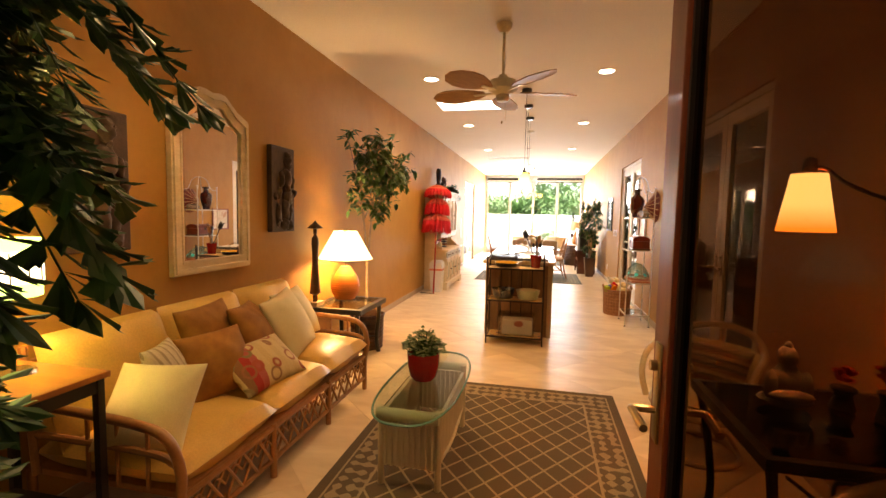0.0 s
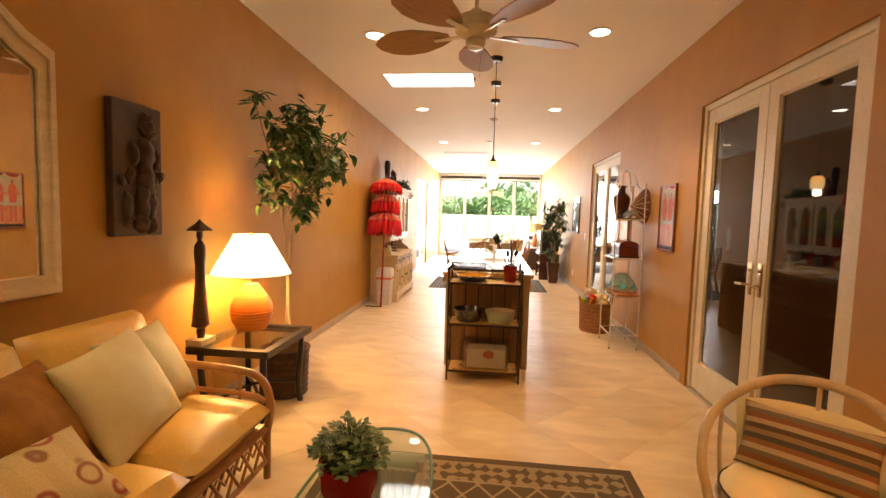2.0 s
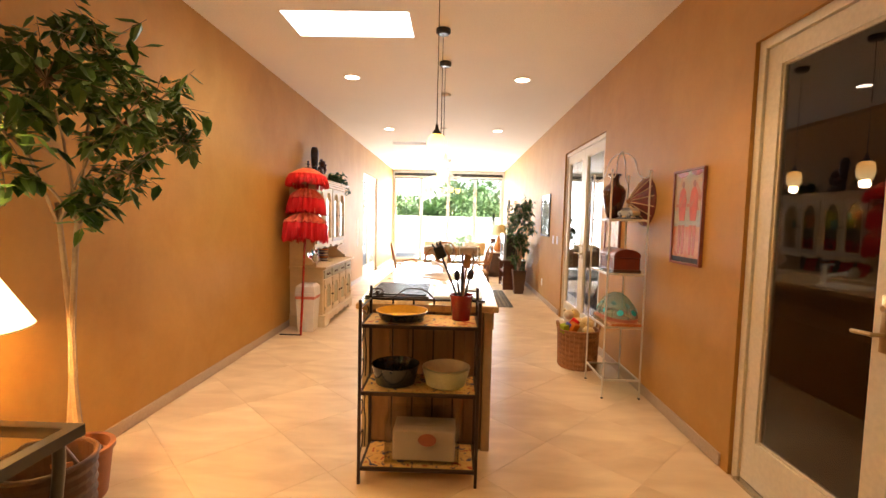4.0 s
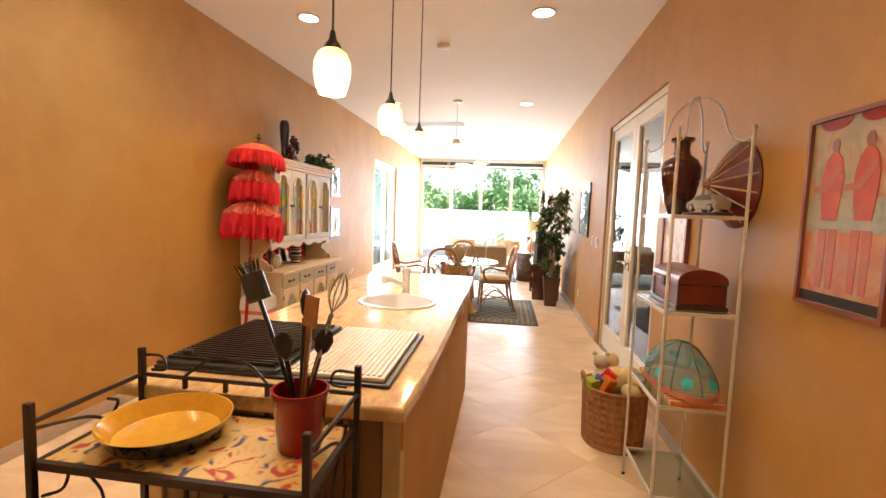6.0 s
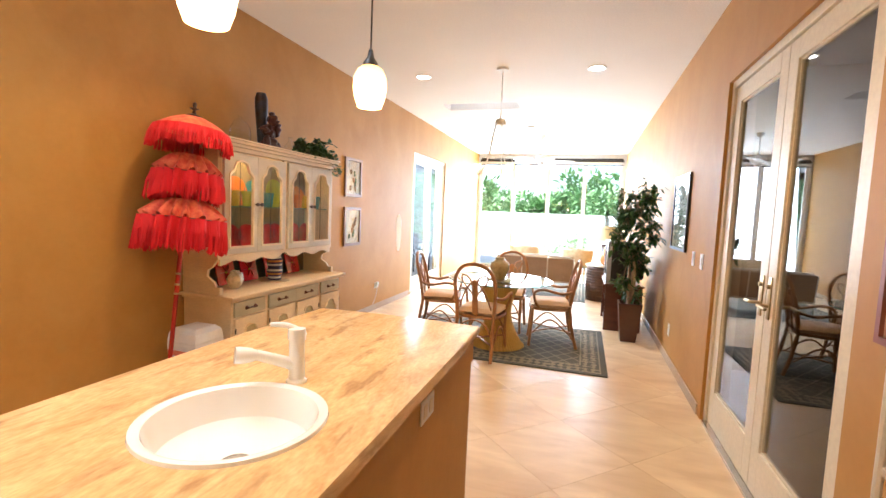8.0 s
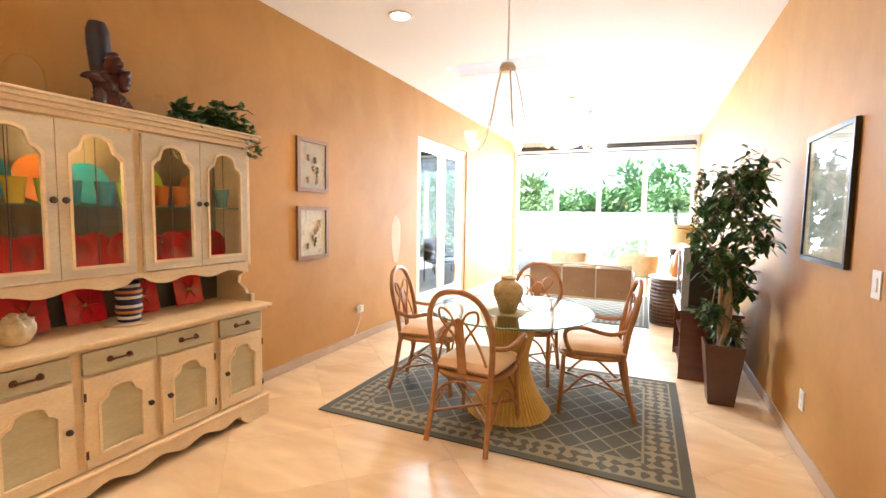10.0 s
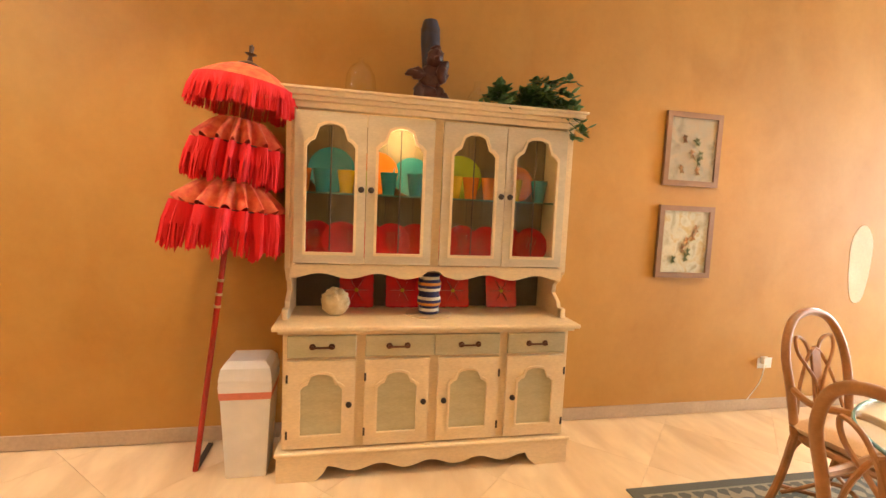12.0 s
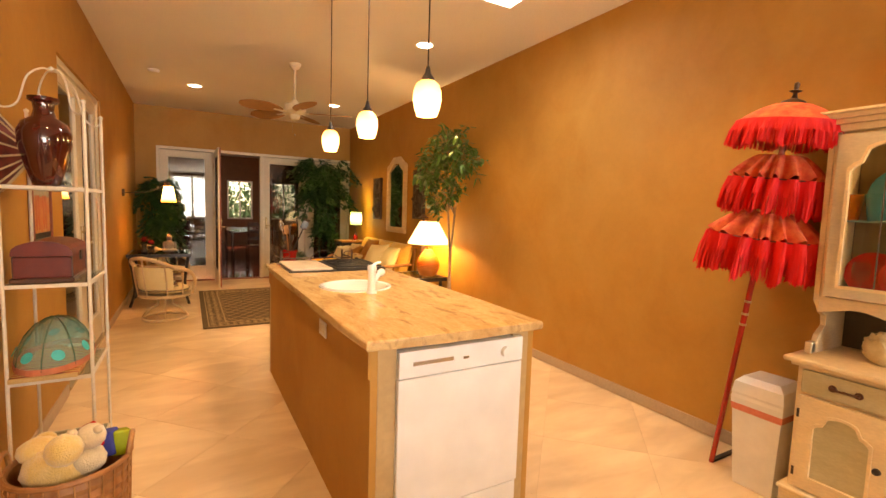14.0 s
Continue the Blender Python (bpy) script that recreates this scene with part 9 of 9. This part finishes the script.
# ---- dining hall beyond the entrance ----
def hall_things():
    dark = mat("dark_dining_wood", (0.10, 0.04, 0.022), (0.06, 0.025, 0.015), rough=0.25, coat=0.3)
    t = group_at("hall_table", "long dark polished dining table in the hall", "dining table", pose(-0.75, -3.0, 0))
    part("tabletop", boxes((-0.55, 0.55, -1.2, 1.2, 0.72, 0.76), bevel=0.006), dark, t)
    for x in (-0.48, 0.48):
        for y in (-1.1, 1.1):
            part("leg", tube(bmesh.new(), [(x, y, 0), (x, y, 0.72)], 0.035, 10), dark, t, smooth=True)
    ch = group_at("hall_chair", "dark high-backed dining chair at the hall table", "dining chair", pose(0, 0, 0), "hall chairs")
    part("seat", boxes((-0.22, 0.22, -0.22, 0.22, 0.43, 0.48), bevel=0.01), dark, ch)
    for x in (-0.2, 0.2):
        for y in (-0.2, 0.2):
            part("leg", boxes((x - 0.018, x + 0.018, y - 0.018, y + 0.018, 0, 0.43)), dark, ch)
        part("back_post", boxes((x - 0.018, x + 0.018, -0.22, -0.185, 0.48, 1.02)), dark, ch)
    for z in (0.6, 0.75, 0.92):
        part("back_slat", boxes((-0.182, 0.182, -0.215, -0.195, z, z + 0.07)), dark, ch)
    ch.matrix_world = pose(-0.75, -1.5, 0, 0, 0, 180)
    for x, y, a in ((-1.6, -2.3, -90), (-1.6, -3.1, -90), (-1.6, -3.8, -90), (0.1, -2.3, 90), (0.1, -3.1, 90), (0.1, -3.8, 90)):
        copy_thing(ch, pose(x, y, 0, 0, 0, a))
    for x, z, w, h in ((-3.7, 1.2, 0.7, 0.9), (2.0, 1.2, 0.7, 0.9)):
        ob = group_at("hall_picture", "framed dark picture on the hall wall", "picture", pose(x, -6.99, z))
        part("frame", framed(bmesh.new(), [(-w / 2, 0), (w / 2, 0), (w / 2, h), (-w / 2, h)], [(-w / 2 + 0.05, 0.05), (w / 2 - 0.05, 0.05), (w / 2 - 0.05, h - 0.05), (-w / 2 + 0.05, h - 0.05)], "y", 0, 0.03), M_FRAMEWOOD, ob)
        part("canvas", boxes((-w / 2 + 0.045, w / 2 - 0.045, 0.004, 0.012, 0.045, h - 0.045)), bpy.data.materials["landscape_print"], ob)
    for x, y in ((-1.6, -1.2), (0.4, -1.0), (-0.75, -3.0), (0.9, -4.2)):
        ob = group_at("hall_downlight", "round recessed downlight in the hall ceiling, lit", "recessed light", pose(x, y, 3.0), "hall downlights")
        part("trim_ring", lathe([(0.078, 0.0), (0.098, -0.002), (0.100, -0.008), (0.078, -0.006)], 24, capped=False), M_WHITE, ob, smooth=True)
        part("bulb", lathe([(0.0, -0.0045), (0.077, -0.0045), (0.077, -0.001), (0.0, -0.001)], 24, capped=False), M_LAMPGLOW, ob)


hall_things()


# ---- garden ----
def shrub(label, loc, rx, ry, rz, n, seed, size=0.12, mt=None, name="shrub"):
    random.seed(seed)
    ob = group_at(name, label, "shrub", pose(*loc))
    lv, wd = bmesh.new(), bmesh.new()
    cl = [(Vector((rnd(-1, 1) * rx * 0.75, rnd(-1, 1) * ry * 0.7, rz * rnd(0.15, 0.85))), rnd(0.3, 0.55)) for _ in range(max(6, n // 160))]
    for c, r in cl:
        tube(wd, [(c.x * 0.3, c.y * 0.3, 0), c * 0.6, c], 0.02, 5, r2=0.006)
        for k in range(n // len(cl)):
            d = Vector((rnd(-1, 1), rnd(-1, 1), rnd(-1, 1))).normalized()
            p = c + Vector((d.x * rx, d.y * ry, d.z * rz * 0.7)) * r * rnd(0.6, 1.1)
            e = (d + Vector((rnd(-0.5, 0.5), rnd(-0.5, 0.5), rnd(-0.8, 0.2)))).normalized()
            leaf_mesh(lv, p, p + e * size * rnd(0.7, 1.3), size * 0.5)
    part("branches", wd, M_BARK, ob)
    part("foliage", lv, mt or M_GARDEN, ob, "dense mass of leaves")


# Paler than leaves are: the hazy glare outdoors is put into the colour.
M_GARDEN = mat("glare_paled_leaf", (0.26, 0.42, 0.18), (0.18, 0.32, 0.12), rough=0.5, scale=2.5, bump=0)
for i, (x, y, rx, rz) in enumerate(((-4.6, 28, 2.2, 2.6), (1.2, 28.0, 1.7, 2.5), (3.9, 28, 1.8, 2.9), (-8.5, 29, 2.4, 3.2), (8.2, 29, 2.6, 3.4))):
    shrub("tall green garden shrub behind the terrace", (x, y, -0.06), rx, 1.2, rz, 1800, 50 + i, 0.22)
for i in range(9):
    shrub("tall leafy green tree mass closing the garden", (-12 + 3.1 * i, 31.5 + (i % 2), -0.06), 2.2, 1.6, 2.7 + 0.5 * ((i * 2) % 3), 3400, 150 + i, 0.38, name="tree")
for i, (x, y) in enumerate(((-0.2, 22.6), (2.6, 23.2))):
    shrub("low rounded shrub at the edge of the terrace", (x, y + 2.1, -0.06), 0.8, 0.5, 0.9, 700, 70 + i, 0.14)
for i, (x, y) in enumerate(((-6.4, 13.5), (-6.8, 16.5), (-6.2, 19.5), (-6.9, 23.0))):
    shrub("green shrub beside the side terrace", (x - 1.5, y, -0.06), 1.3, 1.4, 2.7, 1400, 90 + i, 0.16)


for i in range(4):
    shrub("green shrub outside the hall windows", (-3.6 + 2.1 * i, -8.9, -0.06), 1.3, 0.8, 3.0, 2200, 190 + i, 0.2)
for i, (x, y) in enumerate(((-5.9, 21.2), (-6.6, 23.2), (-5.6, 25.0), (-7.6, 21.0))):
    shrub("tall leafy shrub at the end of the side terrace", (x, y, -0.06), 1.1, 1.1, 3.3, 1500, 240 + i, 0.2)
for i in range(5):
    shrub("tall leafy hedge beyond the side terrace", (-11.5, 9.5 + 3.0 * i, -0.06), 1.4, 1.9, 4.6, 1700, 210 + i, 0.26, name="hedge")


def terrace_chair(x, y, a):
    ob = group_at("terrace_chair", "black woven terrace armchair outside the side door", "armchair", pose(x, y, -0.012, 0, 0, a), "terrace chairs")
    part("seat", cushion(0.5, 0.5, 0.10, 0.2, 8), M_BLACK, ob, smooth=True).location = (0, 0, 0.42)
    part("back", boxes((-0.25, 0.25, 0.22, 0.26, 0.42, 0.90), bevel=0.01), M_BLACK, ob)
    for s in (-1, 1):
        part("armrest", tube(bmesh.new(), arc([(s * 0.26, 0.24, 0.66), (s * 0.28, 0, 0.66), (s * 0.27, -0.24, 0.60), (s * 0.25, -0.25, 0.40)], 5), 0.018, 8), M_BLACK, ob, smooth=True)
        for y2 in (-0.23, 0.23):
            part("leg", tube(bmesh.new(), [(s * 0.24, y2, 0), (s * 0.24, y2, 0.42)], 0.014, 8), M_BLACK, ob, smooth=True)


terrace_chair(-3.4, 16.6, 60)
terrace_chair(-3.9, 17.9, 120)
tagged(part("terrace_roof", boxes((-5.4, XL - 0.2, 11.0, 20.0, 2.75, 2.9)), M_WHITE), "white roof over the side terrace", "roof", kind="structure")
for y in (12.0, 13.5, 15.0, 16.5, 18.0, 19.5):
    tagged(part("roof_beam", boxes((-5.4, XL - 0.2, y - 0.05, y + 0.05, 2.6, 2.75)), M_DARK), "dark beam under the terrace roof", "beam", kind="structure")
for y in (12.0, 15.9, 19.8):
    tagged(part("terrace_post", boxes((-5.35, -5.25, y - 0.05, y + 0.05, -0.012, 2.75)), M_WHITE), "white terrace post", "post", kind="structure")


# ---- floor slabs ----
def clip_poly(poly, keep):
    out = []
    for a, b in zip(poly, poly[1:] + poly[:1]):
        ka, kb = keep(a), keep(b)
        if ka >= 0:
            out.append(a)
        if (ka >= 0) != (kb >= 0):
            t = ka / (ka - kb)
            out.append((a[0] + (b[0] - a[0]) * t, a[1] + (b[1] - a[1]) * t))
    return out


def floor_tiles():
    fl = tagged(new("floor"), "large honed sandy stone slabs laid on the diagonal with tight joints", "floor", kind="structure")
    part("bed", boxes((XL - 0.2, XR + 0.16, YS - 0.15, YN + 0.2, -0.06, -0.003)), M_JOINT, fl, "brown joint bed")
    s, gap = 0.61, 0.0009
    e = Vector((math.cos(radians(45)), math.sin(radians(45))))
    f = Vector((-e.y, e.x))
    for i in range(-2, 34):
        for j in range(-6, 34):
            c = e * (i * s) + f * (j * s)
            q = [c + e * (a * (s / 2 - gap)) + f * (b * (s / 2 - gap)) for a, b in ((-1, -1), (1, -1), (1, 1), (-1, 1))]
            poly = [tuple(v) for v in q]
            for keep in (lambda p: p[0] - XL, lambda p: XR - p[0], lambda p: p[1] - (YS - 0.15), lambda p: YN + 0.18 - p[1]):
                poly = clip_poly(poly, keep) if poly else poly
            if len(poly) < 3:
                continue
            bm = bmesh.new()
            prism(bm, [(x - c.x, y - c.y) for x, y in poly], "z", -0.02, 0.0)
            t = part("tile", bm, M_FLOOR, fl)
            t.location = (c.x, c.y, 0)


floor_tiles()
